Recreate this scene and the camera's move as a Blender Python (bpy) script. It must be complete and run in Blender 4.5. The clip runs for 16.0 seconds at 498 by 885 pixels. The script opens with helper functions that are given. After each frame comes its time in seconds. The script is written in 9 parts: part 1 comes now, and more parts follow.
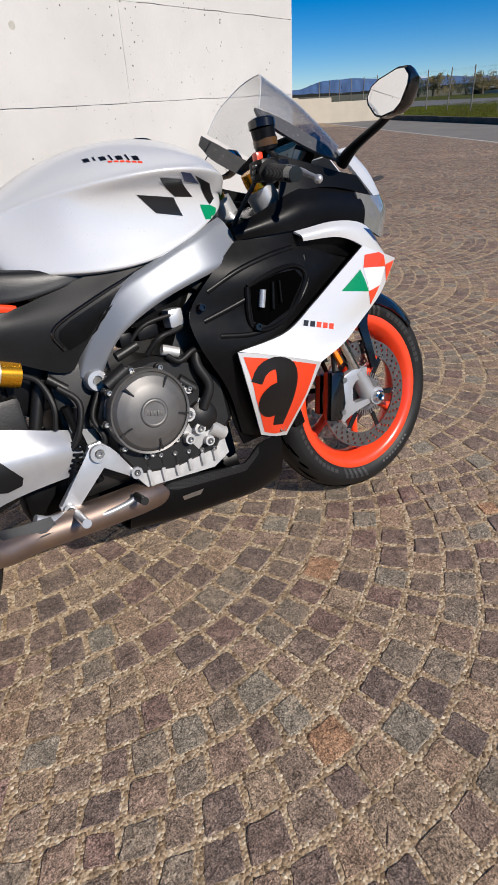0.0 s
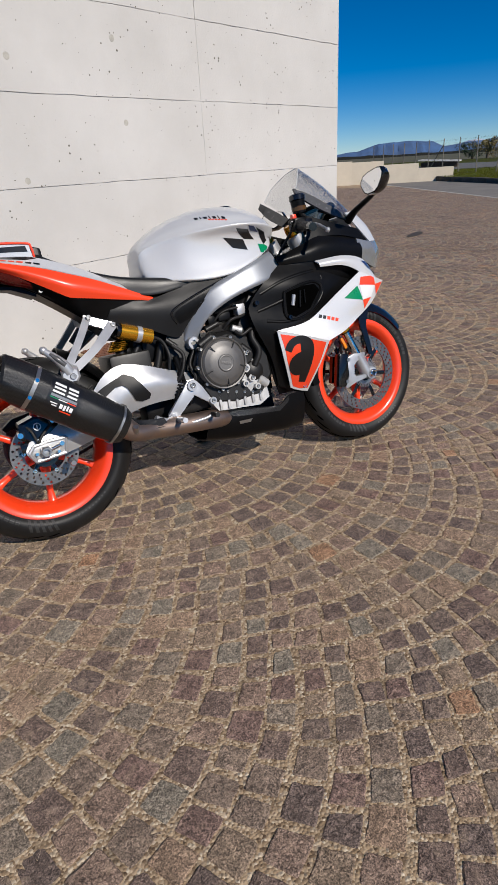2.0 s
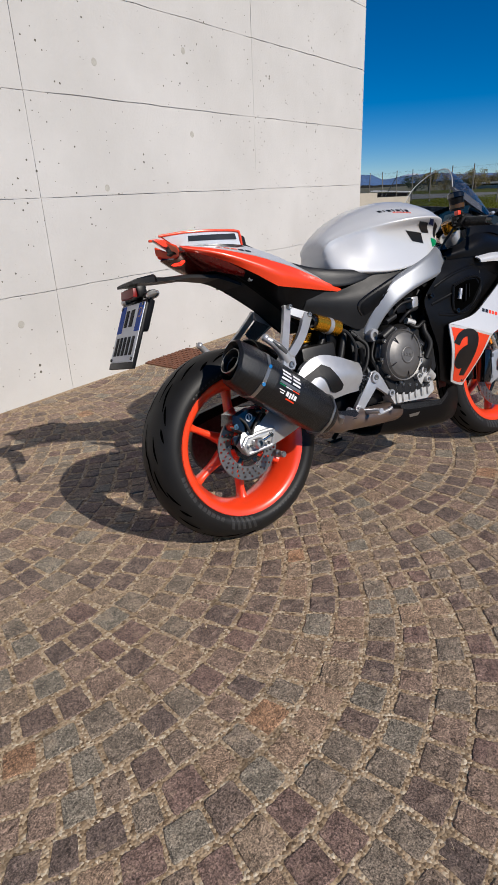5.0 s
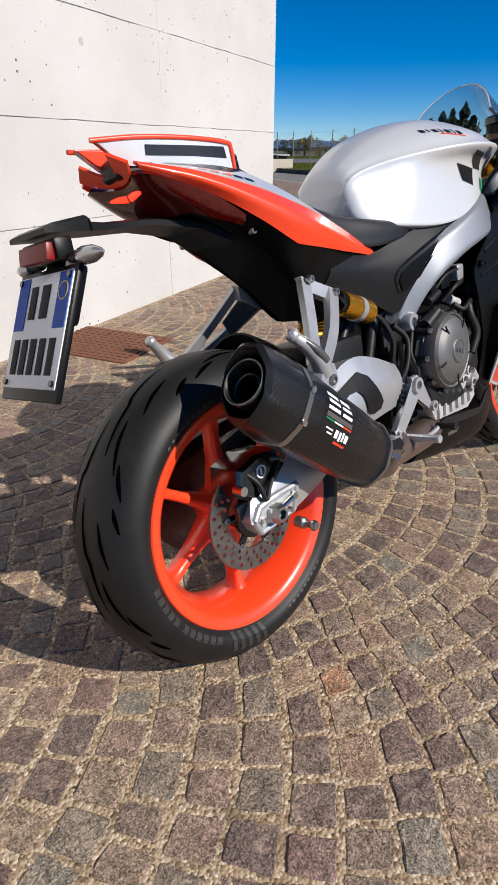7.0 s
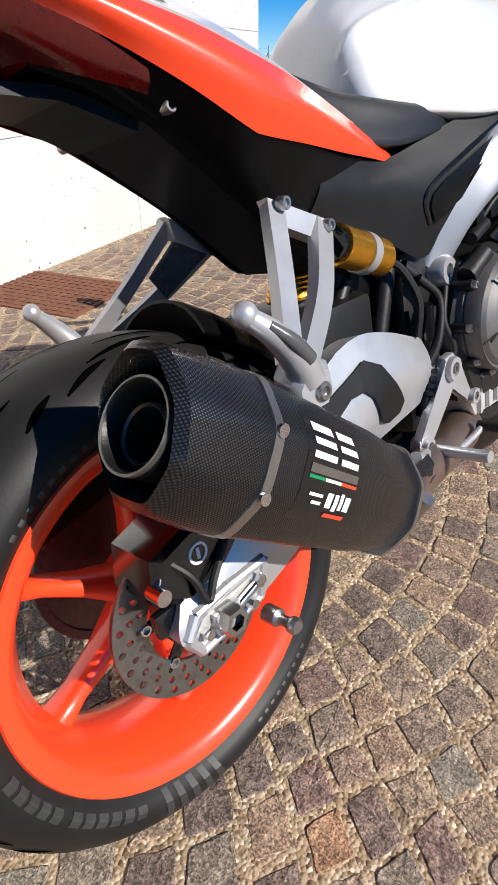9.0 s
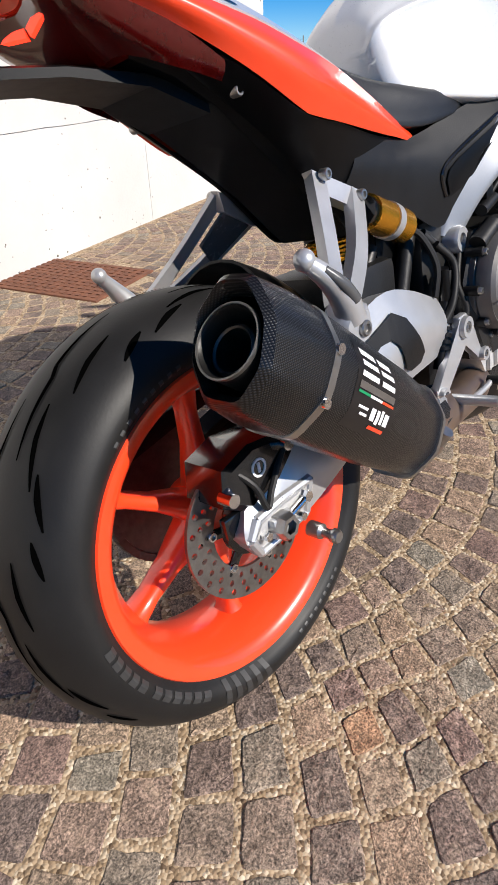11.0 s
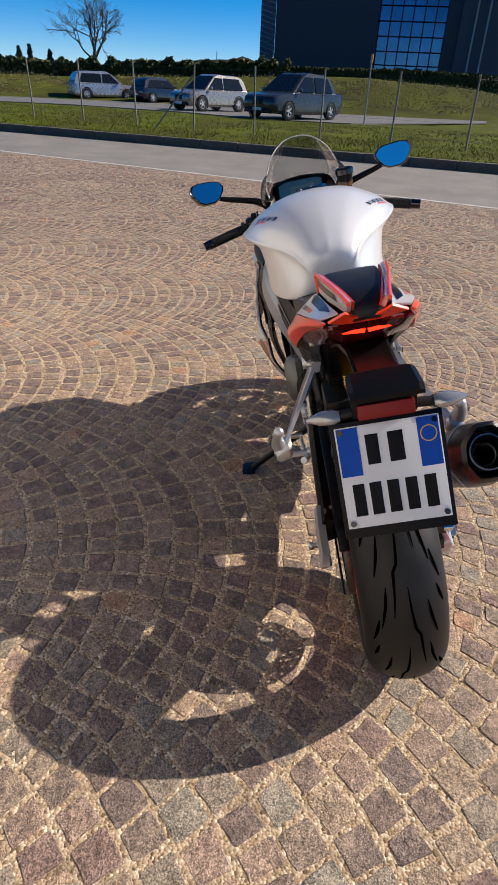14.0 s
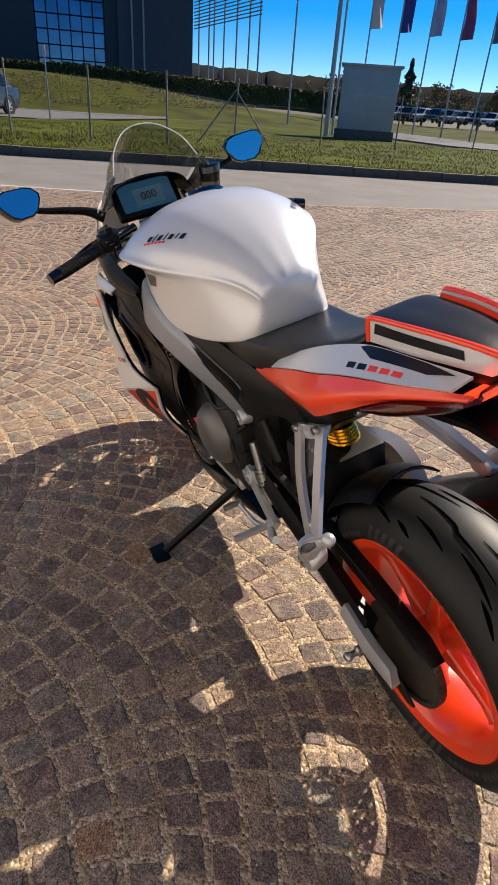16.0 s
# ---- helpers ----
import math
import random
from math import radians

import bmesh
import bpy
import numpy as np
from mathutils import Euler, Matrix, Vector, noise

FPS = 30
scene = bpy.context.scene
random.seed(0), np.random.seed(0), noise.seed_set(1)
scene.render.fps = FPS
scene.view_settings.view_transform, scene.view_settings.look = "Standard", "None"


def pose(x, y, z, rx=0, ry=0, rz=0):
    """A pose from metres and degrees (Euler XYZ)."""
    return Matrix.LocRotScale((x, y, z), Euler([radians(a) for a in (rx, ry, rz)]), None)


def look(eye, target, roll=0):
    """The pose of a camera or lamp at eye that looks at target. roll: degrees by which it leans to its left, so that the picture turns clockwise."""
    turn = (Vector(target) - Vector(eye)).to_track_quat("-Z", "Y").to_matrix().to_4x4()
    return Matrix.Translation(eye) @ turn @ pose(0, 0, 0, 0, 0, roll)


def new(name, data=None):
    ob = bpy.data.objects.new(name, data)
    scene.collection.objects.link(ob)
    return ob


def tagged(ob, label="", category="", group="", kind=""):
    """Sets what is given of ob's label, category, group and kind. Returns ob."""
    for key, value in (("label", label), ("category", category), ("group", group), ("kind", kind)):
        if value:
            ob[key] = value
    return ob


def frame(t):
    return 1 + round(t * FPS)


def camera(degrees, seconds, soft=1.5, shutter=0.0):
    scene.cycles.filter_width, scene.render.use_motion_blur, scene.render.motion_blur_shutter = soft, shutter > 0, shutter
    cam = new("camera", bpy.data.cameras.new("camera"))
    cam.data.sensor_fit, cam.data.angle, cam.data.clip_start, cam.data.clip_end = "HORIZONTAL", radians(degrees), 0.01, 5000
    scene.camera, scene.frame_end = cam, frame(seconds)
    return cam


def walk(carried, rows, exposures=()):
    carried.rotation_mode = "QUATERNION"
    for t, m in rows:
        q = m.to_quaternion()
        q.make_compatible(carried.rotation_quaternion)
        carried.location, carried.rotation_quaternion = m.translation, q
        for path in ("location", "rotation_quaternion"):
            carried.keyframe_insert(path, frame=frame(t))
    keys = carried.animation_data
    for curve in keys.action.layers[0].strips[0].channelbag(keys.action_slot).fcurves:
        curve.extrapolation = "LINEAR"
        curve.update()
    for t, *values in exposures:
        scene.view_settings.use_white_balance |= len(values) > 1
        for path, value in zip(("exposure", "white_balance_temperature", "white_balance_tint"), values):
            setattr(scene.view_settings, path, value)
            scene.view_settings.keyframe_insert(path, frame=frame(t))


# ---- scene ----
cam = camera(46.5, 16.0, soft=1.15)
PATH = [
    (0, (0.207, -1.124, 1.08), (1.176, 0.298, 0.059), -3.3),
    (0.5, (0.072, -1.345, 1.104), (1.015, 0.105, 0.101), -3.6),
    (1, (-0.019, -1.56, 1.126), (0.91, -0.089, 0.14), -3.6),
    (1.5, (-0.108, -1.754, 1.14), (0.8, -0.236, 0.206), -3.5),
    (2, (-0.259, -1.882, 1.156), (0.623, -0.31, 0.289), -3.4),
    (2.5, (-0.408, -1.962, 1.153), (0.476, -0.369, 0.327), -3.4),
    (3, (-0.51, -2.017, 1.153), (0.391, -0.428, 0.338), -3.5),
    (3.5, (-0.654, -1.961, 1.143), (0.273, -0.383, 0.335), -3.3),
    (4, (-0.792, -1.834, 1.138), (0.194, -0.284, 0.348), -2.9),
    (4.5, (-0.893, -1.647, 1.107), (0.122, -0.115, 0.318), -2.7),
    (5, (-0.963, -1.442, 1.077), (0.078, 0.069, 0.282), -2.6),
    (5.2, (-0.979, -1.357, 1.062), (0.073, 0.146, 0.267), -2.4),
    (7.5, (-0.555, -0.552, 0.913), (0.776, 0.594, -0.042), 0.5),
    (8, (-0.429, -0.478, 0.87), (0.873, 0.647, -0.149), 0.3),
    (10.3, (-0.268, -0.385, 0.841), (0.933, 0.771, -0.264), -1.4),
    (10.5, (-0.301, -0.413, 0.83), (0.905, 0.742, -0.271), -1.4),
    (11, (-0.443, -0.45, 0.854), (0.783, 0.685, -0.246), -1.2),
    (11.5, (-0.681, -0.482, 0.982), (0.626, 0.566, -0.111), -0.8),
    (12, (-0.822, -0.415, 1.123), (0.596, 0.501, 0.05), -0.4),
    (12.5, (-0.953, -0.234, 1.218), (0.568, 0.506, 0.152), 0.6),
    (13, (-1.132, -0.02, 1.266), (0.482, 0.496, 0.203), 1.6),
    (13.5, (-1.153, 0.201, 1.282), (0.535, 0.421, 0.231), 2.6),
    (14, (-1.101, 0.43, 1.256), (0.607, 0.38, 0.216), 2.9),
    (14.5, (-1.005, 0.618, 1.222), (0.688, 0.341, 0.193), 3.3),
    (15, (-0.839, 0.705, 1.194), (0.811, 0.206, 0.179), 3.3),
    (15.5, (-0.68, 0.795, 1.182), (0.901, 0.098, 0.176), 3.7),
    (16, (-0.517, 0.822, 1.186), (0.984, -0.037, 0.182), 4.2),
]
walk(cam, [(t, look(eye, target, roll)) for t, eye, target, roll in PATH],
     [(0, -0.42, 6480, 10), (1.5, -0.60, 6470, 10), (3.5, -0.66, 6450, 10), (5, -0.64, 6450, 10), (7.5, -0.18, 6450, 10), (10.5, 0.08, 6500, 10), (12, -0.30, 6450, 10), (12.5, -0.36, 6470, 10), (13.5, -0.10, 6720, 11), (14.5, 0.18, 7050, 12), (16, 0.22, 7300, 13)])

# ---- world, sun ----
SUN_AZ, SUN_EL = -76.4, 36.4
world = bpy.data.worlds.new("world")
scene.world = world
world.use_nodes = True
wn = world.node_tree.nodes
sky = wn.new("ShaderNodeTexSky")
sky.sky_type = "NISHITA"
sky.sun_disc = False
sky.sun_elevation = radians(SUN_EL)
sky.sun_rotation = radians(90 - SUN_AZ)
sky.altitude = 600
sky.air_density, sky.dust_density, sky.ozone_density = 0.62, 0.05, 4.5
tint = wn.new("ShaderNodeHueSaturation")
tint.inputs["Saturation"].default_value, tint.inputs["Value"].default_value = 1.46, 1.0
tint.inputs["Hue"].default_value = 0.503
world.node_tree.links.new(sky.outputs[0], tint.inputs["Color"])
world.node_tree.links.new(tint.outputs[0], wn["Background"].inputs[0])
wn["Background"].inputs[1].default_value = 0.126
lamp = bpy.data.lights.new("sun", "SUN")
lamp.energy, lamp.angle, lamp.color = 7.4, radians(0.53), (1.0, 0.935, 0.855)
sun = new("sun", lamp)
a, e = radians(SUN_AZ), radians(SUN_EL)
sun.matrix_world = look((20 * math.cos(a) * math.cos(e), 20 * math.sin(a) * math.cos(e), 20 * math.sin(e)), (0, 0, 0))


# ---- materials ----
def material(name, base, rough=0.5, metal=0.0, vary=0.0, scale=8.0, bump=0.0, bump_scale=60.0, second=None, coat=0.0, each=0.0, spec=0.5):
    """A node material: base colour, mottled towards a second colour, with fine relief."""
    m = bpy.data.materials.new(name)
    m.use_nodes = True
    t = m.node_tree
    n, l = t.nodes, t.links
    b = n["Principled BSDF"]
    b.inputs["Base Color"].default_value = (*base, 1)
    b.inputs["Roughness"].default_value = rough
    b.inputs["Metallic"].default_value = metal
    b.inputs["Specular IOR Level"].default_value = spec
    b.inputs["Coat Weight"].default_value = coat
    b.inputs["Coat Roughness"].default_value = 0.06
    co = n.new("ShaderNodeTexCoord")
    if vary or second:
        noise_a = n.new("ShaderNodeTexNoise")
        noise_a.inputs["Scale"].default_value = scale
        noise_a.inputs["Detail"].default_value = 6
        noise_a.inputs["Roughness"].default_value = 0.65
        l.new(co.outputs["Object"], noise_a.inputs["Vector"])
        ramp = n.new("ShaderNodeValToRGB")
        ramp.color_ramp.elements[0].position = 0.32
        ramp.color_ramp.elements[1].position = 0.68
        other = second or tuple(c * (1 - vary) for c in base)
        ramp.color_ramp.elements[0].color = (*other, 1)
        ramp.color_ramp.elements[1].color = (*base, 1)
        l.new(noise_a.outputs["Fac"], ramp.inputs[0])
        out = ramp.outputs[0]
        if each:
            info = n.new("ShaderNodeObjectInfo")
            hsv = n.new("ShaderNodeHueSaturation")
            mr = n.new("ShaderNodeMapRange")
            mr.inputs["To Min"].default_value, mr.inputs["To Max"].default_value = 1 - each, 1 + each
            l.new(info.outputs["Random"], mr.inputs["Value"])
            l.new(mr.outputs[0], hsv.inputs["Value"])
            l.new(out, hsv.inputs["Color"])
            out = hsv.outputs[0]
        l.new(out, b.inputs["Base Color"])
        mr2 = n.new("ShaderNodeMapRange")
        mr2.inputs["To Min"].default_value, mr2.inputs["To Max"].default_value = max(0.02, rough - 0.08), min(1, rough + 0.08)
        l.new(noise_a.outputs["Fac"], mr2.inputs["Value"])
        l.new(mr2.outputs[0], b.inputs["Roughness"])
    if bump:
        nb = n.new("ShaderNodeTexNoise")
        nb.inputs["Scale"].default_value = bump_scale
        nb.inputs["Detail"].default_value = 5
        l.new(co.outputs["Object"], nb.inputs["Vector"])
        bp = n.new("ShaderNodeBump")
        bp.inputs["Strength"].default_value = bump
        bp.inputs["Distance"].default_value = min(0.004, 0.3 / bump_scale)
        l.new(nb.outputs["Fac"], bp.inputs["Height"])
        l.new(bp.outputs[0], b.inputs["Normal"])
    return m


def stone_material(name, random_output):
    """Porphyry cobbles: each its own grey, brown or plum, hewn rough and speckled."""
    m = bpy.data.materials.new(name)
    m.use_nodes = True
    n, l = m.node_tree.nodes, m.node_tree.links
    b = n["Principled BSDF"]
    if random_output == "object":
        rnd = n.new("ShaderNodeObjectInfo").outputs["Random"]
    else:
        rnd = n.new("ShaderNodeNewGeometry").outputs["Random Per Island"]
    ramp = n.new("ShaderNodeValToRGB")
    ramp.color_ramp.interpolation = "CONSTANT"
    cols = [(0.0, (0.205, 0.152, 0.114)), (0.12, (0.235, 0.164, 0.123)), (0.24, (0.165, 0.117, 0.094)), (0.37, (0.250, 0.183, 0.128)), (0.47, (0.185, 0.122, 0.099)), (0.57, (0.205, 0.164, 0.124)),
            (0.68, (0.148, 0.109, 0.090)), (0.78, (0.272, 0.188, 0.128)), (0.87, (0.215, 0.184, 0.142)), (0.94, (0.172, 0.127, 0.100)), (0.985, (0.30, 0.175, 0.102))]
    ramp.color_ramp.elements[0].position, ramp.color_ramp.elements[0].color = 0, (*cols[0][1], 1)
    ramp.color_ramp.elements[1].position, ramp.color_ramp.elements[1].color = cols[1][0], (*cols[1][1], 1)
    for p, c in cols[2:]:
        ramp.color_ramp.elements.new(p).color = (*c, 1)
    l.new(rnd, ramp.inputs[0])
    geo = n.new("ShaderNodeNewGeometry").outputs["Position"]

    def grain(scale, detail, rough, distort=0.0):
        t = n.new("ShaderNodeTexNoise")
        t.inputs["Scale"].default_value, t.inputs["Detail"].default_value, t.inputs["Roughness"].default_value = scale, detail, rough
        t.inputs["Distortion"].default_value = distort
        l.new(geo, t.inputs["Vector"])
        return t.outputs["Fac"]

    def ranged(value, a, c, d, e):
        r = n.new("ShaderNodeMapRange")
        for key, x in (("From Min", a), ("From Max", c), ("To Min", d), ("To Max", e)):
            r.inputs[key].default_value = x
        l.new(value, r.inputs["Value"])
        return r.outputs[0]

    def sum_of(a, k, c):
        t = n.new("ShaderNodeMath")
        t.operation = "MULTIPLY_ADD"
        t.inputs[1].default_value = k
        l.new(a, t.inputs[0])
        l.new(c, t.inputs[2])
        return t.outputs[0]

    speck, chip, patch, broad = grain(300, 3, 0.7), grain(105, 4, 0.65, 1.4), grain(20, 4, 0.6), grain(0.9, 3, 0.5)
    colour = ramp.outputs[0]
    for value, amount in ((ranged(speck, 0.36, 0.64, 0.08, 0.92), 0.75), (ranged(chip, 0.34, 0.66, 0.12, 0.88), 0.75), (ranged(patch, 0.25, 0.75, 0.2, 0.8), 0.6), (ranged(broad, 0.3, 0.7, 0.36, 0.64), 0.5)):
        mix = n.new("ShaderNodeMix")
        mix.data_type, mix.blend_type = "RGBA", "OVERLAY"
        mix.inputs[0].default_value = amount
        l.new(colour, mix.inputs[6])
        l.new(value, mix.inputs[7])
        colour = mix.outputs[2]
    # sand trodden into the hollows
    dust = n.new("ShaderNodeMix")
    dust.data_type = "RGBA"
    dust.inputs[7].default_value = (0.34, 0.255, 0.17, 1)
    l.new(ranged(sum_of(chip, 0.35, patch), 0.74, 0.92, 0.0, 0.55), dust.inputs[0])
    l.new(colour, dust.inputs[6])
    l.new(dust.outputs[2], b.inputs["Base Color"])
    l.new(ranged(speck, 0.3, 0.7, 0.5, 0.8), b.inputs["Roughness"])
    b.inputs["Specular IOR Level"].default_value = 0.3
    bp = n.new("ShaderNodeBump")
    bp.inputs["Strength"].default_value, bp.inputs["Distance"].default_value = 1.0, 0.0055
    l.new(sum_of(speck, 0.22, sum_of(chip, 0.62, patch)), bp.inputs["Height"])
    l.new(bp.outputs[0], b.inputs["Normal"])
    return m


def joint_material():
    """Sandy grit in the joints: pale and brown grains a few millimetres across, damp soil here and there."""
    m = bpy.data.materials.new("joint_grit")
    m.use_nodes = True
    n, l = m.node_tree.nodes, m.node_tree.links
    b = n["Principled BSDF"]
    geo = n.new("ShaderNodeNewGeometry").outputs["Position"]
    v = n.new("ShaderNodeTexVoronoi")
    v.inputs["Scale"].default_value = 165
    l.new(geo, v.inputs["Vector"])
    wide = n.new("ShaderNodeTexNoise")
    wide.inputs["Scale"].default_value, wide.inputs["Detail"].default_value = 9, 6
    l.new(geo, wide.inputs["Vector"])
    grain = n.new("ShaderNodeValToRGB")
    for k, (p, c) in enumerate(((0.0, (0.12, 0.080, 0.050)), (0.22, (0.27, 0.19, 0.115)), (0.65, (0.40, 0.30, 0.195)), (0.86, (0.455, 0.36, 0.25)), (1.0, (0.60, 0.51, 0.38)))):
        e = grain.color_ramp.elements[k] if k < 2 else grain.color_ramp.elements.new(p)
        e.position, e.color = p, (*c, 1)
    sep = n.new("ShaderNodeSeparateColor")
    l.new(v.outputs["Color"], sep.inputs[0])
    l.new(sep.outputs[0], grain.inputs[0])
    soil = n.new("ShaderNodeMapRange")
    soil.inputs["From Min"].default_value, soil.inputs["From Max"].default_value = 0.56, 0.72
    soil.inputs["To Max"].default_value = 0.75
    l.new(wide.outputs["Fac"], soil.inputs["Value"])
    mix = n.new("ShaderNodeMix")
    mix.data_type = "RGBA"
    mix.inputs[7].default_value = (0.13, 0.095, 0.06, 1)
    l.new(soil.outputs[0], mix.inputs[0])
    l.new(grain.outputs[0], mix.inputs[6])
    l.new(mix.outputs[2], b.inputs["Base Color"])
    b.inputs["Roughness"].default_value = 0.95
    b.inputs["Specular IOR Level"].default_value = 0.2
    bp = n.new("ShaderNodeBump")
    bp.inputs["Strength"].default_value, bp.inputs["Distance"].default_value = 1.0, 0.0032
    bp.invert = True
    l.new(v.outputs["Distance"], bp.inputs["Height"])
    l.new(bp.outputs[0], b.inputs["Normal"])
    return m


def concrete_material():
    """Pale cast concrete with pores, faint clouding and stains."""
    m = bpy.data.materials.new("cast_concrete")
    m.use_nodes = True
    n, l = m.node_tree.nodes, m.node_tree.links
    b = n["Principled BSDF"]
    geo = n.new("ShaderNodeNewGeometry").outputs["Position"]
    cloud = n.new("ShaderNodeTexNoise")
    cloud.inputs["Scale"].default_value, cloud.inputs["Detail"].default_value, cloud.inputs["Roughness"].default_value = 1.3, 8, 0.6
    l.new(geo, cloud.inputs["Vector"])
    ramp = n.new("ShaderNodeValToRGB")
    ramp.color_ramp.elements[0].position, ramp.color_ramp.elements[0].color = 0.3, (0.478, 0.465, 0.442, 1)
    ramp.color_ramp.elements[1].position, ramp.color_ramp.elements[1].color = 0.7, (0.56, 0.547, 0.526, 1)
    l.new(cloud.outputs["Fac"], ramp.inputs[0])
    pores = n.new("ShaderNodeTexVoronoi")
    pores.inputs["Scale"].default_value = 26
    l.new(geo, pores.inputs["Vector"])
    sel = n.new("ShaderNodeTexNoise")
    sel.inputs["Scale"].default_value = 3.2
    l.new(geo, sel.inputs["Vector"])
    thr = n.new("ShaderNodeMapRange")
    thr.inputs["From Min"].default_value, thr.inputs["From Max"].default_value = 0.35, 0.75
    thr.inputs["To Min"].default_value, thr.inputs["To Max"].default_value = 0.04, 0.25
    l.new(sel.outputs["Fac"], thr.inputs["Value"])
    sep = n.new("ShaderNodeSeparateColor")
    l.new(pores.outputs["Color"], sep.inputs[0])
    big = n.new("ShaderNodeMath")
    big.operation = "MULTIPLY"
    l.new(sep.outputs[0], big.inputs[0])
    l.new(thr.outputs[0], big.inputs[1])
    less = n.new("ShaderNodeMath")
    less.operation = "LESS_THAN"
    l.new(pores.outputs["Distance"], less.inputs[0])
    l.new(big.outputs[0], less.inputs[1])
    mix = n.new("ShaderNodeMix")
    mix.data_type = "RGBA"
    mix.inputs[7].default_value = (0.13, 0.12, 0.10, 1)
    l.new(less.outputs[0], mix.inputs[0])
    l.new(ramp.outputs[0], mix.inputs[6])
    l.new(mix.outputs[2], b.inputs["Base Color"])
    b.inputs["Roughness"].default_value = 0.88
    b.inputs["Specular IOR Level"].default_value = 0.2
    fine = n.new("ShaderNodeTexNoise")
    fine.inputs["Scale"].default_value, fine.inputs["Detail"].default_value = 60, 6
    l.new(geo, fine.inputs["Vector"])
    sub = n.new("ShaderNodeMath")
    sub.operation = "SUBTRACT"
    l.new(fine.outputs["Fac"], sub.inputs[0])
    l.new(less.outputs[0], sub.inputs[1])
    bp = n.new("ShaderNodeBump")
    bp.inputs["Strength"].default_value, bp.inputs["Distance"].default_value = 0.35, 0.004
    l.new(sub.outputs[0], bp.inputs["Height"])
    l.new(bp.outputs[0], b.inputs["Normal"])
    return m


def clear_sheet(name, tint, rough=0.02):
    """A thin clear sheet: light passes straight through, with a gloss that grows at grazing angles."""
    m = bpy.data.materials.new(name)
    m.use_nodes = True
    n, l = m.node_tree.nodes, m.node_tree.links
    n.remove(n["Principled BSDF"])
    clear, gloss, fres, mixed = n.new("ShaderNodeBsdfTransparent"), n.new("ShaderNodeBsdfGlossy"), n.new("ShaderNodeLayerWeight"), n.new("ShaderNodeMixShader")
    clear.inputs[0].default_value = (*tint, 1)
    gloss.inputs["Roughness"].default_value = rough
    fres.inputs[0].default_value = 0.3
    part_ = n.new("ShaderNodeMath")
    part_.operation = "MULTIPLY"
    part_.inputs[1].default_value = 0.55
    l.new(fres.outputs["Facing"], part_.inputs[0])
    l.new(part_.outputs[0], mixed.inputs[0])
    l.new(clear.outputs[0], mixed.inputs[1])
    l.new(gloss.outputs[0], mixed.inputs[2])
    l.new(mixed.outputs[0], n["Material Output"].inputs["Surface"])
    return m


MAT_CONCRETE = concrete_material()
MAT_JOINT = joint_material()
MAT_STONE = stone_material("porphyry_piece", "object")
MAT_STONES = stone_material("porphyry", "island")
MAT_ASPHALT = material("asphalt", (0.20, 0.185, 0.165), 0.9, vary=0.3, scale=1.2, bump=0.6, bump_scale=90)
MAT_PARKING = material("parking_asphalt", (0.13, 0.13, 0.13), 0.9, vary=0.3, scale=0.8, bump=0.5, bump_scale=60)
MAT_PAINT = material("road_paint", (0.5, 0.48, 0.44), 0.8, vary=0.5, scale=5)
MAT_KERB = material("kerb_stone", (0.10, 0.09, 0.075), 0.9, vary=0.4, scale=6, bump=0.6, bump_scale=40)
MAT_MOUND = material("rough_mound_grass", (0.075, 0.092, 0.008), 0.95, scale=0.30, second=(0.026, 0.021, 0.007), bump=1.0, bump_scale=6, spec=0.1)
MAT_GRASS_GROUND = material("grass_ground", (0.085, 0.108, 0.006), 0.95, scale=0.45, second=(0.034, 0.032, 0.006), bump=1.0, bump_scale=14, spec=0.1)
MAT_FIELD = material("field", (0.09, 0.09, 0.04), 0.95, scale=0.05, second=(0.06, 0.05, 0.03))
MAT_BLADE = material("grass_blade", (0.092, 0.120, 0.007), 0.9, spec=0.15, scale=0.5, second=(0.082, 0.070, 0.012))
MAT_SCRUB = material("dry_scrub", (0.21, 0.165, 0.07), 0.95, scale=2, second=(0.14, 0.12, 0.045))
MAT_RUST = material("rusty_iron", (0.21, 0.085, 0.045), 0.85, metal=0.2, scale=25, second=(0.12, 0.05, 0.03), bump=0.6, bump_scale=120)
MAT_POST = material("weathered_post", (0.22, 0.2, 0.17), 0.8, vary=0.4, scale=12, bump=0.3)
MAT_WIRE = material("wire", (0.10, 0.10, 0.10), 0.8)
MAT_HEDGE = material("hedge_leaf", (0.022, 0.036, 0.008), 0.65, scale=1.2, second=(0.055, 0.066, 0.014), spec=0.2)
MAT_CONIFER = material("conifer_leaf", (0.022, 0.04, 0.02), 0.7, scale=1.0, second=(0.035, 0.055, 0.025))
MAT_BARK = material("bark", (0.09, 0.075, 0.06), 0.9, vary=0.4, scale=8, bump=0.5)
MAT_BROWN_LEAF = material("autumn_leaf", (0.13, 0.075, 0.035), 0.8, scale=0.6, second=(0.07, 0.06, 0.025))


# ---- building helpers ----
def finish(name, bm, mat, parent=None, smooth=False):
    me = bpy.data.meshes.new(name)
    bmesh.ops.recalc_face_normals(bm, faces=bm.faces)
    bm.to_mesh(me)
    bm.free()
    if smooth:
        me.shade_smooth()
    me.materials.append(mat)
    ob = new(name, me)
    if parent is not None:
        ob.parent = parent
    return ob


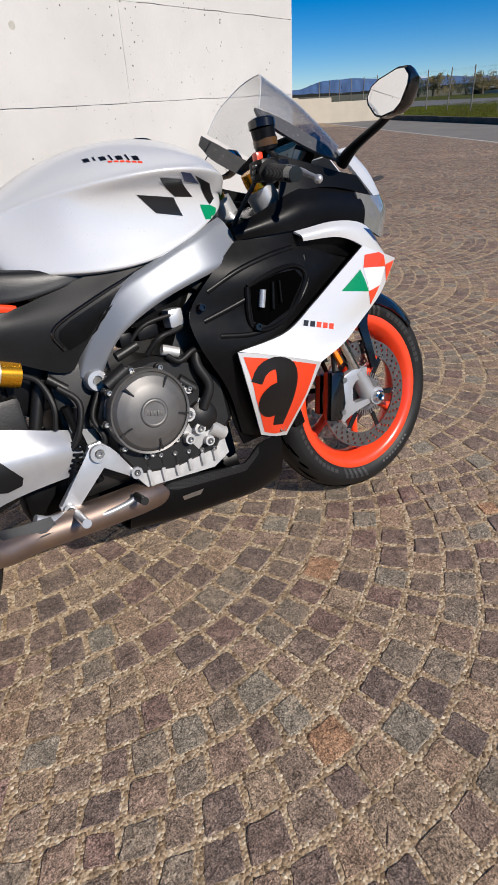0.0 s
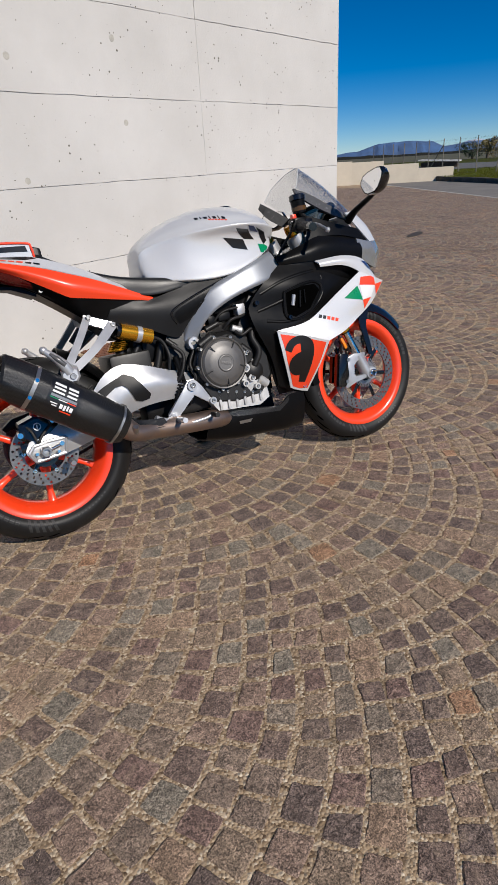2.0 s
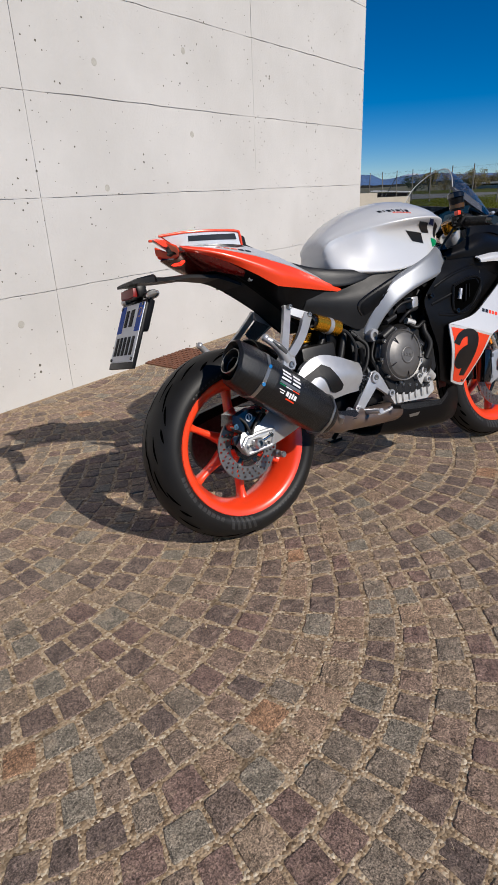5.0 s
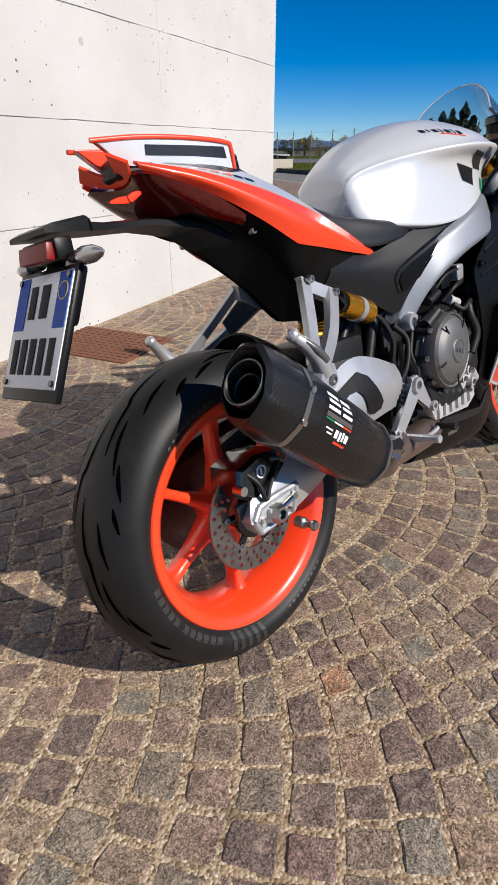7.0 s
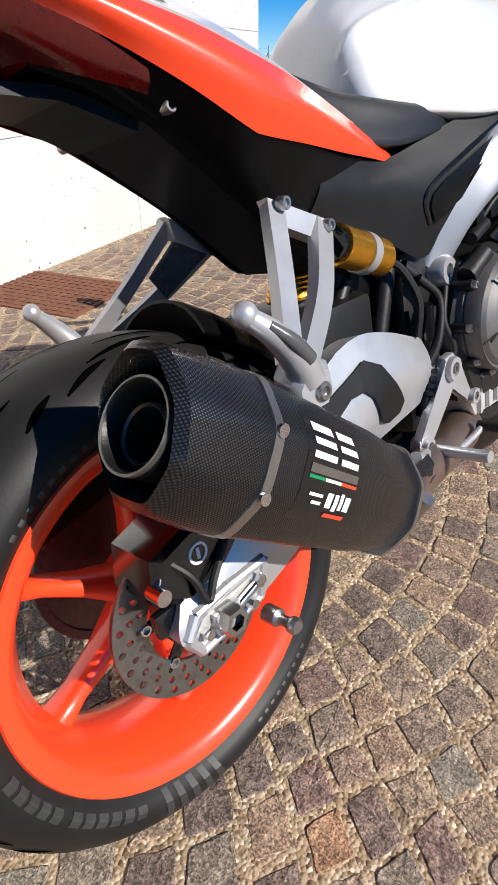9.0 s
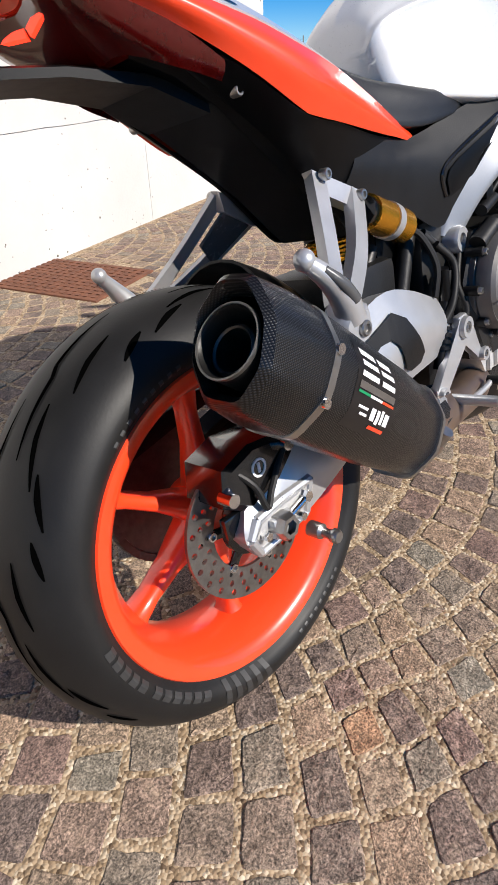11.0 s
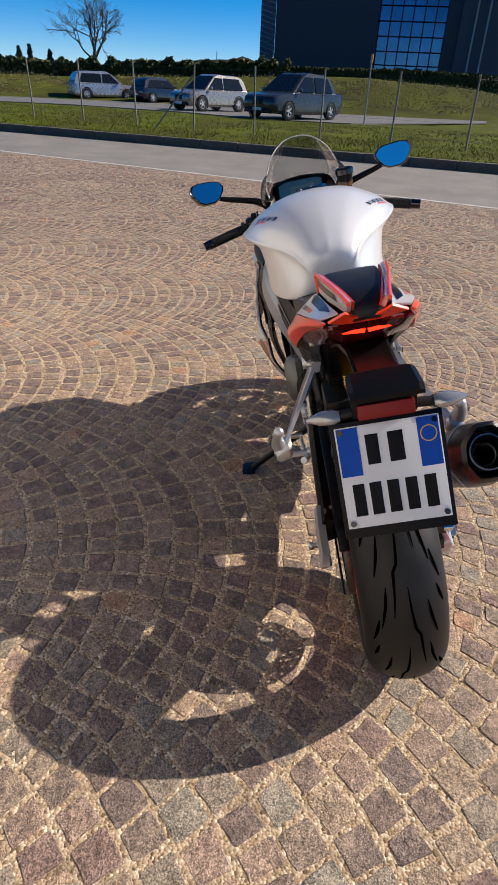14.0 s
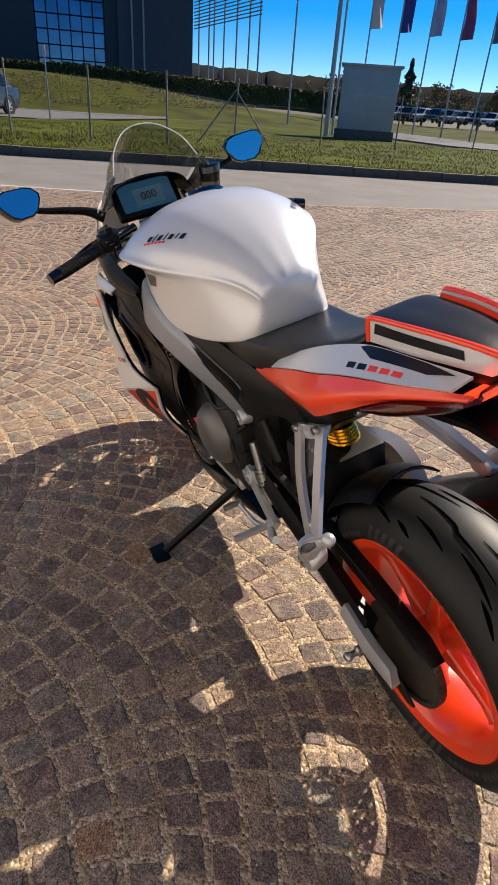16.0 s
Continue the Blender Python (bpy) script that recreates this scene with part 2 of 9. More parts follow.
def part(name, bm, mat, parent, label="", smooth=True, sharp=38):
    """One mesh object under a thing or under a part."""
    ob = finish(name, bm, mat, parent, smooth)
    if smooth:
        ob.data.set_sharp_from_angle(angle=radians(sharp))
    return tagged(ob, label) if label else ob


def raw(name, verts, faces, mat, parent=None):
    me = bpy.data.meshes.new(name)
    me.from_pydata([tuple(map(float, v)) for v in verts], [], [tuple(map(int, f)) for f in faces])
    me.materials.append(mat)
    ob = new(name, me)
    if parent is not None:
        ob.parent = parent
    return ob


def empty(name, m=None, label="", category="", group="", kind=""):
    ob = new(name)
    ob.empty_display_size = 0.1
    if m is not None:
        ob.matrix_basis = m
    return tagged(ob, label, category, group, kind)


def box(bm, centre, size, m=None, bevel=0.0):
    r = bmesh.ops.create_cube(bm, size=1, matrix=(m or Matrix()) @ Matrix.Translation(centre) @ Matrix.Diagonal((*size, 1)))
    if bevel:
        edges = list({e for v in r["verts"] for e in v.link_edges})
        bmesh.ops.bevel(bm, geom=edges, offset=bevel, segments=2, affect="EDGES", profile=0.6)


def rod(bm, p0, p1, r0, r1=None, seg=14, caps=True):
    p0, p1 = Vector(p0), Vector(p1)
    r1 = r0 if r1 is None else r1
    q = (p1 - p0).to_track_quat("Z", "Y").to_matrix().to_4x4()
    bmesh.ops.create_cone(bm, cap_ends=caps, segments=seg, radius1=r0, radius2=r1, depth=(p1 - p0).length,
                          matrix=Matrix.Translation((p0 + p1) / 2) @ q)


def smooth_path(points, per=6):
    """Catmull-Rom through the points."""
    p = [Vector(q) for q in points]
    if len(p) < 3 or per < 2:
        return p
    p = [2 * p[0] - p[1]] + p + [2 * p[-1] - p[-2]]
    out = []
    for i in range(1, len(p) - 2):
        for k in range(per):
            t = k / per
            out.append(0.5 * ((2 * p[i]) + (p[i + 1] - p[i - 1]) * t + (2 * p[i - 1] - 5 * p[i] + 4 * p[i + 1] - p[i + 2]) * t * t
                              + (3 * p[i] - p[i - 1] - 3 * p[i + 1] + p[i + 2]) * t ** 3))
    out.append(p[-2])
    return out


def tube(bm, points, radius, seg=8, per=6):
    """A hose or bar along smooth points; radius may be one number or one per given point."""
    path = smooth_path(points, per)
    n = len(path)
    rad = radius if isinstance(radius, (list, tuple)) else [radius] * len(points)
    rings = []
    up = Vector((0.13, 0.21, 0.97))
    for i, c in enumerate(path):
        d = (path[min(i + 1, n - 1)] - path[max(i - 1, 0)]).normalized()
        a = d.cross(up)
        a = a.normalized() if a.length > 1e-4 else Vector((1, 0, 0))
        b = d.cross(a)
        up = a.cross(d)
        f = i / max(1, n - 1) * (len(rad) - 1)
        k = min(int(f), len(rad) - 2) if len(rad) > 1 else 0
        r = rad[k] + (rad[min(k + 1, len(rad) - 1)] - rad[k]) * (f - k)
        rings.append([bm.verts.new(c + r * (math.cos(2 * math.pi * s / seg) * a + math.sin(2 * math.pi * s / seg) * b)) for s in range(seg)])
    for r0, r1 in zip(rings, rings[1:]):
        for s in range(seg):
            bm.faces.new((r0[s], r0[(s + 1) % seg], r1[(s + 1) % seg], r1[s]))
    bm.faces.new(rings[0][::-1])
    bm.faces.new(rings[-1])


def revolve(bm, profile, m=None, seg=64, closed=False):
    """Turn (radius, along) points about the local Y axis."""
    m = m or Matrix()
    rings = [[bm.verts.new(m @ Vector((r * math.cos(2 * math.pi * s / seg), y, r * math.sin(2 * math.pi * s / seg)))) for s in range(seg)] for r, y in profile]
    pairs = list(zip(rings, rings[1:])) + ([(rings[-1], rings[0])] if closed else [])
    for r0, r1 in pairs:
        for s in range(seg):
            bm.faces.new((r0[s], r0[(s + 1) % seg], r1[(s + 1) % seg], r1[s]))
    return rings


def prism(bm, outline, y0, y1, m=None, bevel=0.0):
    """A plate: an outline of (x, z) drawn through from y0 to y1."""
    m = m or Matrix()
    va = [bm.verts.new(m @ Vector((x, y0, z))) for x, z in outline]
    vb = [bm.verts.new(m @ Vector((x, y1, z))) for x, z in outline]
    fa, fb = bm.faces.new(va), bm.faces.new(vb[::-1])
    n = len(outline)
    sides = [bm.faces.new((va[i], vb[i], vb[(i + 1) % n], va[(i + 1) % n])) for i in range(n)]
    if bevel:
        edges = list({e for f in (fa, fb) for e in f.edges} | {e for f in sides for e in f.edges})
        bmesh.ops.bevel(bm, geom=edges, offset=bevel, segments=2, affect="EDGES", profile=0.6)


# ---- the ground ----
WALL_DIR = radians(18.7)
UX, UY = math.cos(WALL_DIR), math.sin(WALL_DIR)


def plan(u, v):
    """From metres along and across the wall's run to the world."""
    return u * UX - v * UY, u * UY + v * UX


def flat(name, pts, z, mat, label, category, drop=0.05):
    bm = bmesh.new()
    top = [bm.verts.new((x, y, z)) for x, y in pts]
    low = [bm.verts.new((x, y, z - drop)) for x, y in pts]
    bm.faces.new(top)
    for i in range(len(pts)):
        j = (i + 1) % len(pts)
        bm.faces.new((top[i], low[i], low[j], top[j]))
    return tagged(finish(name, bm, mat), label, category, kind="structure")


flat("ground", [(-4000, -4000), (4000, -4000), (4000, 4000), (-4000, 4000)], -0.12, MAT_FIELD, "flat green and brown fields reaching the horizon", "ground")


def edge_x(y):
    """Where the cobbles end and the road begins."""
    return 8.95 + 0.52 * y if y > -3.4 else 7.18 + 0.24 * (y + 3.4)


def kerb_x(y):
    return 13.9 + 0.42 * y


ys = [-40, -25, -12, -3.4, 0, 8, 16, 22]
flat("pavement", [(-14, -40)] + [(edge_x(y), y) for y in ys] + [(21, 30), (-14, 30)], -0.0008, MAT_JOINT, "sandy grit bed between the cobblestones", "pavement")
strip_ys = [-40 + 2 * k for k in range(32)]
verts = [p for y in strip_ys for p in ((edge_x(y) - 0.3, y, -0.012), (kerb_x(y) + 0.05, y, -0.012))]
road = raw("road", verts, [(2 * k, 2 * k + 1, 2 * k + 3, 2 * k + 2) for k in range(len(strip_ys) - 1)], MAT_ASPHALT)
tagged(road, "worn grey asphalt road past the cobbled square", "road", kind="structure")
flat("road_edge_line", [(edge_x(y) - 0.02, y) for y in (-3.4, 4, 12, 22)] + [(edge_x(y) + 0.1, y) for y in (22, 12, 4, -3.4)], 0.004, MAT_PAINT, "pale stone strip between cobbles and asphalt", "trim", 0.03)

# kerb stones along the grass
kerb = empty("kerb", None, "low dark stone kerb between road and grass", "kerb", kind="structure")
bm = bmesh.new()
box(bm, (0, 0, 0.02), (0.16, 0.985, 0.30), bevel=0.015)
first = part("kerbstone", bm, MAT_KERB, kerb)
slope = math.atan(0.42)
for i in range(62):
    y = -34 + i * 1.0 * math.cos(slope)
    ob = first if i == 0 else new("kerbstone", first.data)
    ob.parent = kerb
    ob.matrix_basis = pose(kerb_x(y) + 0.08, y, random.uniform(-0.008, 0.008), 0, 0, -math.degrees(slope) + random.uniform(-0.3, 0.3))

EX, EY, EZ = -1.0, 0.4, 1.22


def polar(az, dist):
    return EX + dist * math.cos(radians(az)), EY + dist * math.sin(radians(az))


def at_height(elev, dist):
    return EZ + dist * math.tan(radians(elev))


def lerp_table(x, table):
    xs = [t[0] for t in table]
    return float(np.interp(x, xs, [t[1] for t in table]))


CREST = [(-60, 0.2), (-36, 0.2), (-30, 0.55), (-24, 1.2), (-18, 2.0), (-10, 2.42), (-3, 2.3), (3, 2.0), (8, 1.8), (15, 1.5), (22, 1.4), (25, 0.9), (28.5, 0.05), (60, 0.0)]


def mound_height(az, r):
    k = min(1, max(0, (r - 44) / 13))
    k = k * k * (3 - 2 * k)
    return 0.05 + lerp_table(az, CREST) * k + 0.06 * noise.noise((az * 0.4, r * 0.25, 0))


# grass bank between the kerb and the car park, and the mound behind
verts, faces = [], []
n_t = 44
for i in range(61):
    y = -34 + i
    for k in range(n_t):
        f = (k / (n_t - 1)) ** 1.6
        x = kerb_x(y) + 0.16 + f * 30
        d = math.hypot(x - EX, y - EY)
        z = 0.13 + 0.10 * min(1, f * 6) * (0.5 + 0.5 * noise.noise((x * 0.35, y * 0.35, 3))) - 0.10 * min(1, max(0, f - 0.4) * 3)
        verts.append((x, y, z))
for i in range(60):
    for k in range(n_t - 1):
        a = i * n_t + k
        faces.append((a, a + n_t, a + n_t + 1, a + 1))
bank = raw("grass_bank", verts, faces, MAT_GRASS_GROUND)
bank.data.shade_smooth()
tagged(bank, "short mown grass bank beside the road", "grass", kind="structure")

verts, faces = [], []
az_n, r_n = 121, 26
for i in range(az_n):
    az = -60 + i
    for k in range(r_n):
        r = 43 + k * 2.0
        verts.append((*polar(az, r), mound_height(az, r)))
for i in range(az_n - 1):
    for k in range(r_n - 1):
        a = i * r_n + k
        faces.append((a, a + 1, a + r_n + 1, a + r_n))
mound = raw("grass_mound", verts, faces, MAT_MOUND)
mound.data.shade_smooth()
tagged(mound, "low grassy mound behind the car park", "mound", kind="structure")

near = [(42, 40), (29, 39), (14.6, 36), (5.8, 32.5), (-2, 28.5), (-9, 28.8), (-14, 33), (-20, 41)]
far = [(-20, 44), (-14, 42), (-8, 41.5), (-1, 43), (6, 53), (14.5, 55), (28, 53), (42, 60)]
flat("car_park", [polar(*p) for p in near + far], 0.19, MAT_PARKING, "grey asphalt car park lane", "road")
flat("access_road", [polar(-37, 36), polar(-44, 30), polar(-60, 29), polar(-60, 34), polar(-46, 38), polar(-40, 46), polar(-36, 44)], 0.2, MAT_PARKING, "grey access road bending past the grass", "road")

# ---- concrete wall ----
WALL_V, WALL_END = 1.87, 4.70


def wall():
    top = empty("wall_north", pose(0, 0, 0, 0, 0, 18.7), "pale cast concrete wall with formwork joints", "wall", kind="structure")
    bm = bmesh.new()
    box(bm, ((WALL_END - 11) / 2, WALL_V + 0.004 + 1.5, 1.31), (WALL_END + 11, 3.0, 2.82))
    part("core", bm, MAT_CONCRETE, top, smooth=False)
    rng = random.Random(5)
    edges_u = [WALL_END, 2.80, 0.75, -1.30, -3.35, -5.40, -7.45, -9.5, -11]
    edges_z = [-0.1, 0.60, 1.09, 1.60, 2.112, 2.618, 2.716]
    for u1, u0 in zip(edges_u, edges_u[1:]):
        for z0, z1 in zip(edges_z, edges_z[1:]):
            bm = bmesh.new()
            g = 0.0008
            pts = []
            n = 14
            for k in range(n):
                pts.append((u0 + g + (u1 - u0 - 2 * g) * k / n, z0 + g + rng.choice((0.0, 0.0008, 0.0016, 0.0045))))
            for k in range(4):
                pts.append((u1 - g - rng.uniform(0, 0.0012), z0 + g + (z1 - z0 - 2 * g) * k / 4))
            for k in range(n):
                pts.append((u1 - g - (u1 - u0 - 2 * g) * k / n, z1 - g - rng.choice((0.0, 0.0008, 0.0016, 0.0045))))
            for k in range(4):
                pts.append((u0 + g + rng.uniform(0, 0.0012), z1 - g - (z1 - z0 - 2 * g) * k / 4))
            d = WALL_V - rng.uniform(0, 0.0025)
            prism(bm, pts, d, WALL_V + 0.02)
            part("concrete_panel", bm, MAT_CONCRETE, top, smooth=False)
    plug = material("tie_hole_plug", (0.46, 0.44, 0.39), 0.95, vary=0.25, scale=30, bump=0.5, bump_scale=90)
    s0 = 0.567 * UX + 2.167 * UY
    for s, z in [(0.79, 1.93), (0.0, 1.13), (0.82, 1.45), (0.02, 1.78), (0.76, 2.29), (-0.75, 0.45), (-1.25, 1.93), (-1.25, 1.45), (1.25, 2.42)]:
        bm = bmesh.new()
        revolve(bm, [(0.0001, -0.0006), (0.019, -0.0006), (0.021, 0.001), (0.021, 0.02)], Matrix.Translation((s0 + s, WALL_V - 0.0022, z)), 20)
        part("tie_hole_plug", bm, plug, top, "grey filled formwork tie hole")
    return top


wall()

# rusty inspection cover by the wall
cover = empty("inspection_cover", pose(*plan(1.375, 1.285), 0, 0, 0, 18.7), "rusty square iron inspection cover in the cobbles", "manhole cover", kind="structure")
bm = bmesh.new()
box(bm, (0.235, 0.31, -0.002), (0.47, 0.62, 0.02), bevel=0.004)
part("plate", bm, MAT_RUST, cover)
for i in range(11):
    for j in range(14):
        bm = bmesh.new() if (i, j) == (0, 0) else bm
        box(bm, (0.035 + i * 0.04, 0.035 + j * 0.0425, 0.0095), (0.022, 0.022, 0.005))
part("raised_pattern", bm, MAT_RUST, cover, smooth=False)

# ---- the motorcycle ----
PAINT_WHITE = material("pearl_white_paint", (0.66, 0.665, 0.67), 0.3, metal=0.25, vary=0.03, scale=400, coat=0.5)
PAINT_RED = material("fluo_red_paint", (0.84, 0.055, 0.012), 0.32, vary=0.04, scale=3, coat=0.7)
PAINT_GREEN = material("green_film", (0.0, 0.22, 0.08), 0.3, vary=0.05, coat=0.4)
FILM_BLACK = material("black_film", (0.004, 0.004, 0.005), 0.35, vary=0.2, scale=20, coat=0.3)
FILM_WHITE = material("white_film", (0.72, 0.72, 0.72), 0.35, vary=0.03)
FILM_BLUE = material("dark_blue_film", (0.01, 0.02, 0.09), 0.3, vary=0.05, coat=0.4)
PLASTIC = material("black_plastic", (0.003, 0.003, 0.0033), 0.38, vary=0.25, scale=40, bump=0.08, bump_scale=500, spec=0.17)
TEXTURED = material("grained_black_plastic", (0.006, 0.006, 0.0063), 0.45, vary=0.2, scale=40, bump=0.3, bump_scale=420, spec=0.3)
GREY_PLASTIC = material("dark_grey_plastic", (0.085, 0.085, 0.086), 0.26, vary=0.2, scale=40, bump=0.05, bump_scale=500)
GLOSS_BLACK = material("gloss_black_plastic", (0.005, 0.005, 0.0055), 0.18, vary=0.1, scale=10, coat=0.4)
RUBBER = material("rubber", (0.012, 0.0116, 0.0112), 0.52, vary=0.45, scale=9, bump=0.12, bump_scale=300, spec=0.3)
# flat black painted for the shade inside grooves, duct, outlet and car wheels
RECESS_SHADE = material("recess_shade_black", (0.0012, 0.0012, 0.0012), 1.0, spec=0.0)
RUBBER_MARK = material("sidewall_mark", (0.030, 0.0295, 0.029), 0.55, vary=0.3, scale=40)
LEATHER = material("seat_cover", (0.005, 0.005, 0.0053), 0.42, vary=0.2, scale=30, bump=0.35, bump_scale=420)
ALLOY = material("satin_alloy", (0.50, 0.505, 0.515), 0.35, metal=0.6, vary=0.08, scale=25, bump=0.08, bump_scale=300)
SILVER = material("silver_frame_paint", (0.27, 0.285, 0.31), 0.45, metal=0.55, vary=0.05, scale=300, coat=0.25)
CAST = material("cast_alloy", (0.58, 0.575, 0.56), 0.5, metal=0.5, vary=0.25, scale=30, bump=0.3, bump_scale=250)
ENGINE = material("engine_black", (0.012, 0.0115, 0.011), 0.45, metal=0.3, vary=0.3, scale=25, bump=0.3, bump_scale=300)
BRONZE = material("clutch_cover_bronze", (0.15, 0.145, 0.140), 0.48, metal=0.6, vary=0.12, scale=40, bump=0.12, bump_scale=400)
GOLD = material("gold_anodised", (0.72, 0.33, 0.02), 0.25, metal=0.85, vary=0.08, scale=30)
STEEL = material("brushed_steel", (0.42, 0.41, 0.39), 0.34, metal=0.95, vary=0.2, scale=60, bump=0.1, bump_scale=400)
ROTOR = material("disc_steel", (0.27, 0.26, 0.245), 0.36, metal=0.95, vary=0.25, scale=70, bump=0.1, bump_scale=400)
CHROME = material("chrome", (0.7, 0.7, 0.7), 0.1, metal=1.0)
TITAN = material("heat_tinted_pipe", (0.36, 0.26, 0.19), 0.42, metal=0.95, scale=14, second=(0.26, 0.21, 0.2))
RED_LENS = material("red_lens", (0.075, 0.0020, 0.0016), 0.16, vary=0.3, scale=60, coat=0.5)
CLEAR_LENS = material("clear_lens", (0.38, 0.38, 0.37), 0.1, metal=0.55, vary=0.15, scale=60, coat=0.8)
AMBER_LENS = material("amber_lens", (0.75, 0.22, 0.01), 0.2, vary=0.2, scale=80, coat=0.5)
MIRROR = material("mirror_glass", (0.92, 0.92, 0.92), 0.01, metal=1.0)
SCREEN = clear_sheet("clear_screen", (0.93, 0.935, 0.94))
CHAIN = material("greasy_chain", (0.09, 0.08, 0.07), 0.45, metal=0.8, vary=0.4, scale=80)
BLUE_PLATE = material("plate_blue", (0.0, 0.06, 0.36), 0.55, vary=0.05, spec=0.2)
PLATE_BLACK = material("plate_black", (0.004, 0.004, 0.005), 0.6, vary=0.2, scale=40, spec=0.15)
PLATE_WHITE = material("plate_white", (0.6, 0.61, 0.62), 0.4, vary=0.05, scale=8)


def carbon_material():
    """Twill weave under lacquer."""
    m = bpy.data.materials.new("carbon_fibre")
    m.use_nodes = True
    n, l = m.node_tree.nodes, m.node_tree.links
    b = n["Principled BSDF"]
    co = n.new("ShaderNodeTexCoord")
    waves = []
    for direction in ("X", "Z"):
        w = n.new("ShaderNodeTexWave")
        w.wave_type, w.bands_direction, w.wave_profile = "BANDS", direction, "SIN"
        w.inputs["Scale"].default_value = 130
        l.new(co.outputs["Object"], w.inputs["Vector"])
        waves.append(w)
    ck = n.new("ShaderNodeMath")
    ck.operation = "MULTIPLY"
    l.new(waves[0].outputs["Fac"], ck.inputs[0])
    l.new(waves[1].outputs["Fac"], ck.inputs[1])
    ramp = n.new("ShaderNodeValToRGB")
    ramp.color_ramp.elements[0].color, ramp.color_ramp.elements[1].color = (0.003, 0.003, 0.003, 1), (0.028, 0.028, 0.028, 1)
    ramp.color_ramp.elements[1].position = 0.7
    l.new(ck.outputs[0], ramp.inputs[0])
    l.new(ramp.outputs[0], b.inputs["Base Color"])
    b.inputs["Roughness"].default_value, b.inputs["Metallic"].default_value = 0.33, 0.3
    b.inputs["Coat Weight"].default_value = 0.25
    bp = n.new("ShaderNodeBump")
    bp.inputs["Strength"].default_value, bp.inputs["Distance"].default_value = 0.25, 0.002
    l.new(ck.outputs[0], bp.inputs["Height"])
    l.new(bp.outputs[0], b.inputs["Normal"])
    return m


CARBON = carbon_material()
BIKE_POSE = pose(0, -0.024, 0, 0, 0, -0.9) @ pose(0, 0, 0, -13.6, 0, 0)
bike = empty("motorcycle", BIKE_POSE, "white, red and black sports motorcycle leaning on its side stand", "motorcycle")
from mathutils.bvhtree import BVHTree


def on_side(curve, side):
    """A curve on one flank; the left flank stands out a little further towards the front."""
    return [Vector((x, l * side + (0.044 * min(1, max(0, (x - 0.45) / 0.6)) if side > 0 else 0), h)) for x, l, h in curve]


def along(curve, n):
    """n + 1 points evenly along a smooth curve through the given ones."""
    path = smooth_path(curve, 8) if len(curve) > 2 else [Vector(c) for c in curve]
    d = [0.0]
    for p, q in zip(path, path[1:]):
        d.append(d[-1] + (q - p).length)
    out, k = [], 0
    for i in range(n + 1):
        s = d[-1] * i / n
        while k < len(d) - 2 and d[k + 1] < s:
            k += 1
        f = (s - d[k]) / max(1e-9, d[k + 1] - d[k])
        out.append(path[k].lerp(path[k + 1], min(1, max(0, f))))
    return out


def skin(bm, curves, nu=16, nv=8, thick=0.004, across_smooth=True):
    """A moulded panel with thickness through smooth curves laid side by side."""
    rows = [along(c, nu) for c in curves]
    cols = []
    for i in range(nu + 1):
        col = [r[i] for r in rows]
        cols.append(along(col, nv) if len(col) > 2 and across_smooth else [col[0].lerp(col[-1], k / nv) for k in range(nv + 1)] if len(col) == 2 else along(col, nv))
    mean = sum((p for c in cols for p in c), Vector()) / ((nu + 1) * (nv + 1))
    out_dir = Vector((0, mean.y, 0)) if abs(mean.y) > 0.02 else Vector((0, 0, 1))
    normals = [[None] * (nv + 1) for _ in range(nu + 1)]
    total = Vector()
    for i in range(nu + 1):
        for k in range(nv + 1):
            a = cols[min(i + 1, nu)][k] - cols[max(i - 1, 0)][k]
            b = cols[i][min(k + 1, nv)] - cols[i][max(k - 1, 0)]
            c = a.cross(b)
            normals[i][k] = c.normalized() if c.length > 1e-12 else out_dir.normalized()
            total += normals[i][k]
    s = 1 if total.dot(out_dir) >= 0 else -1
    outer = [[bm.verts.new(cols[i][k]) for k in range(nv + 1)] for i in range(nu + 1)]
    inner = [[bm.verts.new(cols[i][k] - s * thick * normals[i][k]) for k in range(nv + 1)] for i in range(nu + 1)]
    for g, flip in ((outer, s < 0), (inner, s > 0)):
        for i in range(nu):
            for k in range(nv):
                q = (g[i][k], g[i + 1][k], g[i + 1][k + 1], g[i][k + 1])
                bm.faces.new(q[::-1] if flip else q)
    ring_o = [outer[i][0] for i in range(nu + 1)] + [outer[nu][k] for k in range(1, nv + 1)] + [outer[i][nv] for i in range(nu - 1, -1, -1)] + [outer[0][k] for k in range(nv - 1, 0, -1)]
    ring_i = [inner[i][0] for i in range(nu + 1)] + [inner[nu][k] for k in range(1, nv + 1)] + [inner[i][nv] for i in range(nu - 1, -1, -1)] + [inner[0][k] for k in range(nv - 1, 0, -1)]
    m = len(ring_o)
    for i in range(m):
        j = (i + 1) % m
        bm.faces.new((ring_o[i], ring_o[j], ring_i[j], ring_i[i]))


def loft(bm, rings, close=True):
    """Closed rings of equal count joined into a solid."""
    vs = [[bm.verts.new(p) for p in r] for r in rings]
    n = len(vs[0])
    for a, b in zip(vs, vs[1:]):
        for s in range(n):
            bm.faces.new((a[s], a[(s + 1) % n], b[(s + 1) % n], b[s]))
    if close:
        bm.faces.new(vs[0][::-1])
        bm.faces.new(vs[-1])


def tree_of(ob):
    bm = bmesh.new()
    bm.from_mesh(ob.data)
    t = BVHTree.FromBMesh(bm)
    bm.free()
    return t


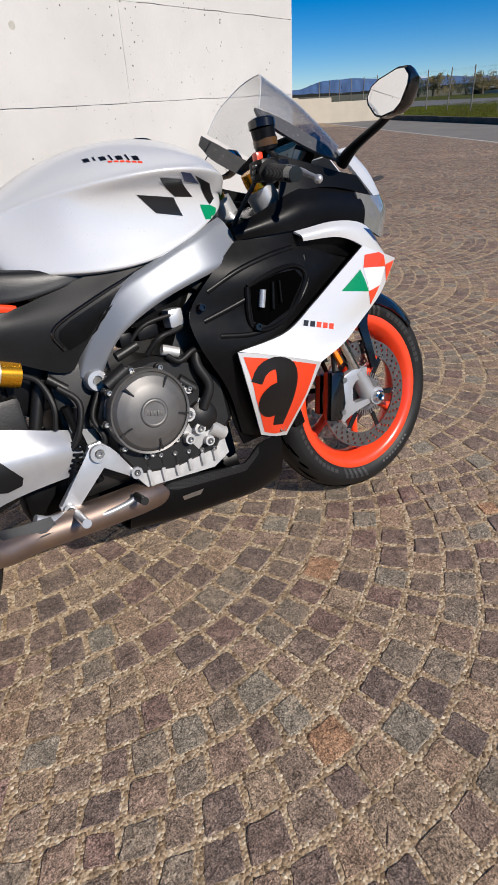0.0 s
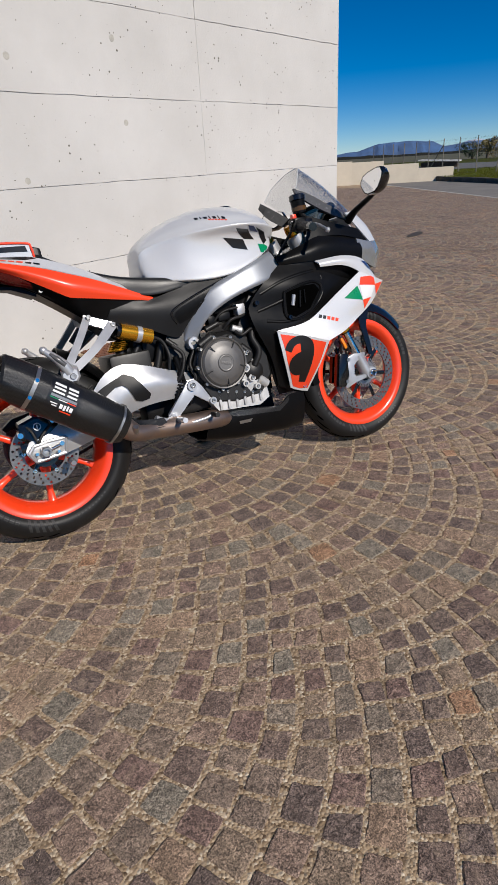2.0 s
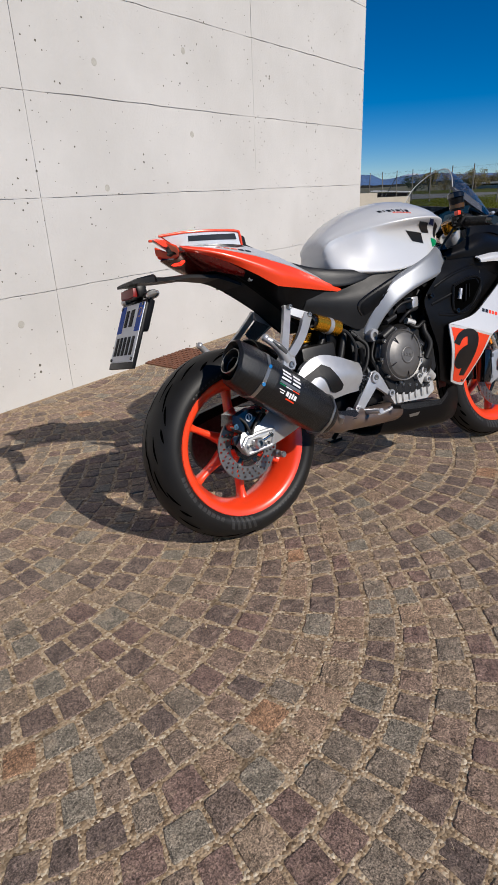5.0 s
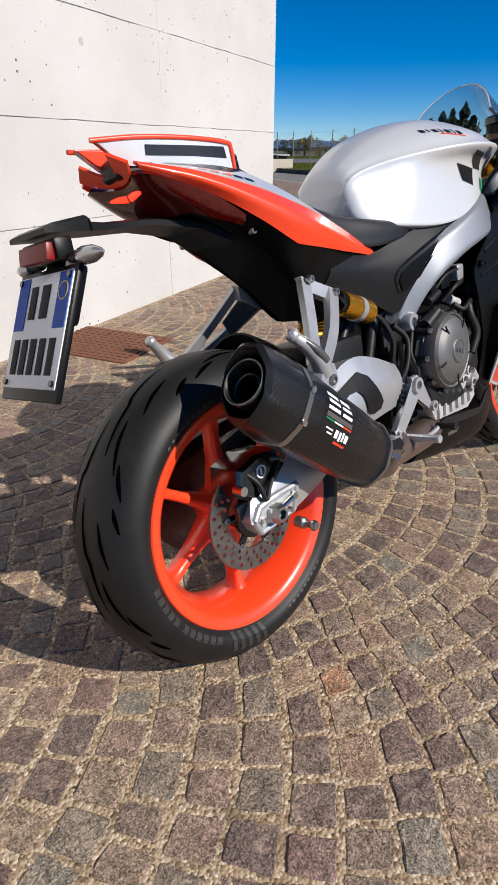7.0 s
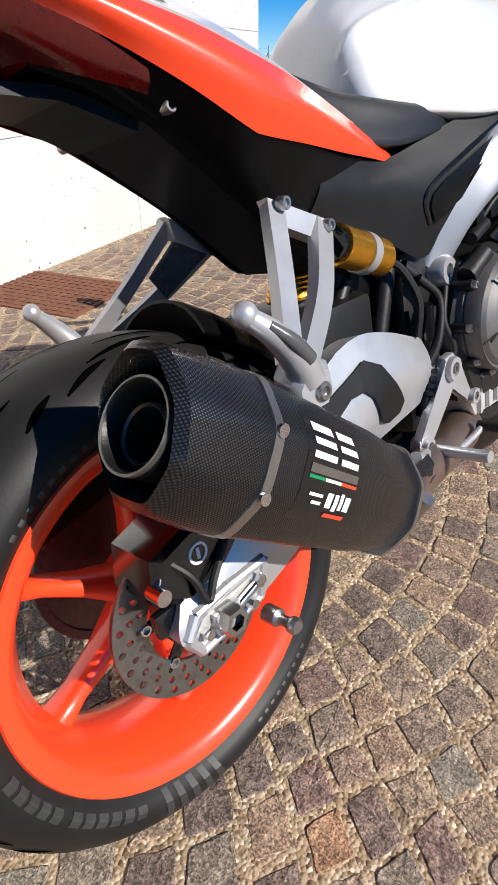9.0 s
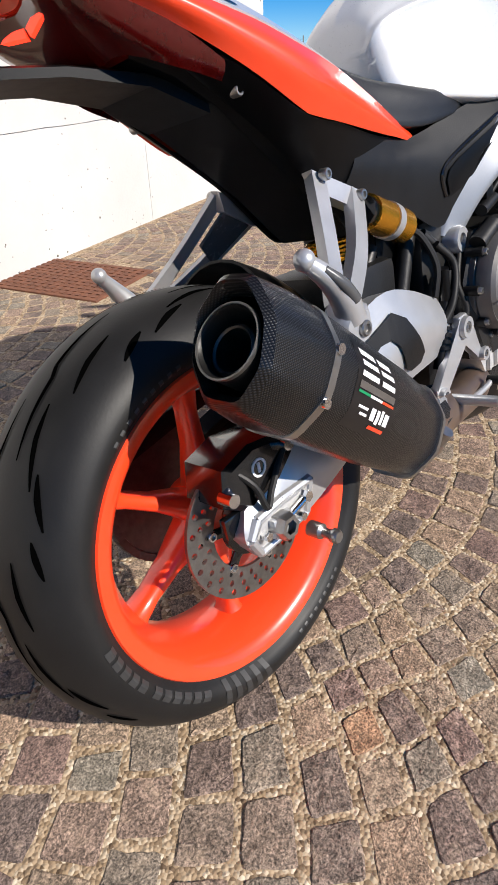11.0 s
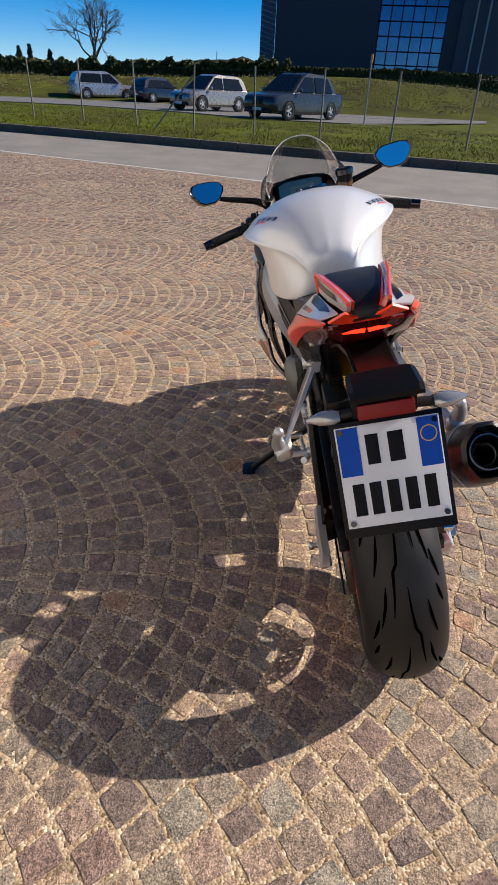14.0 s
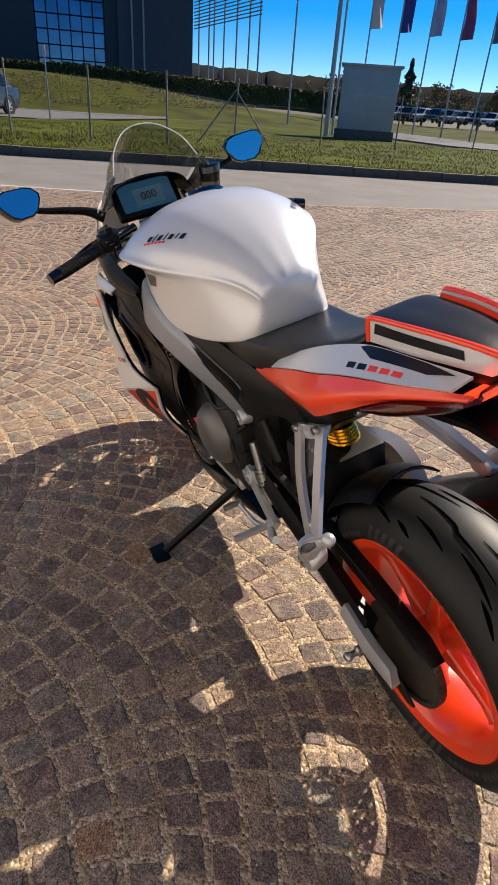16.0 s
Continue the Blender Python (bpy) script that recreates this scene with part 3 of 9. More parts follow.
def decal(name, tree, polygon, side, mat, parent, label="", lift=0.0009, fine=0.012, axis="side"):
    """A film on a panel: a polygon of (x, h), or (x, l) from above, laid onto its surface."""
    bm = bmesh.new()
    vs = [bm.verts.new((x, 0, h)) for x, h in polygon]
    f = bm.faces.new(vs)
    bmesh.ops.triangulate(bm, faces=[f])
    for _ in range(3):
        long = [e for e in bm.edges if e.calc_length() > fine]
        if not long:
            break
        bmesh.ops.subdivide_edges(bm, edges=long, cuts=1)
        bmesh.ops.triangulate(bm, faces=[g for g in bm.faces if len(g.verts) > 3])
    bad = []
    for v in bm.verts:
        x, h = v.co.x, v.co.z
        if axis == "side":
            hit = tree.ray_cast(Vector((x, side * 0.6, h)), Vector((0, -side, 0)))
        elif axis == "slope":
            d = Vector((0, -side * 0.6, -0.8))
            hit = tree.ray_cast(Vector((x, side * 0.16, 0.975)) + Vector((0, -side * 0.8, 0.6)) * h - d * 0.5, d)
        else:
            hit = tree.ray_cast(Vector((x, h, 1.6)), Vector((0, 0, -1)))
        if hit[0] is None:
            bad.append(v)
            continue
        nrm = hit[1]
        away = Vector((0, side, 0)) if axis == "side" else Vector((0, 0, 1))
        if nrm.dot(away) < 0:
            nrm = -nrm
        v.co = hit[0] + nrm * lift
    bmesh.ops.delete(bm, geom=bad, context="VERTS")
    if not bm.faces:
        bm.free()
        return None
    return part(name, bm, mat, parent, label)


def bolt(parent, place, r=0.007, side=-1, mat=None, tall=0.006):
    bm = bmesh.new()
    x, l, h = place
    m = Matrix.Translation((x, l * side, h))
    s = side
    revolve(bm, [(0.0002, s * tall * 0.45), (r * 0.5, s * tall * 0.45), (r * 0.55, s * tall), (r * 0.85, s * tall), (r, s * tall * 0.7), (r, -s * tall)], m, 14)
    return part("bolt", bm, mat or STEEL, parent)


def ribbon(points, width, side):
    """The outline of a bent bar of the given width along (x, h) points."""
    left, right = [], []
    for i, p in enumerate(points):
        a, b = Vector(points[max(i - 1, 0)]), Vector(points[min(i + 1, len(points) - 1)])
        d = (b - a).normalized()
        nrm = Vector((-d.y, d.x)) * width / 2
        left.append(tuple(Vector(p) + nrm))
        right.append(tuple(Vector(p) - nrm))
    return left + right[::-1]


# -- wheels --
def wheel(name, x, radius, half, label, spoke_half):
    """A tyre on a cast six-spoke rim."""
    m = Matrix.Translation((x, 0, radius))
    top = empty(name)
    top.parent = bike
    tagged(top, label)
    bm = bmesh.new()
    prof = []
    n = 22
    crown = half * 1.08
    for i in range(n + 1):
        a = -78 + 156 * i / n
        prof.append((radius - crown * 0.72 * (1 - math.cos(radians(a))) , crown * 0.93 * math.sin(radians(a)) / math.sin(radians(78)) * half / crown * 1.07))
    side_r = prof[0][0]
    prof = [(0.222, -half * 0.80), (0.229, -half * 0.86), (0.236, -half * 0.93), (side_r - 0.014, -half * 1.015)] + prof + [(side_r - 0.014, half * 1.015), (0.236, half * 0.93), (0.229, half * 0.86), (0.222, half * 0.80)]
    revolve(bm, prof, m, 120, closed=True)
    tyre = part("tyre", bm, RUBBER, top, "worn black road tyre with slanted grooves", sharp=60)
    # black strips laid on the uncut tread, painting the shade of its grooves
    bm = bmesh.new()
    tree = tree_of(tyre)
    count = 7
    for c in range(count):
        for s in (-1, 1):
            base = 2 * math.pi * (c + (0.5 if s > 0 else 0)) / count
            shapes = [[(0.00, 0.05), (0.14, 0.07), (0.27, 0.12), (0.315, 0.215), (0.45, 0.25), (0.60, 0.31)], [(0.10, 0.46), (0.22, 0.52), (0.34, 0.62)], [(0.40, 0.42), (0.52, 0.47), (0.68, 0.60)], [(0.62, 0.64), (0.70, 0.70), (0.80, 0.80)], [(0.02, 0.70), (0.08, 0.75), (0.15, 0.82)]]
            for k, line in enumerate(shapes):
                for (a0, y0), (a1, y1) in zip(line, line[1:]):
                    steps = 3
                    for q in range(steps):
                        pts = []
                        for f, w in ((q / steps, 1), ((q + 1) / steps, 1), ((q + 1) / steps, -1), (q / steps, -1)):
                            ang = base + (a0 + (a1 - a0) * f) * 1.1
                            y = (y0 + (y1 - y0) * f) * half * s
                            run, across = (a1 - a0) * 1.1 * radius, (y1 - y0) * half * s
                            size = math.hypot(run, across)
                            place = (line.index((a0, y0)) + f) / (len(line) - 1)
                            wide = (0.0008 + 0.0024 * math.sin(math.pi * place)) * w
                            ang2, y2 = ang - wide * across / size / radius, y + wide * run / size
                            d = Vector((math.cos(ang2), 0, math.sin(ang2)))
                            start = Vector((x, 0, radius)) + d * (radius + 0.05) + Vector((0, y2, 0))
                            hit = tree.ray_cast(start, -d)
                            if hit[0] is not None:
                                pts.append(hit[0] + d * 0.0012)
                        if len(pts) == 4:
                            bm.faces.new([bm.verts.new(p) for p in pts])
    tagged(part("tread_pattern", bm, RECESS_SHADE, tyre, smooth=False), "black strips on the tyre painted as shaded tread grooves", kind="stuff")
    # raised bars where the sidewall carries writing
    bm = bmesh.new()
    for s in (-1, 1):
        for a in (0, 180):
            bars_ = [(-98 - 4.6 * k, 2.4, 0.233, 0.272 if half > 0.08 else 0.262, 3.5) for k in range(5)]
            bars_ += [(-124.5 - 4.4 * k - (2.2 if k > 5 else 0), 3.2, 0.240, 0.2535 if half > 0.08 else 0.252, 0.0) for k in range(11)]
            bars_ += [(-50 - 3.4 * k, 1.6, 0.243, 0.249, 0.0) for k in range(9)]
            for mid, width, ra, rb, slant in bars_:
                steps = 6
                grid = []
                for q in range(steps + 1):
                    r, lean = ra + (rb - ra) * q / steps, slant * q / steps
                    for e in (-0.5, 0.0, 0.5):
                        d = Vector((math.cos(radians(a + mid + lean + e * width)), 0, math.sin(radians(a + mid + lean + e * width))))
                        hit = tree.ray_cast(Vector((x, s * 0.3, radius)) + d * r, Vector((0, -s, 0)))
                        grid.append(bm.verts.new(hit[0] + hit[1] * 0.0009) if hit[0] is not None else None)
                for q in range(steps):
                    for e in (0, 1):
                        f = [grid[3 * q + e], grid[3 * q + e + 1], grid[3 * q + e + 4], grid[3 * q + e + 3]]
                        if None not in f:
                            bm.faces.new(f)
    tagged(part("sidewall_marking", bm, RUBBER_MARK, tyre, smooth=False), kind="stuff")
    bm = bmesh.new()
    h = half
    prof = [(0.228, -h * 0.90), (0.231, -h * 0.86), (0.226, -h * 0.82), (0.214, -h * 0.80), (0.208, -h * 0.6), (0.196, -h * 0.32), (0.194, h * 0.32), (0.208, h * 0.6), (0.214, h * 0.80), (0.226, h * 0.82), (0.231, h * 0.86), (0.228, h * 0.90),
            (0.214, h * 0.88), (0.204, h * 0.78), (0.196, h * 0.55), (0.185, h * 0.3), (0.183, -h * 0.3), (0.196, -h * 0.55), (0.204, -h * 0.78), (0.214, -h * 0.88)]
    revolve(bm, prof, m, 96, closed=True)
    rim = part("rim", bm, PAINT_RED, top, "glossy fluorescent red cast rim", sharp=50)
    for i in range(6):
        ang = radians(148) + math.pi * i / 3
        d, t = Vector((math.cos(ang), 0, math.sin(ang))), Vector((-math.sin(ang), 0, math.cos(ang)))
        c = Vector((x, 0, radius))
        bm = bmesh.new()
        rings = []
        for r, w, dep in ((0.03, 0.024, spoke_half * 1.35), (0.06, 0.019, spoke_half * 1.15), (0.10, 0.0125, spoke_half * 0.85), (0.15, 0.0105, spoke_half * 0.72), (0.180, 0.014, spoke_half * 0.85), (0.192, 0.026, spoke_half * 1.1)):
            ring = []
            for q in range(12):
                f = 2 * math.pi * q / 12
                cu, su = math.cos(f), math.sin(f)
                e = 0.62
                ring.append(c + d * r + t * w * math.copysign(abs(cu) ** e, cu) + Vector((0, dep * math.copysign(abs(su) ** e, su), 0)))
            rings.append(ring)
        loft(bm, rings)
        part("spoke", bm, PAINT_RED, rim, sharp=50)
    bm = bmesh.new()
    revolve(bm, [(0.014, -spoke_half * 1.9), (0.036, -spoke_half * 1.9), (0.042, -spoke_half * 1.2), (0.046, 0), (0.042, spoke_half * 1.2), (0.036, spoke_half * 1.9), (0.014, spoke_half * 1.9)], m, 40)
    part("hub", bm, PAINT_RED, rim)
    return top


def disc(parent, centre, r_out, r_in, thick, holes):
    """A drilled brake disc."""
    top = empty("brake_disc")
    top.parent = parent
    tagged(top, "drilled steel brake disc on a black carrier")
    bm = bmesh.new()
    cx, cy, cz = centre
    n = holes * 3
    rings = []
    # a ring of quads with round-ish holes left open at every third cell of each band
    radii = [r_in, r_in + 0.12 * (r_out - r_in), r_in + 0.34 * (r_out - r_in), r_in + 0.40 * (r_out - r_in), r_in + 0.62 * (r_out - r_in), r_in + 0.68 * (r_out - r_in), r_in + 0.9 * (r_out - r_in), r_out]
    for y in (cy - thick / 2, cy + thick / 2):
        rings.append([[bm.verts.new((cx + r * math.cos(2 * math.pi * s / n), y, cz + r * math.sin(2 * math.pi * s / n))) for s in range(n)] for r in radii])
    for b in range(len(radii) - 1):
        for s in range(n):
            s2 = (s + 1) % n
            hole = (b == 1 and s % 3 == 0) or (b == 3 and s % 3 == 1) or (b == 5 and s % 3 == 2)
            a, c = rings
            if hole:
                loops = []
                for g in (a, c):
                    corner = [g[b][s], g[b + 1][s], g[b + 1][s2], g[b][s2]]
                    mid = sum((v.co for v in corner), Vector()) / 4
                    ring = [bm.verts.new(mid + (corner[k].co.lerp(corner[(k + 1) % 4].co, f) - mid) * 0.9) for k in range(4) for f in (0.29, 0.71)]
                    loops.append(ring)
                    for k in range(4):
                        bm.faces.new((corner[k], corner[(k + 1) % 4], ring[2 * k + 1], ring[2 * k]))
                        bm.faces.new((corner[k], ring[2 * k], ring[2 * k - 1]))
                for k in range(8):
                    bm.faces.new((loops[0][k], loops[0][(k + 1) % 8], loops[1][(k + 1) % 8], loops[1][k]))
                continue
            bm.faces.new((a[b][s], a[b][s2], a[b + 1][s2], a[b + 1][s]))
            bm.faces.new((c[b][s], c[b + 1][s], c[b + 1][s2], c[b][s2]))
    for b in (0, len(radii) - 1):
        for s in range(n):
            s2 = (s + 1) % n
            bm.faces.new((rings[0][b][s], rings[1][b][s], rings[1][b][s2], rings[0][b][s2]))
    part("rotor", bm, ROTOR, top, smooth=False)
    bm = bmesh.new()
    revolve(bm, [(0.03, -thick), (0.046, -thick), (0.046, thick), (0.03, thick)], Matrix.Translation(centre), 32, True)
    carrier_ring = part("carrier", bm, GLOSS_BLACK, top)
    for k in range(6):
        a = 2 * math.pi * k / 6 + 0.2
        bm = bmesh.new()
        box(bm, ((r_in + 0.03) / 2 + 0.014, 0, 0), (r_in - 0.02, thick * 0.8, 0.016), Matrix.Translation(centre) @ Matrix.Rotation(a, 4, "Y"), 0.002)
        part("carrier_arm", bm, GLOSS_BLACK, carrier_ring)
    for k in range(6):
        a = 2 * math.pi * k / 6 + 0.2
        bolt(top, (cx + (r_in + 0.002) * math.cos(-a), abs(cy), cz + (r_in + 0.002) * math.sin(-a)), 0.0075, -1 if cy < 0 else 1, CHROME, 0.005)
    bm = bmesh.new()
    if holes > 30:
        for k in range(40):
            a = 2 * math.pi * k / 40
            box(bm, (0.056, 0, 0), (0.016, 0.003, 0.004), Matrix.Translation((cx, cy * 1.12, cz)) @ Matrix.Rotation(a, 4, "Y"))
        revolve(bm, [(0.036, -0.0016), (0.05, -0.0016), (0.05, 0.0016), (0.036, 0.0016)], Matrix.Translation((cx, cy * 1.12, cz)), 40, True)
        part("speed_sensor_ring", bm, STEEL, top)
    else:
        bm.free()
    return top


rear = wheel("rear_wheel", 0.0, 0.315, 0.090, "wide rear wheel with red cast rim", 0.026)
front = wheel("front_wheel", 1.37, 0.300, 0.060, "front wheel with red cast rim", 0.020)
disc(rear, (0, -0.088, 0.315), 0.110, 0.066, 0.005, 24)
for s in (-1, 1):
    disc(front, (1.37, s * 0.068, 0.300), 0.160, 0.118, 0.005, 32)

# -- tank --
def tank_sections():
    rows = [  # x, bottom, bottom half width, crease height, half width, top
        (0.464, 0.838, 0.060, 0.880, 0.056, 0.908), (0.468, 0.822, 0.078, 0.900, 0.070, 0.926), (0.480, 0.808, 0.094, 0.912, 0.080, 0.942), (0.505, 0.799, 0.112, 0.922, 0.092, 0.960), (0.545, 0.790, 0.132, 0.931, 0.116, 0.984), (0.595, 0.783, 0.150, 0.937, 0.150, 1.007),
        (0.650, 0.777, 0.164, 0.941, 0.184, 1.024), (0.715, 0.777, 0.175, 0.944, 0.214, 1.037), (0.780, 0.786, 0.180, 0.945, 0.232, 1.040), (0.845, 0.808, 0.180, 0.942, 0.237, 1.034),
        (0.900, 0.832, 0.172, 0.937, 0.220, 1.019), (0.945, 0.858, 0.156, 0.930, 0.188, 0.996), (0.972, 0.882, 0.120, 0.922, 0.150, 0.966)]
    rings = []
    for x, hb, wb, hm, wm, ht in rows:
        dh, lip = ht - hm, max(0.0, wm - wb)
        flank = wb + (min(wb, wm) - wb) * 0.5
        right = [(wb * 0.55, hb - 0.002), (wb - 0.006, hb + 0.004), (wb, hb + 0.018), (flank + 0.05 * lip, hb + 0.50 * (hm - hb)), (min(wb, wm) + 0.30 * lip, hm - 0.030), (wm - 0.12 * lip - 0.002, hm - 0.010), (wm, hm), (wm - 0.008 - 0.10 * lip, hm + 0.10 * dh), (wm * 0.82, hm + 0.38 * dh), (wm * 0.64, hm + 0.64 * dh), (wm * 0.44, hm + 0.86 * dh), (wm * 0.2, ht - 0.003), (0.0, ht)]
        half = smooth_path([Vector((x, -a, b)) for a, b in right], 4)
        ring = half + [Vector((p.x, -p.y, p.z)) for p in half[-2::-1]]
        rings.append([p + Vector((0, 0.011, 0)) for p in ring])
    # smooth along the length
    n = len(rings[0])
    cols = [smooth_path([r[i] for r in rings], 4) for i in range(n)]
    return [[c[k] for c in cols] for k in range(len(cols[0]))]


bm = bmesh.new()
loft(bm, tank_sections())
for _ in range(2):
    bmesh.ops.smooth_vert(bm, verts=[v for v in bm.verts if 0.466 < v.co.x < 0.96], factor=0.5, use_axis_x=True, use_axis_y=True, use_axis_z=True)
for _ in range(5):
    bmesh.ops.smooth_vert(bm, verts=[v for v in bm.verts if 0.470 < v.co.x < 0.64 and v.co.z > 0.86], factor=0.5, use_axis_x=True, use_axis_y=True, use_axis_z=True)
tank = part("fuel_tank", bm, PAINT_WHITE, bike, "pearl white fuel tank with chequered film", sharp=70)
tank_tree = tree_of(tank)
for s in (-1, 1):
    for poly, mat in (([(0.784, 0.933), (0.833, 0.926), (0.868, 0.893), (0.824, 0.898)], FILM_BLACK), ([(0.742, 0.911), (0.821, 0.897), (0.838, 0.860), (0.778, 0.873)], FILM_BLACK),
                      ([(0.862, 0.929), (0.910, 0.914), (0.930, 0.886), (0.914, 0.874), (0.884, 0.915)], FILM_BLACK), ([(0.826, 0.937), (0.850, 0.933), (0.880, 0.915), (0.842, 0.922)], FILM_BLUE),
                      ([(0.886, 0.877), (0.916, 0.873), (0.932, 0.866), (0.922, 0.846), (0.895, 0.846)], PAINT_GREEN)):
        decal("chequer_film", tank_tree, poly, s, mat, tank)
    # maker's mark as plain strokes
    for k in range(7):
        cx, hh = 0.670 + k * 0.0135, (0.0105 if k in (3, 5) else 0.0075)
        up = 0.032 - 0.0078 * k
        poly = ribbon([(cx + 0.009, up + hh - 0.004), (cx + 0.002, up + hh * 0.9), (cx + 0.001, up - hh * 0.8), (cx + 0.009, up - hh - 0.003), (cx + 0.010, up + hh * 0.4)], 0.0032, s) if k % 2 == 0 else ribbon([(cx + 0.005, up - hh), (cx + 0.006, up + hh)], 0.0036, s)
        decal("tank_mark", tank_tree, poly, s, FILM_BLACK, tank, fine=0.004, axis="slope")
    for k in range(6):
        x, y = 0.706 + k * 0.0098, -0.004 - k * 0.0056
        decal("tank_mark", tank_tree, [(x, y), (x + 0.0075, y - 0.004), (x + 0.0085, y + 0.001), (x + 0.001, y + 0.005)], s, PAINT_RED, tank, fine=0.006, axis="slope")
bm = bmesh.new()
revolve(bm, [(0.0002, 0.004), (0.03, 0.004), (0.034, 0.007), (0.046, 0.007), (0.05, 0.003), (0.05, -0.01)], Matrix.Translation((0.845, 0.011, 1.0265)) @ pose(0, 0, 0, 84, 0, 0), 36)
cap = part("filler_cap", bm, GLOSS_BLACK, tank, "round black filler cap")
for k in range(6):
    a = k * math.pi / 3
    bm = bmesh.new()
    rod(bm, (0.845 + 0.04 * math.cos(a), 0.011 + 0.04 * math.sin(a), 1.026), (0.845 + 0.04 * math.cos(a), 0.011 + 0.04 * math.sin(a), 1.0355), 0.003)
    part("screw", bm, STEEL, cap)

# -- frame, engine --
for s in (-1, 1):
    bm = bmesh.new()
    top = [(0.940, 0.140, 0.848), (0.850, 0.166, 0.820), (0.758, 0.166, 0.787), (0.660, 0.148, 0.748), (0.600, 0.120, 0.690), (0.564, 0.098, 0.620), (0.553, 0.092, 0.588)]
    low = [(0.985, 0.150, 0.754), (0.875, 0.184, 0.738), (0.750, 0.180, 0.706), (0.668, 0.162, 0.668), (0.628, 0.140, 0.630), (0.602, 0.118, 0.585), (0.592, 0.106, 0.560)]
    spar_lines = []
    for f, out in ((0.0, -0.002), (0.12, 0.008), (0.30, 0.010), (0.85, 0.009), (1.0, 0.002)):
        spar_lines.append([(p[0] + (q[0] - p[0]) * f, p[1] + (q[1] - p[1]) * f + out, p[2] + (q[2] - p[2]) * f) for p, q in zip(top, low)])
    skin(bm, [on_side(c, s) for c in spar_lines], 28, 16, 0.03)
    spar = part("frame_spar", bm, SILVER, bike, "satin silver cast frame spar", sharp=32)
    bm = bmesh.new()
    revolve(bm, [(0.006, s * 0.016), (0.010, s * 0.016), (0.011, s * 0.022), (0.021, s * 0.022), (0.024, s * 0.016), (0.024, -s * 0.04)], Matrix.Translation((0.583, s * 0.106, 0.572)), 28)
    part("frame_boss", bm, ALLOY, spar)
    bm = bmesh.new()
    rod(bm, (0.583, s * 0.10, 0.572), (0.583, s * 0.124, 0.572), 0.0095, seg=6)
    part("frame_bolt", bm, STEEL, spar)

engine = empty("engine")
engine.parent = bike
tagged(engine, "black twin-cylinder engine with bronze clutch cover")
bm = bmesh.new()
rings = []
for l in (-0.150, -0.135, -0.06, 0.06, 0.135, 0.150):
    k = 1.0 if abs(l) < 0.14 else 0.9
    pts = [(0.57, 0.40), (0.60, 0.345), (0.70, 0.325), (0.82, 0.335), (0.875, 0.40), (0.87, 0.50), (0.82, 0.56), (0.70, 0.595), (0.60, 0.58), (0.56, 0.50)]
    rings.append([Vector((0.715 + (x - 0.715) * k, l, 0.46 + (h - 0.46) * k)) for x, h in pts])
loft(bm, rings)
part("crankcase", bm, ENGINE, engine)
bm = bmesh.new()
box(bm, (0, 0, 0), (0.17, 0.26, 0.22), Matrix.Translation((0.865, 0, 0.60)) @ pose(0, 0, 0, 0, 33, 0), 0.02)
cyl = part("cylinder_block", bm, ENGINE, engine)
bm = bmesh.new()
box(bm, (0, 0, 0), (0.19, 0.30, 0.08), Matrix.Translation((0.915, 0, 0.705)) @ pose(0, 0, 0, 0, 33, 0), 0.02)
part("cylinder_head_cover", bm, ENGINE, engine)
bm = bmesh.new()
rings = []
for l in (-0.142, -0.134, 0.134, 0.142):
    pts = [(0.60, 0.352), (0.625, 0.312), (0.80, 0.296), (0.845, 0.318), (0.838, 0.385), (0.81, 0.402), (0.64, 0.394)]
    rings.append([Vector((x, l, h)) for x, h in pts])
loft(bm, rings)
sump = part("sump", bm, CAST, engine, "rough cast alloy sump")
for k in range(6):
    bm = bmesh.new()
    box(bm, (0.635 + k * 0.034, -0.145, 0.347), (0.010, 0.010, 0.070), bevel=0.003)
    part("sump_rib", bm, CAST, sump)
    bolt(sump, (0.635 + k * 0.034, 0.148, 0.384 - k * 0.008), 0.006)
# clutch cover
CC = (0.662, -0.150, 0.485)
bm = bmesh.new()
revolve(bm, [(0.0002, -0.047), (0.030, -0.047), (0.032, -0.045), (0.055, -0.043), (0.064, -0.039), (0.078, -0.033), (0.086, -0.024), (0.088, -0.004), (0.094, 0.0), (0.094, 0.02)], Matrix.Translation(CC), 72)
cover_c = part("clutch_cover", bm, BRONZE, engine, "round bronze clutch cover", sharp=24)
bm = bmesh.new()
revolve(bm, [(0.0865, -0.028), (0.091, -0.030), (0.0935, -0.022), (0.0935, -0.004), (0.0865, -0.004)], Matrix.Translation(CC), 72, True)
part("cover_rim", bm, BRONZE, cover_c)
for x, h, r in ((0.752, 0.448, 0.016), (0.772, 0.408, 0.014), (0.790, 0.372, 0.012), (0.765, 0.505, 0.011), (0.742, 0.392, 0.012)):
    bm = bmesh.new()
    rod(bm, (x, -0.13, h), (x, -0.168, h), r, seg=18)
    part("cast_boss", bm, CAST, engine)
    bolt(engine, (x, 0.168, h), r * 0.55)
bm = bmesh.new()
skin(bm, [on_side(c, -1) for c in ([(0.735, 0.150, 0.405), (0.765, 0.156, 0.44), (0.790, 0.158, 0.475)], [(0.765, 0.150, 0.355), (0.800, 0.160, 0.395), (0.822, 0.158, 0.445)])], 8, 4, 0.012)
part("pump_housing", bm, CAST, engine, "bright cast water pump housing", sharp=40)
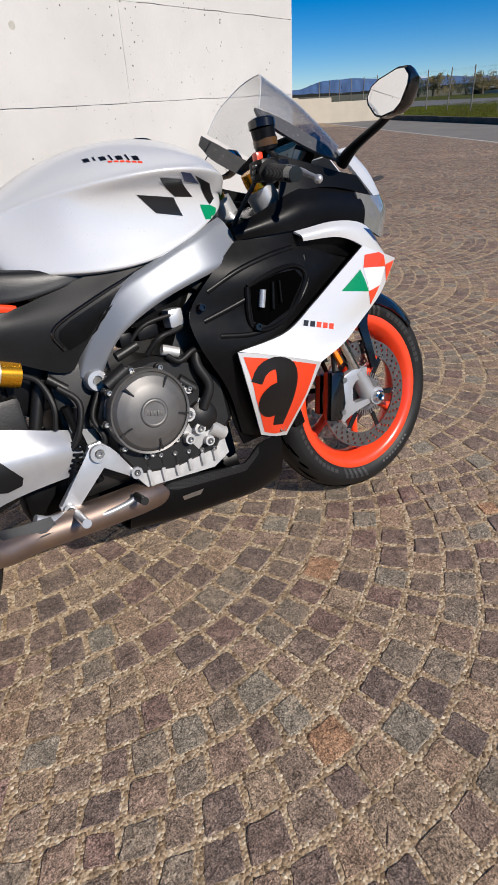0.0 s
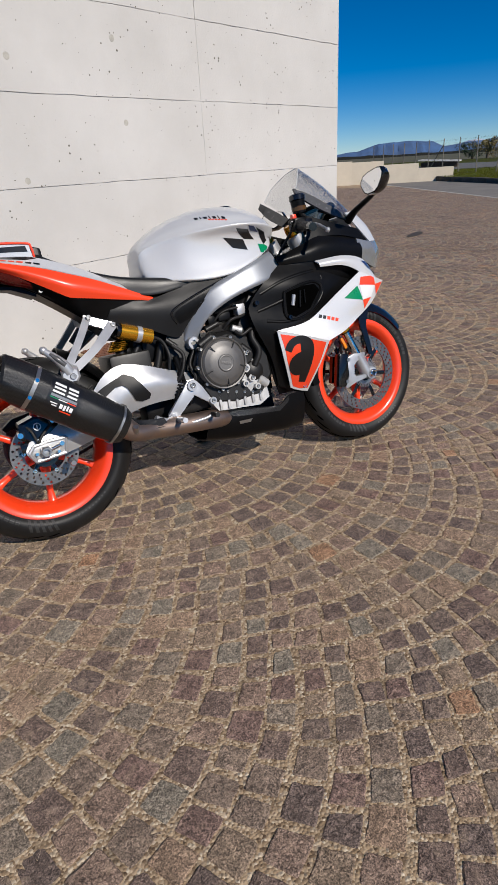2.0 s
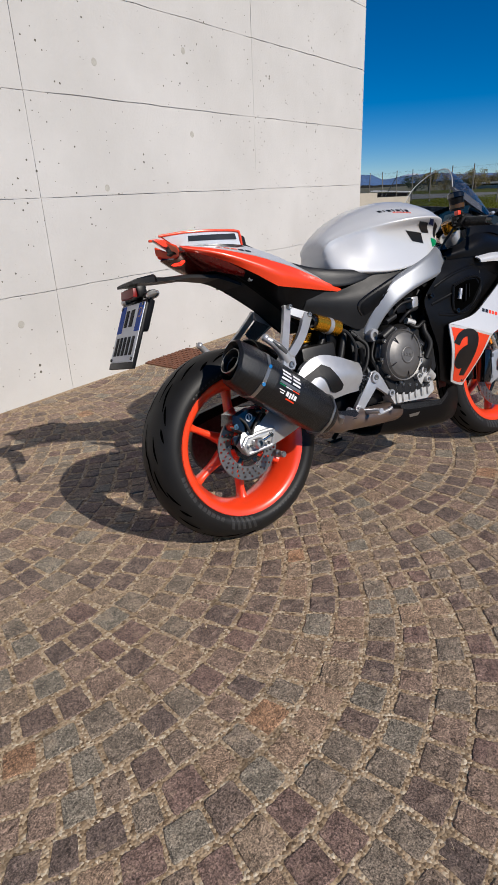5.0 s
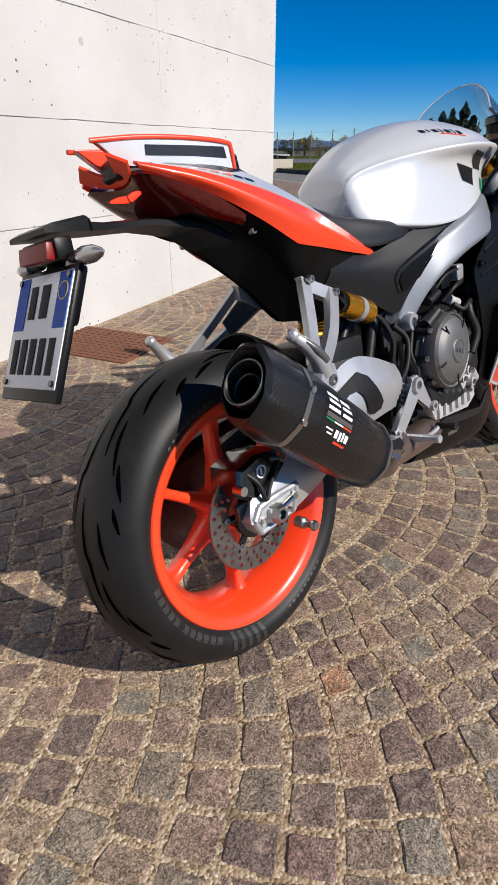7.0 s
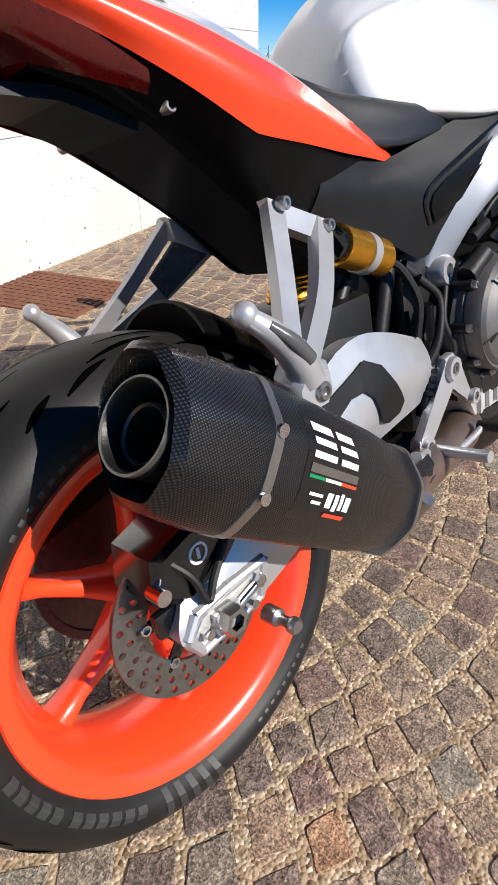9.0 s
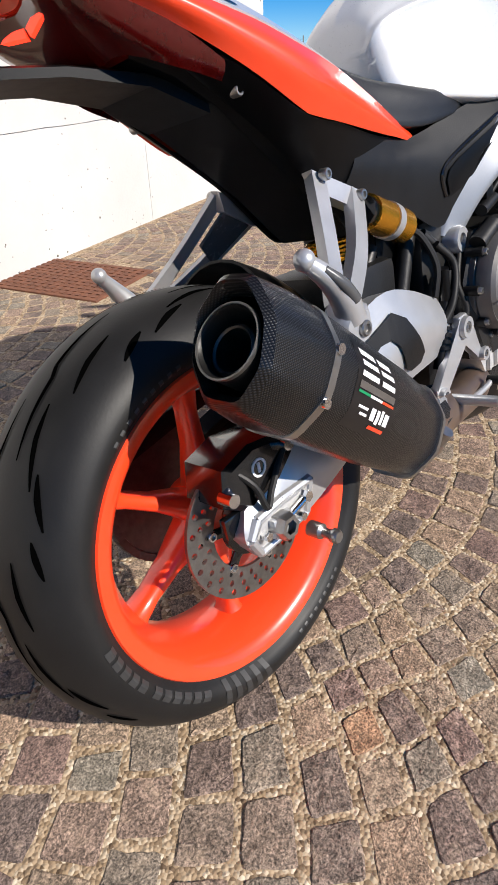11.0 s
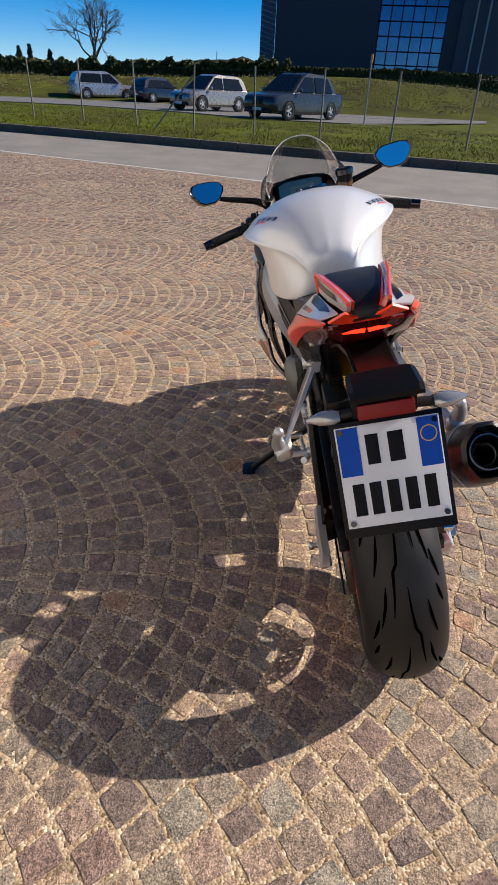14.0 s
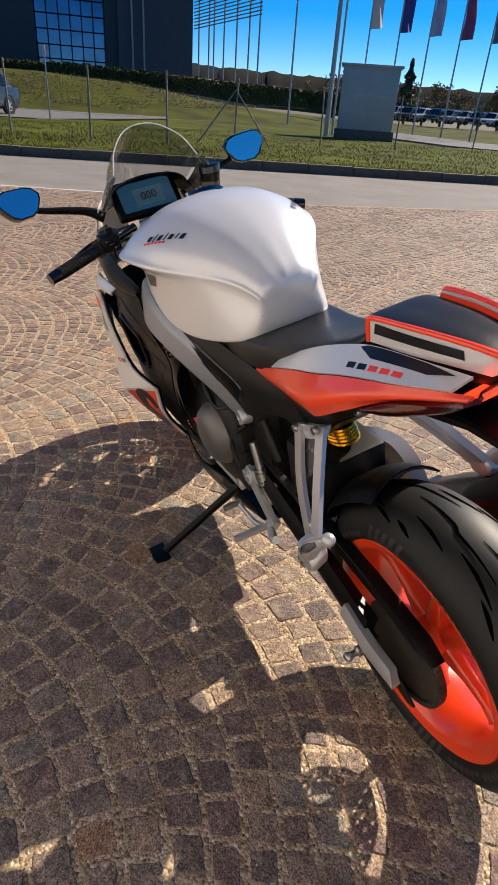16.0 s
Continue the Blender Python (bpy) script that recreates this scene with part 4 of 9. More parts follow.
for k in range(5):
    a = math.radians(90 + 72 * k)
    bm = bmesh.new()
    box(bm, (0.058, -0.0405, 0), (0.05, 0.003, 0.0035), Matrix.Translation(CC) @ Matrix.Rotation(a, 4, "Y"))
    part("cover_rib", bm, ENGINE, cover_c)
for k in range(9):
    a = math.radians(20 + 40 * k)
    bm = bmesh.new()
    c = Vector(CC) + Vector((0.097 * math.cos(a), 0.0, 0.097 * math.sin(a)))
    rod(bm, c + Vector((0, 0.02, 0)), c + Vector((0, -0.012, 0)), 0.009)
    part("cover_lug", bm, ENGINE, cover_c)
    bolt(cover_c, (c.x, 0.163, c.z), 0.0065)
bm = bmesh.new()
revolve(bm, [(0.024, -0.0478), (0.026, -0.0485), (0.0285, -0.0485), (0.030, -0.0475)], Matrix.Translation(CC), 40, True)
part("cover_ring", bm, BRONZE, cover_c)
bm = bmesh.new()
for k in range(5):
    box(bm, (-0.016 + k * 0.008, -0.0478, 0.0), (0.0045, 0.0018, 0.011), Matrix.Translation(CC) @ pose(0, 0, 0, 0, 18, 0), 0.0006)
part("cover_mark", bm, BRONZE, cover_c)
# water pump and hoses
bm = bmesh.new()
revolve(bm, [(0.0002, -0.03), (0.02, -0.03), (0.036, -0.02), (0.042, 0), (0.042, 0.03)], Matrix.Translation((0.79, -0.14, 0.43)), 28)
part("water_pump", bm, ENGINE, engine)
for a, b, r, mat in (((0.80, -0.15, 0.40), (0.84, -0.14, 0.37), 0.018, CAST), ((0.75, -0.155, 0.53), (0.78, -0.16, 0.50), 0.014, ENGINE), ((0.59, -0.15, 0.56), (0.64, -0.155, 0.585), 0.016, ENGINE), ((0.735, -0.14, 0.60), (0.77, -0.145, 0.585), 0.012, CAST), ((0.63, -0.14, 0.61), (0.68, -0.14, 0.625), 0.011, ENGINE)):
    bm = bmesh.new()
    rod(bm, a, b, r)
    part("engine_boss", bm, mat, engine)
for pts, r in (([(0.79, -0.165, 0.45), (0.815, -0.17, 0.50), (0.80, -0.16, 0.56), (0.84, -0.14, 0.62)], 0.012), ([(0.70, -0.14, 0.60), (0.73, -0.16, 0.63), (0.79, -0.15, 0.64), (0.85, -0.13, 0.69)], 0.006), ([(0.65, -0.13, 0.61), (0.70, -0.15, 0.66), (0.78, -0.15, 0.67)], 0.005),
               ([(0.58, -0.12, 0.55), (0.55, -0.13, 0.50), (0.56, -0.14, 0.45), (0.53, -0.13, 0.40)], 0.006), ([(0.50, -0.12, 0.58), (0.53, -0.135, 0.54), (0.51, -0.14, 0.48), (0.48, -0.13, 0.44)], 0.007), ([(0.74, -0.15, 0.585), (0.76, -0.165, 0.57), (0.80, -0.165, 0.585), (0.84, -0.15, 0.57)], 0.007),
               ([(0.60, 0.12, 0.60), (0.66, 0.15, 0.57), (0.72, 0.15, 0.60), (0.80, 0.13, 0.62)], 0.007), ([(0.56, 0.12, 0.56), (0.60, 0.15, 0.50), (0.58, 0.15, 0.43)], 0.006)):
    bm = bmesh.new()
    tube(bm, pts, r, 10)
    part("hose", bm, RUBBER, engine)
for x, l, h, sx, sz in ((0.71, -0.13, 0.645, 0.05, 0.03), (0.78, -0.135, 0.66, 0.035, 0.04), (0.66, -0.125, 0.64, 0.03, 0.03), (0.83, -0.14, 0.615, 0.03, 0.03)):
    bm = bmesh.new()
    box(bm, (x, l, h), (sx, 0.04, sz), bevel=0.006)
    part("connector", bm, PLASTIC if x != 0.78 else ALLOY, engine)
# alternator side
bm = bmesh.new()
revolve(bm, [(0.0002, 0.05), (0.05, 0.05), (0.07, 0.04), (0.085, 0.02), (0.09, 0.0), (0.09, -0.02)], Matrix.Translation((0.70, 0.14, 0.47)), 48)
part("alternator_cover", bm, BRONZE, engine)
bm = bmesh.new()
box(bm, (0.60, 0.125, 0.42), (0.10, 0.05, 0.12), bevel=0.012)
part("sprocket_cover", bm, ENGINE, engine)
# airbox and radiator in the dark behind the panels
bm = bmesh.new()
box(bm, (0.74, 0, 0.72), (0.40, 0.22, 0.16), bevel=0.03)
part("airbox", bm, PLASTIC, bike)
bm = bmesh.new()
box(bm, (0, 0, 0), (0.035, 0.30, 0.30), Matrix.Translation((1.035, 0, 0.46)) @ pose(0, 0, 0, 0, -12, 0), 0.008)
part("radiator", bm, PLASTIC, bike)
# plain filler boxes, added to stop sun leaking through the bike's shadow
for name_, c_, d_ in (("under_seat_filler", (0.485, 0, 0.615), (0.15, 0.13, 0.17)), ("swingarm_filler", (0.355, 0.0, 0.505), (0.15, 0.17, 0.15)), ("mudguard_filler", (0.395, 0, 0.575), (0.035, 0.13, 0.15)), ("linkage_filler", (0.46, 0, 0.345), (0.16, 0.10, 0.12))):
    bm = bmesh.new()
    box(bm, c_, d_, bevel=0.014)
    part(name_, bm, PLASTIC if name_ != "swingarm_filler" else ENGINE, bike)
bm = bmesh.new()
box(bm, (0.56, 0, 0.47), (0.14, 0.20, 0.30), bevel=0.02)
part("swingarm_pivot_block", bm, ENGINE, bike)

# -- fairing --
for s in (-1, 1):
    bm = bmesh.new()
    skin(bm, [on_side(c, s) for c in ([(0.955, 0.168, 0.792), (1.06, 0.174, 0.780), (1.20, 0.168, 0.742), (1.33, 0.145, 0.705)], [(0.868, 0.188, 0.735), (1.00, 0.200, 0.712), (1.14, 0.190, 0.682), (1.27, 0.160, 0.650)],
                                      [(0.800, 0.182, 0.665), (0.93, 0.188, 0.640), (1.06, 0.190, 0.615), (1.20, 0.165, 0.590)], [(0.806, 0.186, 0.590), (0.90, 0.190, 0.552), (1.00, 0.190, 0.520), (1.12, 0.172, 0.490)],
                                      [(0.865, 0.165, 0.470), (0.92, 0.165, 0.44), (0.98, 0.160, 0.41), (1.06, 0.150, 0.40)], [(0.900, 0.128, 0.345), (0.94, 0.122, 0.325), (0.98, 0.112, 0.305), (1.02, 0.100, 0.295)])], 22, 24, 0.004)
    inner = part("inner_fairing", bm, PLASTIC, bike, "matt black inner fairing panel", sharp=60)
    tree_i = tree_of(inner)
    # the panel stays closed; a black sheet paints the dark of the duct
    decal("duct_shade", tree_i, [(0.955, 0.690), (1.03, 0.705), (1.085, 0.704), (1.105, 0.680), (1.055, 0.618), (0.985, 0.596), (0.952, 0.612)], s, RECESS_SHADE, inner, "black sheet painted as the shaded air duct opening", 0.0012)
    lip = []
    for x, h in [(0.945, 0.692), (1.03, 0.712), (1.092, 0.711), (1.114, 0.680), (1.06, 0.610), (0.985, 0.588), (0.943, 0.608), (0.945, 0.692)]:
        hit = tree_i.ray_cast(Vector((x, s * 0.6, h)), Vector((0, -s, 0)))
        if hit[0] is not None:
            lip.append(hit[0] + Vector((0, s * 0.001, 0)))
    bm = bmesh.new()
    tube(bm, lip, 0.006, 8, 4)
    part("duct_lip", bm, PLASTIC, inner)
    for a, b, r in (((0.975, 0.197, 0.640), (0.985, 0.199, 0.678), 0.008), ((1.005, 0.2, 0.630), (1.012, 0.204, 0.690), 0.004), ((1.03, 0.2, 0.640), (1.03, 0.205, 0.69), 0.003)):
        bm = bmesh.new()
        rod(bm, (a[0], a[1] * s, a[2]), (b[0], b[1] * s, b[2]), r)
        part("duct_strut", bm, ALLOY if r > 0.006 else PLASTIC, inner)
    for line in ([(0.85, 0.700), (0.93, 0.728), (1.02, 0.745), (1.10, 0.752)], [(0.86, 0.600), (0.95, 0.585), (1.04, 0.598), (1.12, 0.660), (1.13, 0.730)], [(0.83, 0.640), (0.90, 0.655), (0.94, 0.665)]):
        crease = []
        for x, h in line:
            hit = tree_i.ray_cast(Vector((x, s * 0.6, h)), Vector((0, -s, 0)))
            if hit[0] is not None:
                crease.append(hit[0] - Vector((0, s * 0.0066, 0)))
        bm = bmesh.new()
        tube(bm, crease, 0.009, 10, 5)
        part("moulded_ridge", bm, PLASTIC, inner)
    for p in ((0.826, 0.192, 0.672), (0.955, 0.198, 0.600)):
        bolt(inner, p, 0.009, s, GLOSS_BLACK)
    # outer wing panel with brow, band and lower part
    bm = bmesh.new()
    skin(bm, [on_side(c, s) for c in ([(1.108, 0.186, 0.787), (1.233, 0.194, 0.792), (1.345, 0.176, 0.768), (1.420, 0.150, 0.698)], [(1.118, 0.200, 0.774), (1.225, 0.210, 0.774), (1.325, 0.196, 0.744), (1.408, 0.170, 0.685)],
                                      [(1.122, 0.198, 0.762), (1.222, 0.206, 0.755), (1.300, 0.200, 0.724), (1.375, 0.182, 0.672)])], 20, 6, 0.005)
    brow = part("wing_panel_brow", bm, PAINT_WHITE, bike, "white wing panel of the side fairing", sharp=60)
    bm = bmesh.new()
    skin(bm, [on_side(c, s) for c in ([(1.302, 0.202, 0.722), (1.190, 0.218, 0.667), (1.10, 0.224, 0.618), (1.01, 0.224, 0.573), (0.885, 0.212, 0.560)], [(1.370, 0.205, 0.692), (1.27, 0.222, 0.615), (1.175, 0.228, 0.567), (1.085, 0.236, 0.530), (0.98, 0.228, 0.528)],
                                      [(1.432, 0.182, 0.672), (1.352, 0.198, 0.598), (1.255, 0.218, 0.548), (1.17, 0.240, 0.512), (1.082, 0.250, 0.487)])], 26, 10, 0.005)
    band = part("wing_panel", bm, PAINT_WHITE, bike, "white wing panel of the side fairing", sharp=60)
    bm = bmesh.new()
    skin(bm, [on_side(c, s) for c in ([(1.302, 0.192, 0.720), (1.190, 0.208, 0.665), (1.10, 0.214, 0.616), (1.01, 0.214, 0.573), (0.890, 0.203, 0.560)], [(1.365, 0.186, 0.690), (1.27, 0.210, 0.615), (1.175, 0.218, 0.567), (1.085, 0.226, 0.530), (0.98, 0.218, 0.528)],
                                      [(1.415, 0.155, 0.674), (1.345, 0.180, 0.600), (1.250, 0.208, 0.551), (1.165, 0.230, 0.515), (1.080, 0.240, 0.490)])], 26, 8, 0.003)
    part("wing_panel_lining", bm, PLASTIC, band, "black inner face", sharp=60)
    bm = bmesh.new()
    skin(bm, [on_side(c, s) for c in ([(0.883, 0.210, 0.559), (0.98, 0.229, 0.528), (1.082, 0.250, 0.487)], [(0.900, 0.200, 0.455), (0.975, 0.208, 0.435), (1.058, 0.206, 0.405)], [(0.945, 0.142, 0.328), (0.985, 0.138, 0.310), (1.028, 0.130, 0.297)])], 16, 18, 0.005)
    low = part("wing_panel_lower", bm, PAINT_WHITE, bike, "white-edged fluorescent red lower fairing panel", sharp=60)
    bm = bmesh.new()
    skin(bm, [on_side(c, s) for c in ([(0.888, 0.200, 0.557), (0.98, 0.219, 0.526), (1.078, 0.240, 0.486)], [(0.905, 0.190, 0.455), (0.975, 0.198, 0.435), (1.053, 0.196, 0.405)], [(0.948, 0.133, 0.331), (0.985, 0.129, 0.313), (1.024, 0.121, 0.300)])], 16, 14, 0.003)
    part("lower_panel_lining", bm, PLASTIC, low, "black inner face", sharp=60)
    tl_, tb_ = tree_of(low), tree_of(band)
    decal("red_film", tl_, [(0.894, 0.546), (0.98, 0.519), (1.070, 0.484), (1.052, 0.41), (1.022, 0.312), (0.985, 0.318), (0.953, 0.334), (0.915, 0.44)], s, PAINT_RED, low, "fluorescent red film")
    arc = [(0.917, 0.478), (0.935, 0.505), (0.968, 0.513), (1.000, 0.497), (1.008, 0.465), (1.003, 0.42), (0.995, 0.375), (0.988, 0.345)]
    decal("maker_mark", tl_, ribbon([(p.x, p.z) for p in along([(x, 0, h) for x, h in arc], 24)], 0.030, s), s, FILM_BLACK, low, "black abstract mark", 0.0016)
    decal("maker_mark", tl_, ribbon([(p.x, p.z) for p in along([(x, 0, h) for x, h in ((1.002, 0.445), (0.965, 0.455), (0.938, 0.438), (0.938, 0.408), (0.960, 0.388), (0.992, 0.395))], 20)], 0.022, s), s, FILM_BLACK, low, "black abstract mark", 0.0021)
    bolt(low, (1.008, 0.142, 0.325), 0.009, s, CHROME, 0.008)
    for poly, mat in (([(1.300, 0.700), (1.366, 0.698), (1.372, 0.660), (1.284, 0.671)], PAINT_RED), ([(1.272, 0.669), (1.288, 0.612), (1.196, 0.631)], PAINT_GREEN),
                      ([(1.284, 0.670), (1.371, 0.659), (1.344, 0.618), (1.289, 0.613)], FILM_WHITE), ([(1.373, 0.664), (1.424, 0.668), (1.378, 0.622)], PAINT_RED), ([(1.289, 0.612), (1.343, 0.617), (1.298, 0.577)], PAINT_RED)):
        decal("chequer_film", tb_, poly, s, mat, band)
    tw_ = tree_of(brow)
    decal("chequer_film", tw_, [(1.325, 0.762), (1.37, 0.755), (1.40, 0.715), (1.36, 0.73)], s, FILM_BLUE, brow)
    for k in range(5):
        decal("model_mark", tb_, [(1.062 + k * 0.018, 0.578 - k * 0.006), (1.075 + k * 0.018, 0.574 - k * 0.006), (1.080 + k * 0.018, 0.586 - k * 0.006), (1.067 + k * 0.018, 0.590 - k * 0.006)], s, FILM_BLACK if k < 2 else PAINT_RED, band, fine=0.006)
    bm = bmesh.new()
    skin(bm, [on_side(c, s) for c in ([(0.96, 0.160, 0.802), (1.06, 0.176, 0.798), (1.13, 0.182, 0.790), (1.23, 0.186, 0.774), (1.33, 0.172, 0.735), (1.39, 0.150, 0.69)], [(0.97, 0.168, 0.770), (1.06, 0.174, 0.758), (1.15, 0.174, 0.740), (1.25, 0.166, 0.712), (1.33, 0.150, 0.690), (1.37, 0.14, 0.665)])], 16, 4, 0.004)
    part("duct_roof", bm, PLASTIC, bike, sharp=60)
    # upper cowl
    bm = bmesh.new()
    skin(bm, [on_side(c, s) for c in ([(0.958, 0.158, 0.818), (1.043, 0.165, 0.845), (1.178, 0.165, 0.880), (1.352, 0.138, 0.858)], [(0.956, 0.172, 0.806), (1.05, 0.185, 0.818), (1.16, 0.190, 0.835), (1.362, 0.162, 0.815)], [(0.960, 0.168, 0.792), (1.06, 0.182, 0.790), (1.14, 0.186, 0.787), (1.355, 0.160, 0.765)])], 18, 8, 0.005)
    part("upper_cowl", bm, PLASTIC, bike, "satin black upper cowl", sharp=60)
    bm = bmesh.new()
    skin(bm, [on_side(c, s) for c in ([(1.325, 0.128, 0.955), (1.40, 0.085, 0.965), (1.445, 0.0, 0.968)], [(1.372, 0.136, 0.895), (1.455, 0.095, 0.90), (1.50, 0.0, 0.902)], [(1.432, 0.128, 0.836), (1.500, 0.085, 0.838), (1.535, 0.0, 0.84)])], 12, 8, 0.005)
    part("nose_cowl", bm, PAINT_WHITE, bike, "white nose cowl under the windscreen", sharp=60)
    bm = bmesh.new()
    skin(bm, [on_side(c, s) for c in ([(1.345, 0.155, 0.850), (1.432, 0.128, 0.836), (1.500, 0.085, 0.838), (1.535, 0.0, 0.84)], [(1.352, 0.160, 0.800), (1.450, 0.132, 0.790), (1.515, 0.085, 0.790), (1.545, 0.0, 0.79)], [(1.36, 0.158, 0.765), (1.442, 0.130, 0.728), (1.495, 0.08, 0.735), (1.52, 0.0, 0.73)])], 16, 8, 0.005)
    part("headlight_lens", bm, CLEAR_LENS, bike, "clear headlight lens", sharp=60)
    bm = bmesh.new()
    skin(bm, [on_side(c, s) for c in ([(1.400, 0.165, 0.690), (1.46, 0.10, 0.715), (1.50, 0.0, 0.72)], [(1.35, 0.17, 0.62), (1.41, 0.10, 0.64), (1.44, 0.0, 0.64)], [(1.22, 0.16, 0.55), (1.26, 0.10, 0.57), (1.28, 0.0, 0.57)])], 10, 8, 0.005)
    part("nose_underside", bm, PLASTIC, bike)
    # cockpit side and windscreen ear
    bm = bmesh.new()
    skin(bm, [on_side(c, s) for c in ([(1.085, 0.140, 1.050), (1.18, 0.148, 1.00), (1.27, 0.142, 0.965), (1.34, 0.125, 0.945)], [(1.12, 0.160, 0.955), (1.20, 0.162, 0.93), (1.29, 0.155, 0.905), (1.37, 0.138, 0.89)], [(1.10, 0.160, 0.862), (1.18, 0.168, 0.874), (1.28, 0.160, 0.868), (1.42, 0.130, 0.838)])][1:], 14, 6, 0.005)
    part("cockpit_side", bm, PLASTIC, bike)
    bm = bmesh.new()
    skin(bm, [on_side(c, s) for c in ([(1.112, 0.106, 1.066), (1.17, 0.116, 1.040), (1.25, 0.120, 0.996), (1.34, 0.112, 0.952)], [(1.108, 0.122, 1.048), (1.15, 0.134, 1.008), (1.24, 0.136, 0.960), (1.33, 0.126, 0.930)])], 14, 4, 0.007)
    part("windscreen_ear", bm, GREY_PLASTIC, bike, "grey-black windscreen mounting arm", sharp=60)
    # belly pan
    bm = bmesh.new()
    skin(bm, [on_side(c, s) for c in ([(0.585, 0.118, 0.270), (0.682, 0.130, 0.300), (0.80, 0.134, 0.285), (0.885, 0.135, 0.272), (0.938, 0.132, 0.302), (1.02, 0.112, 0.300)], [(0.575, 0.115, 0.240), (0.70, 0.128, 0.245), (0.83, 0.130, 0.235), (0.93, 0.128, 0.235), (1.02, 0.110, 0.24)],
                                      [(0.575, 0.085, 0.205), (0.70, 0.095, 0.185), (0.83, 0.100, 0.175), (0.93, 0.095, 0.165), (1.01, 0.08, 0.165)], [(0.58, 0.0, 0.19), (0.70, 0.0, 0.165), (0.83, 0.0, 0.155), (0.93, 0.0, 0.148), (1.0, 0.0, 0.15)])], 22, 16, 0.004)
    pan = part("belly_pan", bm, PLASTIC, bike, "matt black belly pan with carbon rim", sharp=60)
    pt = tree_of(pan)
    decal("carbon_rim", pt, [(0.655, 0.290), (0.690, 0.296), (0.885, 0.270), (0.936, 0.298), (0.934, 0.280), (0.885, 0.250), (0.70, 0.272)], s, CARBON, pan)
    decal("pan_badge", pt, [(0.705, 0.252), (0.762, 0.250), (0.752, 0.238), (0.708, 0.240)], s, STEEL, pan)

# radiator side blanking
for s in (-1, 1):
    bm = bmesh.new()
    skin(bm, [on_side(c, s) for c in ([(0.80, 0.150, 0.66), (0.86, 0.155, 0.56), (0.875, 0.14, 0.40), (0.91, 0.11, 0.31)], [(0.98, 0.12, 0.68), (1.0, 0.12, 0.55), (1.0, 0.11, 0.42), (0.99, 0.08, 0.30)])], 12, 4, 0.004)
    part("side_blank", bm, PLASTIC, bike)

# windscreen
SC = 0.022
RIM = [(1.128, SC - 0.122, 1.066), (1.160, SC - 0.098, 1.114), (1.198, SC - 0.052, 1.150), (1.212, SC, 1.160), (1.198, SC + 0.052, 1.150), (1.160, SC + 0.098, 1.114), (1.128, SC + 0.122, 1.066)]
bm = bmesh.new()
skin(bm, [[Vector(p) for p in c] for c in (RIM,
                                           [(1.225, SC - 0.130, 1.016), (1.270, SC - 0.100, 1.056), (1.302, SC - 0.05, 1.080), (1.312, SC, 1.087), (1.302, SC + 0.05, 1.080), (1.270, SC + 0.100, 1.056), (1.225, SC + 0.130, 1.016)],
                                           [(1.335, SC - 0.122, 0.950), (1.385, SC - 0.09, 0.968), (1.425, SC - 0.04, 0.974), (1.44, SC, 0.975), (1.425, SC + 0.04, 0.974), (1.385, SC + 0.09, 0.968), (1.335, SC + 0.122, 0.950)])], 30, 14, 0.003)
screen = part("windscreen", bm, SCREEN, bike, "clear curved windscreen", sharp=80)
screen.visible_shadow = False
bm = bmesh.new()
tube(bm, RIM, 0.0016, 6, 5)
part("screen_edge", bm, material("polished_edge", (0.55, 0.56, 0.57), 0.2, vary=0.1, scale=40), screen)
# dashboard
DASH = Matrix.Translation((1.275, 0.028, 0.968)) @ pose(0, 0, 0, 0, -52, 0)
dash = empty("dashboard")
dash.parent = bike
tagged(dash, "black dashboard with a lit colour display")
bm = bmesh.new()
box(bm, (0, 0, -0.012), (0.115, 0.205, 0.03), DASH, 0.012)
part("dash_housing", bm, PLASTIC, dash)
disp = bpy.data.materials.new("lit_display")
disp.use_nodes = True
db = disp.node_tree.nodes["Principled BSDF"]
db.inputs["Base Color"].default_value = (0.02, 0.04, 0.07, 1)
db.inputs["Roughness"].default_value = 0.08
db.inputs["Emission Color"].default_value = (0.03, 0.16, 0.30, 1)
db.inputs["Emission Strength"].default_value = 0.16
bm = bmesh.new()
box(bm, (0, 0, 0.0045), (0.085, 0.165, 0.003), DASH, 0.004)
part("display_glass", bm, disp, dash)
lit = bpy.data.materials.new("lit_figures")
lit.use_nodes = True
lb = lit.node_tree.nodes["Principled BSDF"]
lb.inputs["Base Color"].default_value = (0.03, 0.08, 0.12, 1)
lb.inputs["Emission Color"].default_value = (0.35, 0.7, 0.85, 1)
lb.inputs["Emission Strength"].default_value = 0.03
lb.inputs["Roughness"].default_value = 0.3
bm = bmesh.new()
box(bm, (-0.005, -0.005, 0.0065), (0.052, 0.09, 0.001), DASH)
part("speed_field", bm, lit, dash)
crv = bpy.data.curves.new("speed_figures", "FONT")
crv.body, crv.size, crv.align_x, crv.align_y, crv.extrude = "000", 0.034, "CENTER", "CENTER", 0.0004
tmp = new("speed_figures", crv)
me = bpy.data.meshes.new_from_object(tmp)
bpy.data.objects.remove(tmp)
me.materials.clear()
me.materials.append(FILM_BLACK)
figs = new("speed_figures", me)
figs.parent = dash
figs.matrix_basis = DASH @ Matrix.Translation((-0.005, -0.005, 0.0076)) @ pose(0, 0, 0, 0, 0, -90)
bm = bmesh.new()
